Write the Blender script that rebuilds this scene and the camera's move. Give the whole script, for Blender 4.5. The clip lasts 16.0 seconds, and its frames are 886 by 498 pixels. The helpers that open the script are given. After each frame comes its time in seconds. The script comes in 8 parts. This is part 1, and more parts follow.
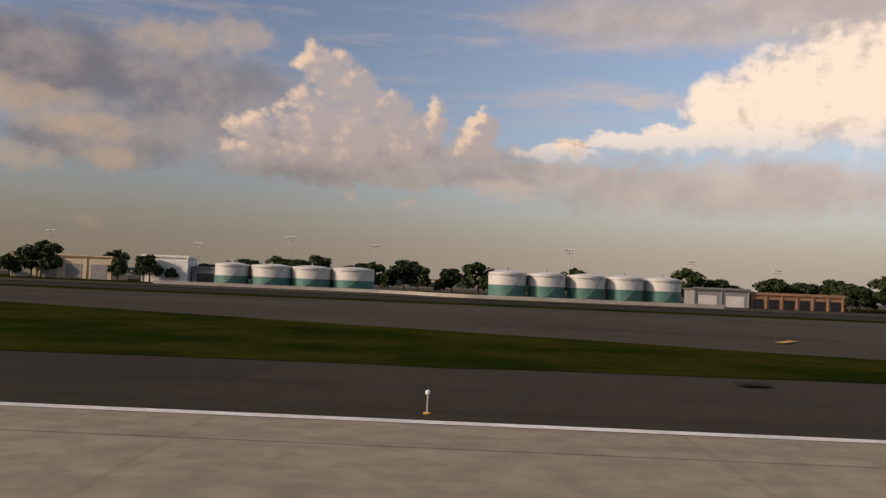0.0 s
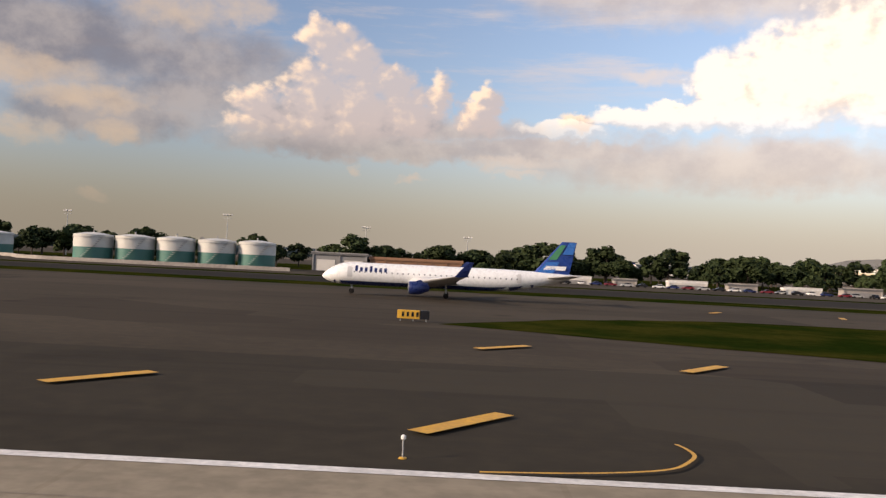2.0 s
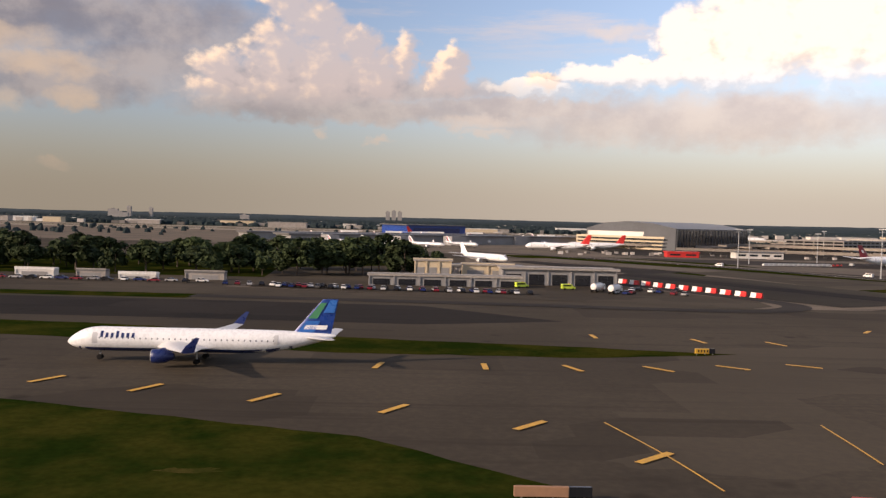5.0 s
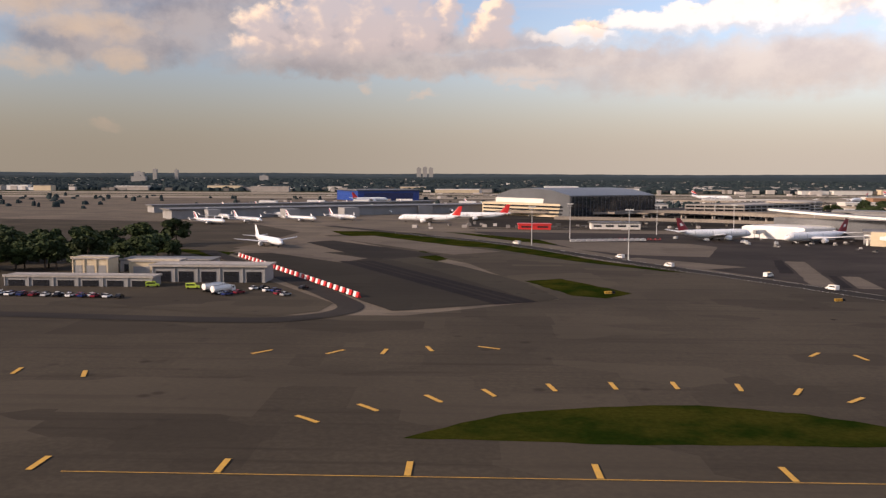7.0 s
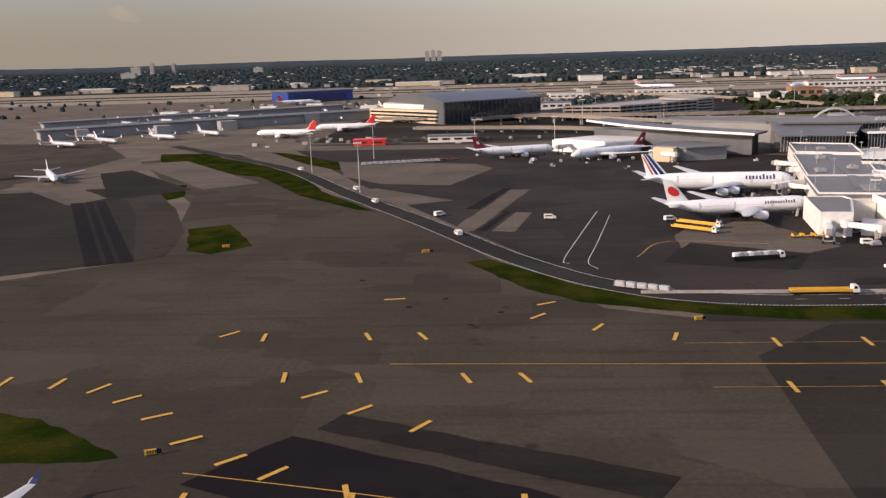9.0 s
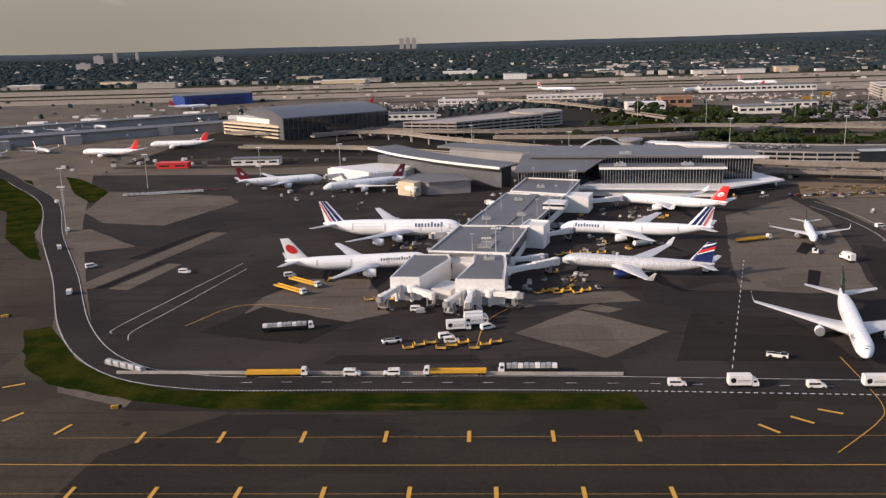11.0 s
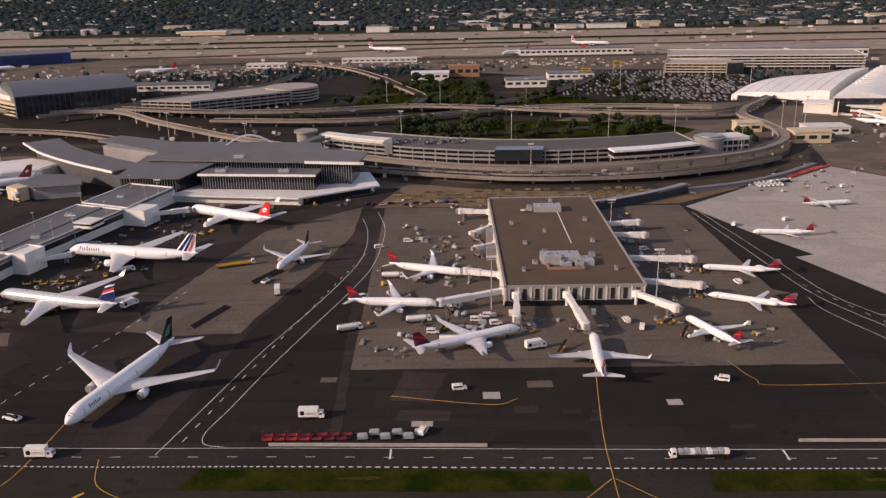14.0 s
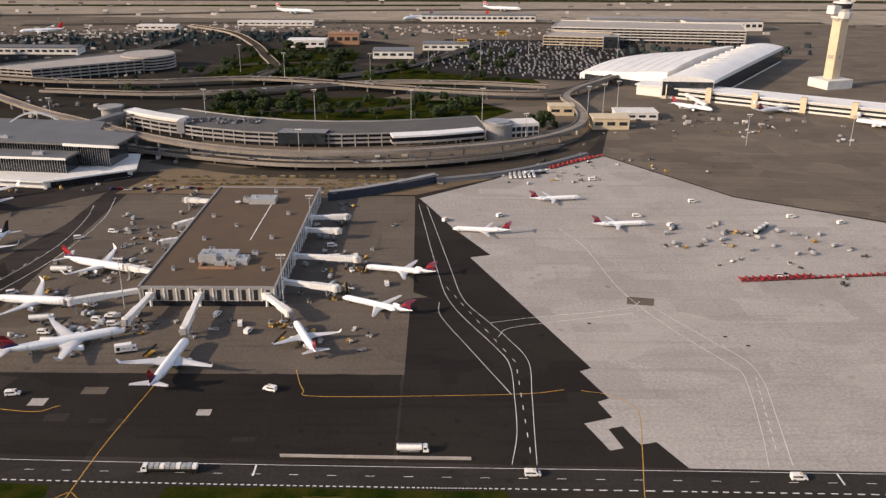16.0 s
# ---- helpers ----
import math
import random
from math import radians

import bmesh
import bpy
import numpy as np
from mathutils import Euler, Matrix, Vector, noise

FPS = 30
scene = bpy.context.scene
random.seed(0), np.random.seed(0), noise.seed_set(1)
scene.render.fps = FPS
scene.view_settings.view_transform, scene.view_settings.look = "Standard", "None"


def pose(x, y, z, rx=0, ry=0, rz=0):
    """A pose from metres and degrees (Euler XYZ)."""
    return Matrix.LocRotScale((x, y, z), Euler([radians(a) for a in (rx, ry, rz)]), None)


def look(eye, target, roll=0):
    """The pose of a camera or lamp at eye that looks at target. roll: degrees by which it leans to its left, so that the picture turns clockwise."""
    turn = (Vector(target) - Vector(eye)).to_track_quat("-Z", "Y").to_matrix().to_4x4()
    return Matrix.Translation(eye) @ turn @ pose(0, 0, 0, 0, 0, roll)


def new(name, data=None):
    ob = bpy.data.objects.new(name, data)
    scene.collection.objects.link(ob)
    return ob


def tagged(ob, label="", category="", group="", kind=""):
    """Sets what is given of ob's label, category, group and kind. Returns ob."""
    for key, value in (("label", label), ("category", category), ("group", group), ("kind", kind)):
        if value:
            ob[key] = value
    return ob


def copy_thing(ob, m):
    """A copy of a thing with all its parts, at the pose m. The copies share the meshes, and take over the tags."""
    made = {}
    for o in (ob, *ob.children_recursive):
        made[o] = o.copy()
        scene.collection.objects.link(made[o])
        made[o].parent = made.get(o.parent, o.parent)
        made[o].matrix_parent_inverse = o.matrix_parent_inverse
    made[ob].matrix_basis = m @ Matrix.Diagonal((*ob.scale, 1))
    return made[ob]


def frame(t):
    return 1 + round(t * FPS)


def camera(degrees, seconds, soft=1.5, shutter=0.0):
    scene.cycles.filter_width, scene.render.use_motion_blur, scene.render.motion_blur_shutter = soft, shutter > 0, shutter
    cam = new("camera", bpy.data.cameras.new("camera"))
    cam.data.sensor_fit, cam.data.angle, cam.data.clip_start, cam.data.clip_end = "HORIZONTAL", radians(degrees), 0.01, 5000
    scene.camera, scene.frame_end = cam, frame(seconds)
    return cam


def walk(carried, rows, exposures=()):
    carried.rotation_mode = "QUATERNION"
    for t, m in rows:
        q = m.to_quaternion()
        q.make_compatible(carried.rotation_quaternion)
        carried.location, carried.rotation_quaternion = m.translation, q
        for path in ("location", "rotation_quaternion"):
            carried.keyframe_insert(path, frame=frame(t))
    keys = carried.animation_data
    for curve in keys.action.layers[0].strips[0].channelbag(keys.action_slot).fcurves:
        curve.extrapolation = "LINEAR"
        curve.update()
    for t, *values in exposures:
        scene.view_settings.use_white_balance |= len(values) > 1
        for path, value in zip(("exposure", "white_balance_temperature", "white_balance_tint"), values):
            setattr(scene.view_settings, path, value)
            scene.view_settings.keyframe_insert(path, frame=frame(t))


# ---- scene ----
K = 0.47  # one metre of the airfield in scene units

cam = camera(54.9, 16.0, soft=1.35)
# seconds, place in metres (x along the runway, y towards the terminals), then yaw, pitch and roll
PATH = [
    (0.0, 7.4, 0.4, 4.6, 0.54, 2.36, 2.40),
    (0.5, 45.6, 0.5, 4.9, 0.62, 1.01, 2.94),
    (1.0, 84.0, 0.7, 5.2, 0.89, 0.56, 3.34),
    (1.5, 122.5, 0.8, 6.0, 1.00, 0.54, 2.94),
    (2.0, 161.2, 0.9, 7.0, 0.69, 0.69, 2.79),
    (2.5, 200.2, 0.8, 8.2, 0.43, 1.09, 3.24),
    (3.0, 239.5, 0.7, 10.2, -0.10, 1.53, 3.24),
    (3.5, 279.5, 0.6, 12.9, -0.83, 1.28, 2.81),
    (4.0, 319.8, 0.4, 16.3, -1.08, 0.33, 2.40),
    (4.5, 359.8, 0.2, 20.2, -1.23, -0.80, 2.20),
    (5.0, 399.8, 0.1, 24.6, -1.43, -1.85, 1.44),
    (7.5, 598.9, -0.7, 49.6, 2.81, -7.36, -0.43),
    (8.0, 637.7, -0.6, 56.0, 3.64, -10.30, -1.23),
    (10.5, 832.7, 0.5, 91.2, 3.45, -13.62, -2.15),
    (11.0, 872.3, 0.5, 98.2, 3.06, -13.83, -1.58),
    (11.5, 911.5, 0.4, 104.7, 2.97, -13.77, -1.92),
    (12.0, 950.6, 0.3, 111.3, 2.37, -13.99, -0.98),
    (12.5, 989.6, 0.3, 118.1, 2.01, -14.25, -1.11),
    (13.0, 1028.7, 0.4, 125.4, 1.46, -15.15, -1.05),
    (13.5, 1067.9, 0.4, 132.9, 0.79, -16.68, -0.94),
    (14.0, 1107.2, 0.4, 140.3, 0.45, -18.17, -1.02),
    (14.5, 1146.8, 0.3, 147.2, 0.30, -19.14, -0.90),
    (15.0, 1186.6, 0.0, 153.2, -0.05, -20.04, -0.09),
    (15.5, 1226.4, -0.6, 158.6, -0.12, -20.74, 0.00),
    (16.0, 1266.3, -1.3, 163.7, -0.06, -21.33, 0.28),
]


def heading(x, y, z, yaw, pitch, roll):
    """The camera's pose from airfield metres and degrees."""
    a, b = radians(yaw), radians(pitch)
    way = Vector((-math.sin(a) * math.cos(b), math.cos(a) * math.cos(b), math.sin(b)))
    eye = Vector((x, y, z)) * K
    return look(eye, eye + way, roll)


walk(cam, [(row[0], heading(*row[1:])) for row in PATH],
     [(0.0, -0.62, 7250, 16), (0.5, -0.22, 7100, 13), (1.0, -0.1, 7050, 13), (5.0, -0.08, 7100, 16), (7.5, -0.02, 6900, 17), (8.0, 0.02, 6850, 17), (10.5, -0.02, 6500, 14), (12.0, -0.16, 6500, 13), (13.0, -0.27, 6750, 17),
      (14.0, -0.33, 7050, 22), (14.5, -0.29, 7050, 17), (15.0, -0.22, 7050, 17), (15.5, -0.08, 7000, 13), (16.0, 0.08, 6900, 11)])

# ---- sky and sun ----
SUN_FROM = Vector((-0.92, -0.39, 0.0)).normalized()
SUN_UP = radians(22)


class Graph:
    """Short forms for shader nodes."""

    def __init__(self, tree):
        self.tree = tree

    def node(self, kind, values=None):
        n = self.tree.nodes.new(kind)
        for key, value in (values or {}).items():
            if isinstance(value, bpy.types.NodeSocket):
                self.tree.links.new(value, n.inputs[key])
            else:
                n.inputs[key].default_value = value
        return n

    def math(self, op, a, b=0.0, clamp=False):
        n = self.node("ShaderNodeMath", {0: a, 1: b})
        n.operation, n.use_clamp = op, clamp
        return n.outputs[0]

    def mix(self, fac, a, b, blend="MIX"):
        n = self.node("ShaderNodeMix", {0: fac, 6: a, 7: b})
        n.data_type, n.blend_type = "RGBA", blend
        return n.outputs[2]

    def smooth(self, value, low, high, out_low=0.0, out_high=1.0):
        n = self.node("ShaderNodeMapRange", {0: value, 1: low, 2: high, 3: out_low, 4: out_high})
        n.interpolation_type = "SMOOTHSTEP"
        return n.outputs[0]

    def noise(self, vector, scale, detail=5.0, rough=0.55):
        return self.node("ShaderNodeTexNoise", {"Vector": vector, "Scale": scale, "Detail": detail, "Roughness": rough}).outputs["Fac"]


def make_world():
    """An evening sky of heaped clouds over a haze; places are (side, up, half width, half height) in radians."""
    world = bpy.data.worlds.new("sky")
    scene.world = world
    world.use_nodes = True
    world.node_tree.nodes.clear()
    g = Graph(world.node_tree)
    way = g.node("ShaderNodeTexCoord").outputs["Generated"]
    air = g.node("ShaderNodeTexSky")
    air.sky_type, air.sun_disc = "NISHITA", False
    air.sun_elevation, air.sun_rotation = SUN_UP, math.atan2(SUN_FROM.x, SUN_FROM.y)
    air.altitude, air.air_density, air.dust_density, air.ozone_density = 10.0, 1.0, 2.2, 1.5
    sky = air.outputs[0]
    x, y, z = g.node("ShaderNodeSeparateXYZ", {0: way}).outputs
    side = g.math("ARCTAN2", x, y)
    up = g.math("ARCSINE", z)

    def tone(*rgb):
        out_ = g.node("ShaderNodeRGB").outputs[0]
        out_.default_value = (*rgb, 1)
        return out_

    def spot(dx, dy):
        """The place in the sky, moved a little, with the noises that belong to it."""
        s, u = (g.math("ADD", side, dx), g.math("ADD", up, dy)) if dx or dy else (side, up)
        at_ = g.node("ShaderNodeCombineXYZ", {0: s, 1: g.math("MULTIPLY", u, 1.25), 2: 0.37}).outputs[0]
        warp = g.node("ShaderNodeTexNoise", {"Vector": at_, "Scale": 34.0, "Detail": 5.0, "Roughness": 0.55}).outputs["Color"]
        bx, by, _ = g.node("ShaderNodeSeparateXYZ", {0: warp}).outputs
        s2 = g.math("ADD", s, g.math("MULTIPLY", g.math("SUBTRACT", bx, 0.5), 0.045))
        u2 = g.math("ADD", u, g.math("MULTIPLY", g.math("SUBTRACT", by, 0.5), 0.036))
        return s2, u2, at_

    def bank(where, cx, cy, wx, wy):
        p = g.math("DIVIDE", g.math("SUBTRACT", where[0], cx), wx)
        q = g.math("DIVIDE", g.math("SUBTRACT", where[1], cy), wy)
        return g.math("SUBTRACT", 1.0, g.math("ADD", g.math("MULTIPLY", p, p), g.math("MULTIPLY", q, q)))

    def union(where, rows_):
        out = None
        for row in rows_:
            v = g.math("MAXIMUM", bank(where, *row), -2.0)
            out = v if out is None else g.math("MAXIMUM", out, v)
        return out

    def heap(where, rows_, rough_):
        """Thickness of heaped clouds: rounded banks with billows at two sizes."""
        big = g.noise(where[2], 42.0, 2.0, 0.5)
        fine = g.noise(where[2], 95.0, 5.0, 0.6)
        bumps = g.math("ADD", g.math("MULTIPLY", g.math("SUBTRACT", big, 0.5), rough_), g.math("MULTIPLY", g.math("SUBTRACT", fine, 0.5), rough_ * 0.35))
        return g.math("ADD", union(where, rows_), bumps)

    here, sunward = spot(0, 0), spot(-0.011, 0.007)
    flat_ = here[2]
    wide = g.noise(flat_, 5.0, 5.0, 0.55)
    soft = g.math("MULTIPLY", g.math("SUBTRACT", wide, 0.5), 2.4)
    middle = g.noise(flat_, 14.0, 5.0, 0.6)
    east = g.smooth(side, -0.45, 0.45)

    TOWERS = [(-0.157, 0.247, 0.030, 0.020), (-0.137, 0.221, 0.040, 0.030), (-0.174, 0.181, 0.033, 0.040), (-0.121, 0.175, 0.041, 0.036), (-0.082, 0.197, 0.024, 0.024), (-0.120, 0.146, 0.036, 0.023), (-0.065, 0.165, 0.040, 0.030),
              (-0.230, 0.165, 0.030, 0.020), (-0.241, 0.139, 0.034, 0.017), (-0.026, 0.182, 0.017, 0.026), (0.032, 0.186, 0.017, 0.016), (0.026, 0.167, 0.027, 0.019), (0.135, 0.164, 0.021, 0.012), (-0.185, 0.144, 0.040, 0.024)]
    BRIGHT = [(0.302, 0.206, 0.040, 0.036), (0.375, 0.213, 0.086, 0.052), (0.470, 0.222, 0.126, 0.068), (0.232, 0.170, 0.085, 0.016), (0.124, 0.156, 0.050, 0.010), (0.335, 0.176, 0.085, 0.022), (0.75, 0.25, 0.22, 0.09)]
    SOFT = [(-0.490, 0.176, 0.080, 0.017), (-0.423, 0.158, 0.062, 0.014), (-0.477, 0.115, 0.037, 0.012), (-0.386, 0.123, 0.019, 0.012), (-0.323, 0.260, 0.056, 0.017), (0.222, 0.217, 0.036, 0.010),
            (-0.119, 0.099, 0.006, 0.007), (0.060, 0.116, 0.045, 0.008), (0.071, 0.104, 0.025, 0.005), (-0.054, 0.092, 0.012, 0.005), (-0.262, 0.270, 0.046, 0.016), (-0.405, 0.050, 0.015, 0.005)]
    SHEETS = [(-0.470, 0.218, 0.172, 0.046), (-0.330, 0.205, 0.133, 0.046), (-0.365, 0.141, 0.110, 0.026), (-0.079, 0.126, 0.225, 0.015), (0.119, 0.132, 0.199, 0.014), (0.320, 0.120, 0.25, 0.030), (-0.150, 0.150, 0.130, 0.026),
              (-0.318, 0.170, 0.093, 0.040), (-0.02, 0.150, 0.12, 0.016), (0.40, 0.305, 0.32, 0.040), (-1.3, 0.25, 0.5, 0.1), (1.4, 0.2, 0.5, 0.08)]
    clear = g.mix(1.0, sky, g.mix(east, tone(0.150, 0.150, 0.166), tone(0.252, 0.242, 0.255)), "MULTIPLY")
    # thin drawn-out veils, rising to the right
    long_ = g.node("ShaderNodeMapping", {"Vector": flat_, "Rotation": (0, 0, radians(-17)), "Scale": (5.0, 30.0, 1.0)}).outputs[0]
    veil = g.smooth(g.noise(long_, 1.0, 6.0, 0.62), 0.46, 0.70, 0.0, 0.75)
    veil = g.math("MULTIPLY", veil, g.smooth(up, 0.16, 0.23))
    colour = g.mix(veil, clear, g.mix(east, tone(0.46, 0.46, 0.53), tone(0.83, 0.80, 0.86)))
    # grey sheets and the dull bases
    body = g.smooth(g.math("ADD", union(here, SHEETS), soft), -0.9, 0.9, 0.0, 0.9)
    grey = g.mix(g.smooth(middle, 0.32, 0.68), g.mix(east, tone(0.24, 0.235, 0.28), tone(0.72, 0.64, 0.63)), g.mix(east, tone(0.47, 0.43, 0.43), tone(0.92, 0.82, 0.76)))
    colour = g.mix(body, colour, grey)
    # small and distant lit puffs
    puffs = g.math("ADD", union(here, SOFT), g.math("MULTIPLY", g.math("SUBTRACT", g.noise(flat_, 40.0, 5.0, 0.6), 0.5), 2.4))
    colour = g.mix(g.smooth(puffs, -1.3, 1.6, 0.0, 0.75), colour, g.mix(east, tone(0.72, 0.57, 0.44), tone(0.95, 0.84, 0.80)))
    # heaped towers, lit from the sun's side
    thick = heap(here, TOWERS, 2.2)
    facing = g.math("SUBTRACT", thick, heap(sunward, TOWERS, 2.2))
    lit = g.smooth(facing, 0.0, 1.5)
    shade = g.mix(g.smooth(up, 0.13, 0.22), tone(0.66, 0.575, 0.57), tone(0.63, 0.585, 0.62))
    towers = g.mix(lit, shade, tone(1.12, 0.87, 0.68))
    towers = g.mix(g.smooth(facing, 0.9, 2.0), towers, tone(1.22, 0.98, 0.76))
    colour = g.mix(g.math("MULTIPLY", g.smooth(thick, -0.7, 0.6, 0.0, 0.95), g.smooth(up, 0.112, 0.155)), colour, towers)
    # the glowing bank near the sun's side of the view
    bright = heap(here, BRIGHT, 1.3)
    facing = g.math("SUBTRACT", bright, heap(sunward, BRIGHT, 1.3))
    glow = g.mix(g.smooth(g.math("ADD", bright, facing), -0.3, 0.8), tone(0.98, 0.84, 0.74), tone(1.42, 1.24, 1.06))
    colour = g.mix(g.math("MULTIPLY", g.smooth(bright, -0.5, 0.45), g.smooth(up, 0.122, 0.20)), colour, glow)
    # the low haze of a summer evening
    colour = g.mix(g.smooth(up, 0.165, 0.0, 0.0, 0.92), colour, g.mix(east, tone(0.345, 0.308, 0.25), tone(0.62, 0.56, 0.485)))
    back = g.node("ShaderNodeBackground", {"Color": colour, "Strength": 1.0})
    return g.node("ShaderNodeOutputWorld", {"Surface": back.outputs[0]})


make_world()
sun_data = bpy.data.lights.new("sun", "SUN")
sun_data.energy, sun_data.angle, sun_data.color = 5.0, radians(0.6), (1.0, 0.85, 0.71)
sun = new("sun", sun_data)
sun.matrix_world = look(SUN_FROM * 500 + Vector((0, 0, 500 * math.tan(SUN_UP))), (0, 0, 0))


# ---- materials ----
def surface(name, colour, other=None, rough=0.7, metal=0.0, coarse=0.05, grain=1.5, mixing=0.6, relief=0.15, gloss=0.5, vary=0.0, island=0.0, space="Object"):
    """A surface of two tones: wide patches and a fine grain, in airfield metres (coarse, grain: features per metre)."""
    m = bpy.data.materials.new(name)
    m.use_nodes = True
    g = Graph(m.node_tree)
    shader = m.node_tree.nodes["Principled BSDF"]
    at = g.node("ShaderNodeTexCoord").outputs[space]
    other = other or tuple(c * 0.75 for c in colour)
    wide = g.smooth(g.noise(at, coarse / K, 6.0, 0.6), 0.36, 0.64, 0.0, mixing)
    small = g.noise(at, grain / K, 3.0, 0.6)
    tone = g.mix(wide, (*colour, 1), (*other, 1))
    tone = g.mix(1.0, tone, g.node("ShaderNodeCombineColor", {i: g.smooth(small, 0.25, 0.75, *((0.97, 1.03) if "paint" in name else (0.92, 1.06) if "wall" in name else (0.8, 1.15))) for i in range(3)}).outputs[0], "MULTIPLY")
    if island:
        seed = g.node("ShaderNodeNewGeometry").outputs["Random Per Island"]
        dull = g.math("ADD", max(0.12, 1.0 - island / 2), g.math("MULTIPLY", g.math("MULTIPLY", seed, seed), island))
        tone = g.mix(1.0, tone, g.node("ShaderNodeCombineColor", {i: dull for i in range(3)}).outputs[0], "MULTIPLY")
    if vary:
        seed = g.node("ShaderNodeObjectInfo").outputs["Random"]
        dull = g.math("ADD", 1.0 - vary / 2, g.math("MULTIPLY", seed, vary))
        tone = g.mix(1.0, tone, g.node("ShaderNodeCombineColor", {i: dull for i in range(3)}).outputs[0], "MULTIPLY")
    m.node_tree.links.new(tone, shader.inputs["Base Color"])
    m.node_tree.links.new(g.smooth(small, 0.2, 0.8, max(rough - 0.08, 0.02), min(rough + 0.1, 1.0)), shader.inputs["Roughness"])
    shader.inputs["Metallic"].default_value = metal
    shader.inputs["Specular IOR Level"].default_value = gloss
    if relief:
        bump = g.node("ShaderNodeBump", {"Strength": relief, "Distance": 0.03, "Height": small})
        m.node_tree.links.new(bump.outputs[0], shader.inputs["Normal"])
    return m


def pavement_surface(name, colour, other, stain, slab=0.0):
    """Worn pavement: patches, rubber streaks along the traffic and, for concrete, slab joints."""
    m = surface(name, colour, other, rough=0.85, coarse=0.018, grain=0.8, mixing=0.75, relief=0.1, gloss=0.04)
    g = Graph(m.node_tree)
    shader = m.node_tree.nodes["Principled BSDF"]
    tone = shader.inputs["Base Color"].links[0].from_socket
    at = g.node("ShaderNodeTexCoord").outputs["Object"]
    long = g.node("ShaderNodeMapping", {"Vector": at, "Scale": (0.012 / K, 0.25 / K, 1.0)}).outputs[0]
    streak = g.smooth(g.noise(long, 1.0, 5.0, 0.65), 0.5, 0.72, 0.0, 0.5)
    tone = g.mix(streak, tone, (*stain, 1))
    blot = g.smooth(g.noise(at, 0.06 / K, 4.0, 0.7), 0.58, 0.74, 0.0, 0.45)
    tone = g.mix(blot, tone, (*stain, 1))
    # repairs in rough rectangles, oil spots and fine cracks
    mend = g.node("ShaderNodeTexVoronoi", {"Vector": g.node("ShaderNodeMapping", {"Vector": at, "Scale": (0.03 / K, 0.05 / K, 1.0)}).outputs[0], "Scale": 1.0})
    mend.distance = "CHEBYCHEV"
    pick = g.node("ShaderNodeSeparateColor", {0: mend.outputs["Color"]}).outputs[0]
    tone = g.mix(g.smooth(pick, 0.62, 0.95, 0.0, 0.35), tone, (*stain, 1))
    tone = g.mix(g.smooth(pick, 0.22, 0.02, 0.0, 0.3), tone, tuple(min(1.0, c * 1.25) for c in other) + (1,))
    spots = g.node("ShaderNodeTexVoronoi", {"Vector": at, "Scale": 0.11 / K})
    spot = g.math("MULTIPLY", g.smooth(spots.outputs["Distance"], 0.22, 0.06), g.smooth(g.noise(at, 0.02 / K, 3.0), 0.48, 0.62))
    tone = g.mix(g.math("MULTIPLY", spot, 0.5), tone, tuple(c * 0.5 for c in stain) + (1,))
    if slab:
        brick = g.node("ShaderNodeTexBrick", {"Vector": at, "Color1": (1, 1, 1, 1), "Color2": (0.95, 0.95, 0.95, 1), "Mortar": (0.90, 0.89, 0.88, 1),
                                             "Scale": 1.0, "Mortar Size": 0.12 * K, "Brick Width": slab * K, "Row Height": slab * K})
        brick.offset = 0.0
        tone = g.mix(1.0, tone, brick.outputs[0], "MULTIPLY")
    m.node_tree.links.new(tone, shader.inputs["Base Color"])
    return m


ASPHALT = pavement_surface("asphalt", (0.054, 0.044, 0.032), (0.074, 0.060, 0.043), (0.027, 0.022, 0.017))
DARK_ASPHALT = pavement_surface("dark_asphalt", (0.023, 0.0195, 0.0165), (0.030, 0.025, 0.0205), (0.013, 0.0115, 0.0105))
BLACK_ASPHALT = pavement_surface("fresh_asphalt", (0.014, 0.011, 0.012), (0.020, 0.016, 0.015), (0.010, 0.008, 0.009))
SHOULDER = pavement_surface("shoulder_asphalt", (0.040, 0.034, 0.025), (0.052, 0.044, 0.032), (0.025, 0.021, 0.017))
WORN = pavement_surface("worn_dark_asphalt", (0.029, 0.0245, 0.019), (0.039, 0.033, 0.025), (0.019, 0.016, 0.013))
APRON = pavement_surface("apron_asphalt", (0.032, 0.0265, 0.0235), (0.052, 0.0425, 0.036), (0.0165, 0.0142, 0.0138))
TAN = pavement_surface("tan_concrete", (0.142, 0.115, 0.089), (0.112, 0.091, 0.071), (0.064, 0.053, 0.043), 7.6)
PALE = pavement_surface("pale_concrete", (0.39, 0.352, 0.312), (0.335, 0.300, 0.264), (0.25, 0.222, 0.194), 7.6)
RUNWAY = pavement_surface("runway_concrete", (0.29, 0.245, 0.178), (0.245, 0.206, 0.152), (0.17, 0.143, 0.108), 15.0)
ROAD = pavement_surface("road_asphalt", (0.032, 0.028, 0.025), (0.042, 0.036, 0.031), (0.021, 0.019, 0.017))
VIADUCT = pavement_surface("viaduct_concrete", (0.27, 0.23, 0.19), (0.20, 0.17, 0.142), (0.13, 0.112, 0.096))
GRASS = surface("grass", (0.0105, 0.0195, 0.003), (0.039, 0.037, 0.007), rough=0.95, coarse=0.075, grain=0.9, mixing=0.85, relief=0.4, gloss=0.0)
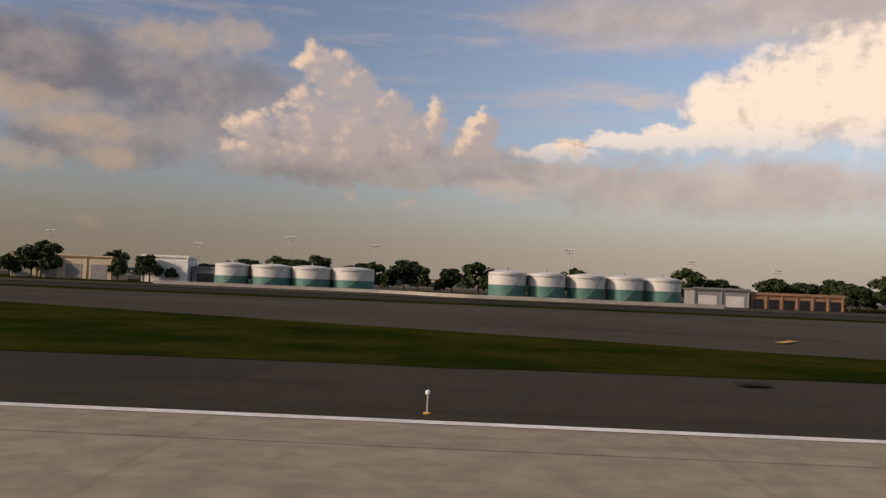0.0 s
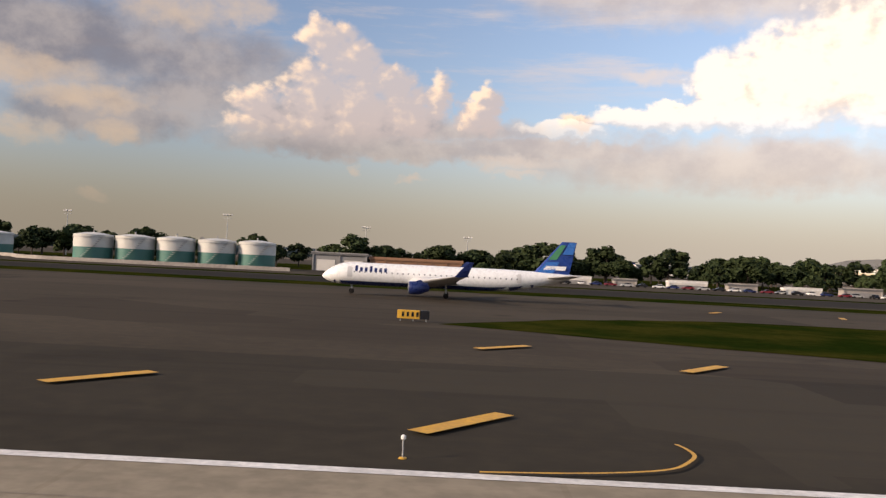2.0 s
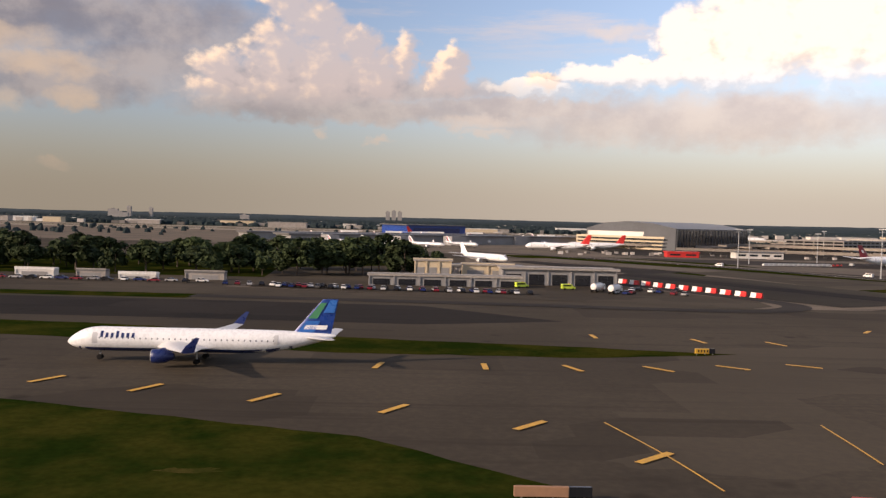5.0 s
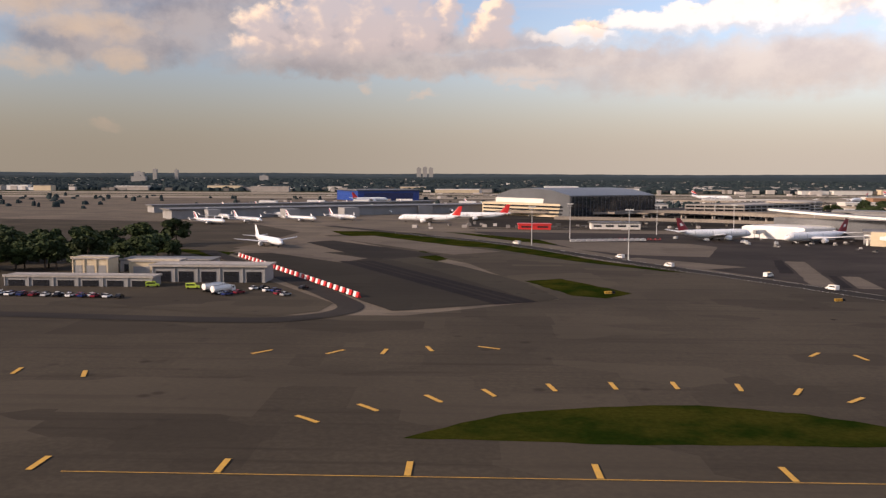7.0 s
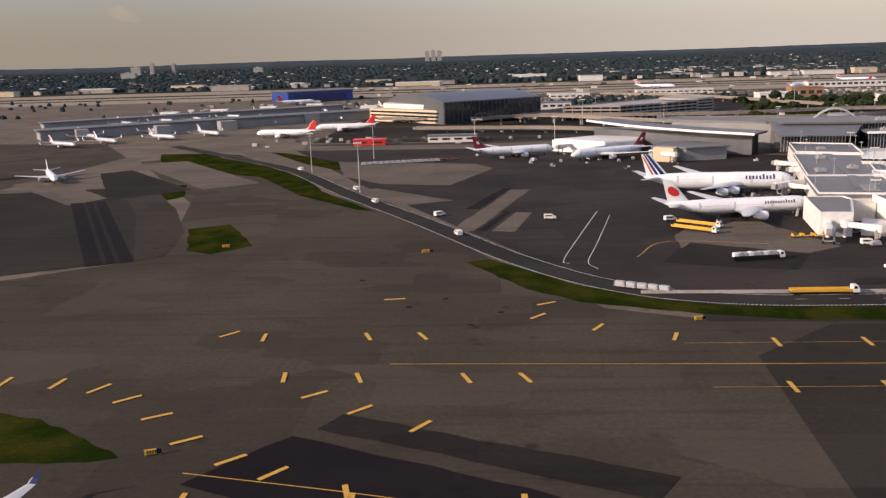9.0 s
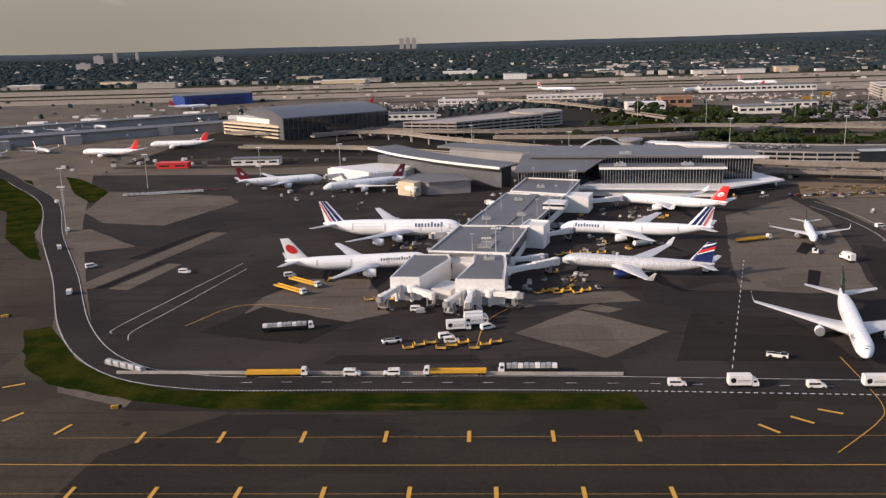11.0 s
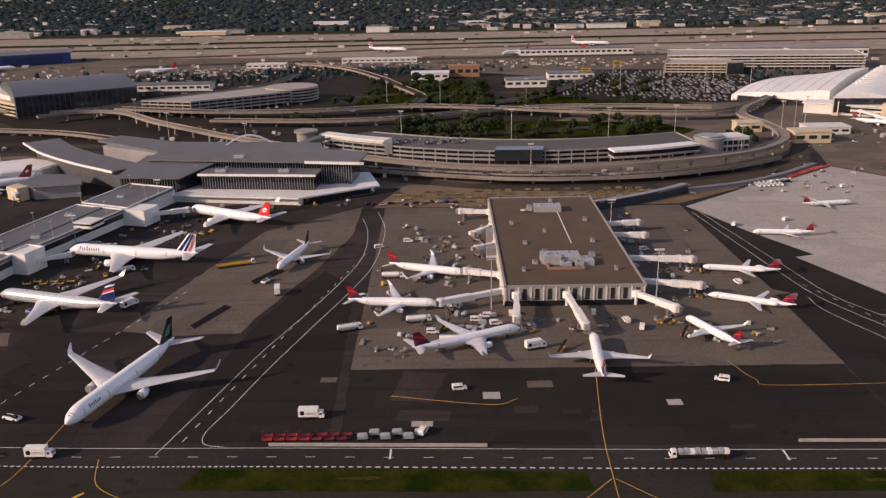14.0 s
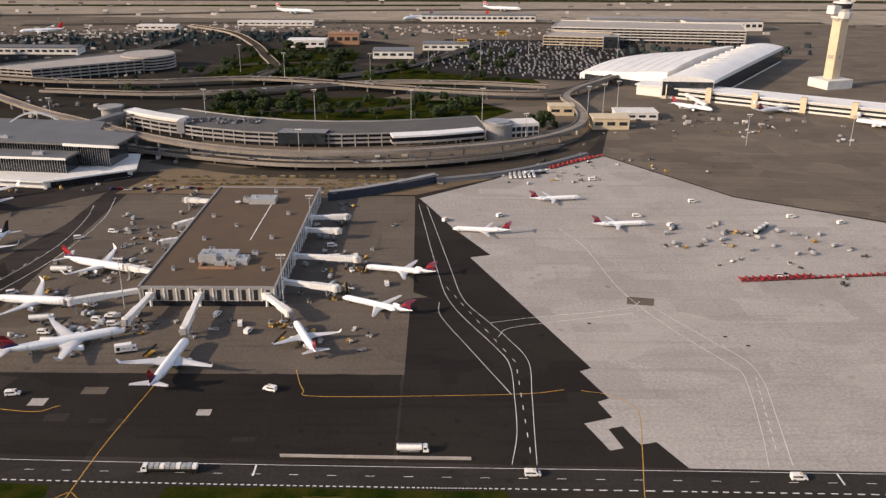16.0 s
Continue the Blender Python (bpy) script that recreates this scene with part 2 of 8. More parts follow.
DRY = surface("dry_grass", (0.060, 0.048, 0.013), (0.03, 0.033, 0.007), rough=0.95, coarse=0.3, grain=2.5, relief=0.4, gloss=0.0, mixing=0.9)
LAND = surface("wooded_land", (0.030, 0.036, 0.020), (0.06, 0.056, 0.036), rough=0.95, coarse=0.004, grain=0.05, relief=0.0, gloss=0.0)
FIELD = pavement_surface("airfield_ground", (0.125, 0.101, 0.078), (0.168, 0.134, 0.099), (0.075, 0.064, 0.048))
# sandy tone, made paler to hold the haze of distance
HAZY_FARFIELD = pavement_surface("haze_lightened_sandy_field", (0.27, 0.225, 0.172), (0.33, 0.272, 0.205), (0.18, 0.152, 0.116))
YARD = pavement_surface("brown_yard", (0.165, 0.118, 0.072), (0.20, 0.145, 0.09), (0.085, 0.064, 0.044))
YELLOW = surface("yellow_marking", (0.62, 0.33, 0.035), (0.45, 0.25, 0.05), rough=0.7, coarse=0.5, grain=4.0, relief=0.0)
LINE = surface("white_marking", (0.72, 0.69, 0.64), (0.5, 0.47, 0.43), rough=0.7, coarse=0.4, grain=4.0, relief=0.0)
CARTRED = surface("dark_red_cart_paint", (0.26, 0.018, 0.016), (0.18, 0.014, 0.012), rough=0.6, coarse=0.6, relief=0.0, vary=0.8)
RED_PAINT = surface("red_marking", (0.42, 0.06, 0.04), (0.3, 0.06, 0.04), rough=0.7, coarse=0.5, grain=4.0, relief=0.0)
WHITE = surface("white_aircraft_paint", (0.80, 0.79, 0.77), (0.72, 0.71, 0.69), rough=0.28, coarse=0.2, grain=2.0, relief=0.0, mixing=0.5)
SILVER = surface("silver_aircraft_paint", (0.62, 0.61, 0.60), (0.54, 0.53, 0.52), rough=0.25, coarse=0.2, grain=2.0, relief=0.0, mixing=0.5, metal=0.3)
WING = surface("grey_wing_paint", (0.55, 0.54, 0.53), (0.46, 0.45, 0.44), rough=0.35, coarse=0.25, grain=2.0, relief=0.0)
NAVY = surface("navy_paint", (0.012, 0.024, 0.11), (0.010, 0.018, 0.08), rough=0.3, coarse=0.3, relief=0.0)
BLUE = surface("bright_blue_paint", (0.012, 0.05, 0.25), (0.010, 0.04, 0.2), rough=0.3, coarse=0.3, relief=0.0)
SKYBLUE = surface("light_blue_paint", (0.03, 0.15, 0.46), (0.025, 0.12, 0.4), rough=0.3, coarse=0.3, relief=0.0)
GREEN = surface("green_paint", (0.06, 0.25, 0.12), (0.05, 0.2, 0.1), rough=0.35, coarse=0.3, relief=0.0)
RED = surface("red_paint", (0.62, 0.03, 0.025), (0.5, 0.025, 0.02), rough=0.35, coarse=0.4, relief=0.0)
MAROON = surface("dark_red_paint", (0.19, 0.011, 0.021), (0.15, 0.010, 0.018), rough=0.35, coarse=0.4, relief=0.0)
# glass and black paint; also the painted shade of car park insides and recesses
BLACK = surface("dark_glass_and_shade_paint", (0.012, 0.013, 0.016), (0.02, 0.02, 0.024), rough=0.2, coarse=0.5, relief=0.0)
CABIN = surface("cabin_window_glass", (0.10, 0.105, 0.115), (0.13, 0.13, 0.14), rough=0.15, coarse=0.5, relief=0.0)
RUBBER = surface("rubber", (0.016, 0.015, 0.014), (0.022, 0.020, 0.019), rough=0.9, coarse=1.0, gloss=0.05)
METAL = surface("grey_metal", (0.36, 0.36, 0.36), (0.26, 0.25, 0.24), rough=0.45, metal=0.6, coarse=0.5)
GALV = surface("galvanised_steel", (0.44, 0.44, 0.43), (0.36, 0.36, 0.35), rough=0.5, metal=0.4, coarse=0.4)
PANEL = surface("pale_wall_panel", (0.66, 0.62, 0.56), (0.55, 0.51, 0.46), rough=0.6, coarse=0.12, grain=1.0)
OFFWHITE = surface("off_white_wall", (0.74, 0.71, 0.66), (0.64, 0.61, 0.56), rough=0.55, coarse=0.1, grain=1.0)
BEIGE = surface("beige_wall", (0.56, 0.45, 0.30), (0.46, 0.37, 0.25), rough=0.75, coarse=0.15, grain=1.2)
BRICK = surface("brown_brick_wall", (0.30, 0.16, 0.09), (0.24, 0.125, 0.07), rough=0.85, coarse=0.2, grain=2.0)
GREYWALL = surface("grey_wall", (0.26, 0.25, 0.24), (0.20, 0.19, 0.18), rough=0.75, coarse=0.1, grain=1.0)
CONCRETE = surface("grey_concrete", (0.36, 0.32, 0.28), (0.26, 0.23, 0.20), rough=0.85, coarse=0.12, grain=1.2)
ROOF = surface("brown_gravel_roof", (0.096, 0.058, 0.030), (0.068, 0.043, 0.024), rough=0.95, coarse=0.06, grain=2.0)
GREYROOF = surface("grey_metal_roof", (0.145, 0.138, 0.131), (0.112, 0.107, 0.102), rough=0.5, metal=0.15, coarse=0.06, grain=1.0)
PALEROOF = surface("pale_metal_roof", (0.76, 0.73, 0.68), (0.64, 0.61, 0.57), rough=0.45, coarse=0.05, grain=1.0)
DARKROOF = surface("dark_metal_roof", (0.105, 0.108, 0.115), (0.085, 0.087, 0.092), rough=0.4, metal=0.2, coarse=0.06, grain=1.0)
GLASS = surface("dark_tinted_glass", (0.020, 0.024, 0.028), (0.028, 0.032, 0.036), rough=0.08, coarse=0.1, grain=0.3, relief=0.0, gloss=0.8)
TANKGREEN = surface("tank_green_paint", (0.055, 0.17, 0.135), (0.045, 0.13, 0.105), rough=0.5, coarse=0.25)
TANKWHITE = surface("tank_white_paint", (0.58, 0.56, 0.51), (0.48, 0.46, 0.42), rough=0.5, coarse=0.25)
YELLOWPAINT = surface("yellow_vehicle_paint", (0.60, 0.33, 0.03), (0.48, 0.26, 0.03), rough=0.45, coarse=0.5)
HIVIS = surface("lime_vehicle_paint", (0.5, 0.62, 0.06), (0.42, 0.52, 0.06), rough=0.4, coarse=0.5)
CARPAINT = surface("car_paint", (0.42, 0.41, 0.40), (0.36, 0.35, 0.34), rough=0.25, coarse=1.0, relief=0.0, vary=1.6)
BARK = surface("bark", (0.075, 0.052, 0.036), (0.05, 0.036, 0.026), rough=0.95, coarse=1.0, grain=5.0, relief=0.5)
LEAF = surface("leaves", (0.026, 0.040, 0.013), (0.042, 0.056, 0.018), rough=0.8, coarse=0.3, grain=2.0, relief=0.0, gloss=0.2, vary=0.5)
# the blue in the woods and hills is distance haze, put into the base colour
HAZY_WOODS = surface("haze_tinted_woods", (0.020, 0.031, 0.033), (0.034, 0.044, 0.043), rough=0.95, coarse=0.01, grain=0.08, relief=0.0, gloss=0.1)
HOUSES = surface("house_walls", (0.36, 0.325, 0.29), (0.26, 0.225, 0.195), rough=0.8, coarse=0.05, relief=0.0, island=1.9)
SHEDS = surface("far_shed_walls", (0.36, 0.33, 0.29), (0.27, 0.24, 0.21), rough=0.7, coarse=0.05, relief=0.0, island=1.5)
HAZY_HILL = surface("haze_tinted_hills", (0.042, 0.056, 0.062), (0.052, 0.066, 0.070), rough=0.95, coarse=0.002, grain=0.01, relief=0.0, gloss=0.05)


# ---- making parts ----
def part(name, bm, material, parent=None, label=""):
    """Links a bmesh, drawn in airfield metres, as one mesh object."""
    bm.transform(Matrix.Scale(K, 4))
    data = bpy.data.meshes.new(name)
    bm.normal_update()
    bm.to_mesh(data)
    bm.free()
    data.materials.append(material)
    ob = new(name, data)
    ob.parent = parent
    if label:
        tagged(ob, label)
    return ob


def again(ob, parent, x=0.0, y=0.0, z=0.0, rz=0.0):
    """Another piece on the same mesh."""
    made = new(ob.name.split(".")[0], ob.data)
    made.parent = parent
    made.matrix_basis = pose(x * K, y * K, z * K, 0, 0, rz)
    return made


def smooth(ob, angle=40):
    ob.data.shade_smooth()
    ob.data.set_sharp_from_angle(angle=radians(angle))
    return ob


def at(x, y, z=0.0, rz=0.0):
    return pose(x * K, y * K, z * K, 0, 0, rz)


def thing(name, x, y, z=0.0, rz=0.0, label="", category="", group="", kind=""):
    ob = new(name)
    ob.matrix_basis = at(x, y, z, rz)
    return tagged(ob, label, category, group, kind)


def box(bm, x0, x1, y0, y1, z0, z1, taper=0.0):
    low = [bm.verts.new(p) for p in ((x0, y0, z0), (x1, y0, z0), (x1, y1, z0), (x0, y1, z0))]
    t = taper
    top = [bm.verts.new(p) for p in ((x0 + t, y0 + t, z1), (x1 - t, y0 + t, z1), (x1 - t, y1 - t, z1), (x0 + t, y1 - t, z1))]
    bm.faces.new(low[::-1])
    bm.faces.new(top)
    for i in range(4):
        bm.faces.new((low[i], low[(i + 1) % 4], top[(i + 1) % 4], top[i]))
    return bm


def boxes(*rows, bevel=0.0):
    bm = bmesh.new()
    for row in rows:
        box(bm, *row)
    if bevel:
        bmesh.ops.bevel(bm, geom=bm.edges[:], offset=bevel, segments=1, affect="EDGES", clamp_overlap=True)
    return bm


def loft(rings, close=True, caps=True, bm=None):
    bm = bm or bmesh.new()
    rows = [[bm.verts.new(p) for p in ring] for ring in rings]
    n = len(rows[0])
    for a, b in zip(rows, rows[1:]):
        for i in range(n if close else n - 1):
            bm.faces.new((a[i], a[(i + 1) % n], b[(i + 1) % n], b[i]))
    if caps:
        bm.faces.new(rows[0][::-1])
        bm.faces.new(rows[-1])
    return bm


def turned(profile, n=16, axis="z", x=0.0, y=0.0, z=0.0, bm=None):
    """A lathed body from (along, radius) rows."""
    rings = []
    for a, r in profile:
        ring = []
        for i in range(n):
            c, s = r * math.cos(2 * math.pi * i / n), r * math.sin(2 * math.pi * i / n)
            ring.append({"z": (x + c, y + s, z + a), "x": (x + a, y + c, z + s), "y": (x + s, y + a, z + c)}[axis])
        rings.append(ring)
    return loft(rings, bm=bm)


def prism(pts, z0, z1, bm=None):
    bm = bm or bmesh.new()
    low = [bm.verts.new((x, y, z0)) for x, y in pts]
    top = [bm.verts.new((x, y, z1)) for x, y in pts]
    n = len(pts)
    for i in range(n):
        bm.faces.new((low[i], low[(i + 1) % n], top[(i + 1) % n], top[i]))
    bm.faces.new(low[::-1])
    bm.faces.new(top)
    bmesh.ops.recalc_face_normals(bm, faces=bm.faces[:])
    return bm


def flat(pts, z, bm=None):
    bm = bm or bmesh.new()
    face = bm.faces.new([bm.verts.new((x, y, z)) for x, y in pts])
    face.normal_update()
    if face.normal.z < 0:
        face.normal_flip()
    if len(pts) > 4:
        bmesh.ops.triangulate(bm, faces=[face])
    return bm


def curve_through(pts, steps=8):
    """Points on a smooth line through the given ones."""
    p = [Vector(q) for q in pts]
    p = [p[0] * 2 - p[1], *p, p[-1] * 2 - p[-2]]
    out = []
    for a, b, c, d in zip(p, p[1:], p[2:], p[3:]):
        for i in range(steps):
            t = i / steps
            out.append(0.5 * (2 * b + (c - a) * t + (2 * a - 5 * b + 4 * c - d) * t * t + (3 * b - a - 3 * c + d) * t ** 3))
    return [*out, p[-2]]


def sides(line, half, shift=0.0):
    left, right = [], []
    for i, p in enumerate(line):
        way = (line[min(i + 1, len(line) - 1)] - line[max(i - 1, 0)]).normalized()
        n = Vector((-way.y, way.x))
        q = Vector((p.x, p.y))
        left.append(q + n * (shift + half))
        right.append(q + n * (shift - half))
    return left, right


def band(pts, width, z, shift=0.0, steps=8, bm=None):
    """A flat painted or paved strip along a smooth line."""
    bm = bm or bmesh.new()
    left, right = sides(curve_through(pts, steps), width / 2, shift)
    a = [bm.verts.new((*p, z)) for p in left]
    b = [bm.verts.new((*p, z)) for p in right]
    for i in range(len(a) - 1):
        bm.faces.new((b[i], b[i + 1], a[i + 1], a[i]))
    return bm


def beam(pts, width, z0, z1, shift=0.0, steps=8, bm=None):
    """A solid strip along a smooth line; the points may carry a height of their own."""
    line = curve_through(pts, steps)
    left, right = sides(line, width / 2, shift)
    rings = []
    for p, l, r in zip(line, left, right):
        h = p.z if len(p) > 2 else 0.0
        rings.append([(*r, h + z0), (*l, h + z0), (*l, h + z1), (*r, h + z1)])
    bm = loft(rings, bm=bm)
    bmesh.ops.recalc_face_normals(bm, faces=bm.faces[:])
    return bm


def structure(name, bm, material, label, category=""):
    return tagged(part(name, bm, material), label, category or name.replace("_", " "), "", "structure")


# ---- ground and pavements ----
structure("ground", flat([(-9000, -4000), (11000, -4000), (11000, 10400), (-9000, 10400)], 0.0), LAND, "dark green wooded flat land reaching to the horizon", "ground")
structure("airfield_ground", flat([(-2500, -700), (4000, -700), (4000, 1990), (3000, 2060), (-300, 2060), (-2500, 1600)], 0.03), FIELD,
          "worn brownish grey airfield ground round the terminals", "ground")
runway = structure("runway", flat([(-1800, -30.5), (3500, -30.5), (3500, 28.7), (-1800, 28.7)], 0.09), RUNWAY, "tan concrete runway with a white edge line", "runway")
for y in (-28.9, 28.3):
    part("edge_line", flat([(-1800, y - 0.34), (3500, y - 0.34), (3500, y + 0.34), (-1800, y + 0.34)], 0.11), LINE, runway, "white painted edge line")
for y in range(-24, 25, 8):
    part("joint", flat([(-400, y - 0.03), (1500, y - 0.03), (1500, y + 0.03), (-400, y + 0.03)], 0.105), VIADUCT, runway, "dark sealed joint")
structure("shoulder", flat([(-1800, 28.7), (3500, 28.7), (3500, 58), (-1800, 58)], 0.06), SHOULDER, "dark asphalt runway shoulder", "pavement")
taxiway = structure("taxiway", flat([(-1500, 58), (3000, 58), (3000, 214), (770, 218), (745, 229), (737, 245), (716, 283), (676, 373), (568, 521), (486, 632), (455, 610), (560, 420), (592, 300), (540, 262), (440, 258), (330, 258), (-1500, 262)], 0.05),
                    ASPHALT, "brownish grey asphalt taxiways with yellow edge dashes", "taxiway")
structure("east_taxiway", flat([(770, 110), (3000, 110), (3000, 213), (800, 213), (775, 190)], 0.055), WORN, "darker rubber-worn asphalt taxiway beside the apron", "taxiway")
structure("outer_taxiway", flat([(-1500, 205), (330, 205), (400, 202), (436, 214), (400, 246), (330, 250), (-1500, 270)], 0.07), DARK_ASPHALT, "darker strip of parallel taxiway", "taxiway")
structure("outer_shoulder", flat([(-1500, 270), (330, 250), (520, 246), (500, 262), (330, 300), (-1500, 300)], 0.06), ASPHALT, "grey service pavement beside the taxiway", "pavement")

structure("cross_taxiway", flat([(-1500, 300), (330, 300), (425, 480), (432, 640), (360, 760), (120, 800), (-1500, 880)], 0.045), ASPHALT, "broad dull asphalt field beside the tree line", "taxiway")

GRASSES = [
    [(-900, 50), (-18, 46), (45, 49), (103, 45.5), (75, 55), (45, 66), (6, 84), (-50, 109), (-115, 122), (-900, 122)],
    [(160, 92), (168, 88), (185, 79), (207, 71), (230, 60), (258, 54), (300, 50), (395, 47), (424, 49), (426, 58), (414, 78), (393, 96), (370, 104), (340, 114), (300, 119), (200, 122), (176, 110)],
    [(-900, 196), (38, 193), (200, 182), (325, 170), (385, 156), (430, 156), (462, 164), (430, 170), (385, 177), (325, 192), (200, 204), (38, 214), (-900, 222)],
]
GRASSES += [
    [(549, 138), (584, 136), (641, 137), (646, 139), (636, 147), (622, 156), (604, 161), (585, 159), (566, 153)],
    [(583, 352), (599, 361), (621, 317), (609, 303), (598, 309)],
    [(453, 656), (488, 656), (520, 640), (556, 578), (594, 520), (623, 448), (659, 386), (649, 393), (614, 435), (571, 513), (532, 538), (509, 563), (470, 610)],
    [(704.5, 285), (713, 289), (726, 272), (739.5, 254), (760, 238.5), (780.6, 229.5), (820, 228), (912, 226), (915, 215), (821, 215), (789.5, 218), (769, 223), (739, 235), (724, 250)],
    [(585, 575), (612, 540), (628, 545), (600, 590), (560, 640), (540, 655)], [(520, 475), (534, 487), (549, 442), (539, 421)],
]
GRASSES += [
    [(1028, 210), (1100, 208), (1148, 207), (1146, 216.5), (1104, 219), (1032, 221)],
    [(1180, 206), (1290, 205), (1286, 214.5), (1200, 216), (1182, 216)],
    [(-900, 272), (330, 254), (335, 268), (-900, 292)],
    [(1345, 198), (1500, 196), (1500, 207), (1400, 210), (1350, 210)],
]


def ragged(pts, reach=0.9, step=4.0):
    """A grown-over edge: the outline, broken into short steps that wander."""
    out = []
    for (xa, ya), (xb, yb) in zip(pts, pts[1:] + pts[:1]):
        n = max(1, min(150, int(math.hypot(xb - xa, yb - ya) / step)))
        for i in range(n):
            x, y = xa + (xb - xa) * i / n, ya + (yb - ya) * i / n
            k = reach if i else reach * 0.3
            out.append((x + k * noise.noise((x * 0.21, y * 0.21, 1.7)) + 0.6 * k * noise.noise((x * 0.7, y * 0.7, 4.1)), y + k * noise.noise((x * 0.21, y * 0.21, 8.3)) + 0.6 * k * noise.noise((x * 0.7, y * 0.7, 6.6))))
    return out


for pts in GRASSES:
    structure("grass_strip", flat(ragged(pts), 0.09), GRASS, "mown green grass with yellowed patches between pavements", "grass")
for x, y, w, h in ((217, 78, 13, 0.5), (240, 87, 6, 0.9), (250, 83, 10, 0.7), (225, 95, 14, 0.4), (1080, 215, 16, 1.0), (850, 219, 20, 1.2), (1230, 211, 16, 1.0), (262, 74, 9, 1.0), (330, 84, 8, 1.2), (300, 95, 9, 1.1), (378, 82, 7, 1.0), (345, 98, 8, 0.9)):
    pts = [(x + w / 2 * math.cos(a) * random.uniform(0.6, 1.15), y + h * math.sin(a) * random.uniform(0.4, 1.3)) for a in [i * math.pi / 9 for i in range(18)]]
    structure("dry_grass_patch", flat(pts, 0.1), DRY, "patch of dry yellow grass", "grass")

apron = structure("apron", flat([(700, 345), (735, 275), (760, 250), (785, 241), (905, 239), (990, 234), (1420, 223), (1720, 218), (1720, 640), (1400, 690), (1330, 600), (1060, 560), (960, 520), (800, 640), (560, 660), (640, 470)], 0.08),
                  APRON, "dark grey asphalt apron with patched concrete", "apron")
structure("stand_pavement", flat([(1070, 286), (1252, 285), (1252, 355), (1266, 358), (1262, 405), (1252, 470), (1249, 508), (1068, 510)], 0.1), TAN, "brownish concrete stand round the brown terminal", "apron")
SAWTOOTH = [(1252, 504), (1260, 484), (1272, 451), (1291.4, 409.4), (1280.7, 406), (1324.5, 291), (1319.7, 288.4), (1327.4, 268.6), (1322.9, 266.2), (1326.3, 255.8), (1315.8, 252), (1321.9, 236), (1326.6, 237.4), (1323.6, 248.7), (1328.8, 250.5),
            (1332.7, 239.4), (1338.3, 241), (1345.4, 226.4)]
structure("open_apron", flat(SAWTOOTH + [(1760, 217), (1760, 400), (1640, 432), (1522, 462), (1449, 509), (1383, 608), (1352, 600), (1300, 545)], 0.11), PALE, "broad pale concrete apron", "apron")
structure("dark_wedge", flat(SAWTOOTH[::-1] + [(1249.5, 500), (1251.5, 420), (1253, 362), (1262, 355), (1252, 352), (1252, 287), (1252, 229)], 0.115), DARK_ASPHALT, "dark asphalt wedge with a sawtooth edge beside the pale apron", "apron")
structure("far_apron", flat([(1384, 610), (1450, 511), (1524, 464), (1760, 402), (1900, 600), (1640, 690), (1462, 790), (1405, 700)], 0.095), FIELD, "dark asphalt apron before the far terminal", "apron")
PATCHES = [
    ("concrete_patch", [(881, 277), (909, 253), (933, 277), (905, 302)], TAN), ("concrete_patch", [(905, 303), (916, 298), (922, 302), (912, 309)], TAN),
    ("concrete_patch", [(971, 325), (981, 376), (1003, 465), (1054, 514), (1053, 451), (1042, 400), (1026, 344), (1021, 321), (994, 319)], TAN),
    ("asphalt_patch", [(998, 330), (1007, 353), (1011, 350), (1001, 326)], BLACK_ASPHALT), ("asphalt_patch", [(1012, 383), (1022, 402), (1026, 395), (1015, 378)], BLACK_ASPHALT),
    ("concrete_patch", [(696, 338.5), (706, 337.7), (733, 442.4), (723.3, 443.6)], TAN), ("concrete_patch", [(713, 337), (722.4, 334.7), (731, 376.3), (724, 378)], TAN),
    ("asphalt_patch", [(701, 388), (707, 387.5), (724, 449.5), (719, 448.5)], BLACK_ASPHALT), ("asphalt_patch", [(707.5, 338), (711, 337.6), (722, 378), (719, 380)], BLACK_ASPHALT),
    ("concrete_patch", [(640, 452), (650.5, 457), (694.4, 413), (668.5, 400.7)], TAN), ("concrete_patch", [(624, 506), (607, 582), (702, 555), (714, 531), (690, 463), (651, 473)], TAN),
    ("concrete_patch", [(780, 290), (783, 323), (796, 348), (822, 347), (836, 300), (818, 288)], TAN), ("concrete_patch", [(880, 305), (930, 312), (925, 325), (884, 322)], TAN),
]
PATCHES += [
    ("asphalt_patch", [(584, 293), (592, 300), (584, 345), (560, 400), (520, 474), (496, 478), (542, 395)], SHOULDER),
    ("asphalt_patch", [(535, 270), (584, 293), (542, 395), (496, 478), (428, 464)], WORN),
    ("concrete_patch", [(420, 500), (430, 530), (507, 441), (496, 420)], TAN), ("concrete_patch", [(458, 595), (492, 606), (578, 487), (551, 466)], TAN),
    ("concrete_patch", [(516, 658), (533, 665), (606, 539), (597, 518)], TAN), ("asphalt_patch", [(505, 445), (520, 440), (545, 465), (470, 560), (455, 545)], DARK_ASPHALT),
    ("asphalt_patch", [(661, 129), (676, 148), (720, 128), (760, 104), (740, 96), (700, 112)], BLACK_ASPHALT), ("asphalt_patch", [(680, 151), (684, 158), (745, 132), (740, 124)], DARK_ASPHALT),
    ("asphalt_patch", [(1010, 236), (1068, 236), (1066, 300), (1062, 372), (1046, 396), (1028, 340)], DARK_ASPHALT),
]
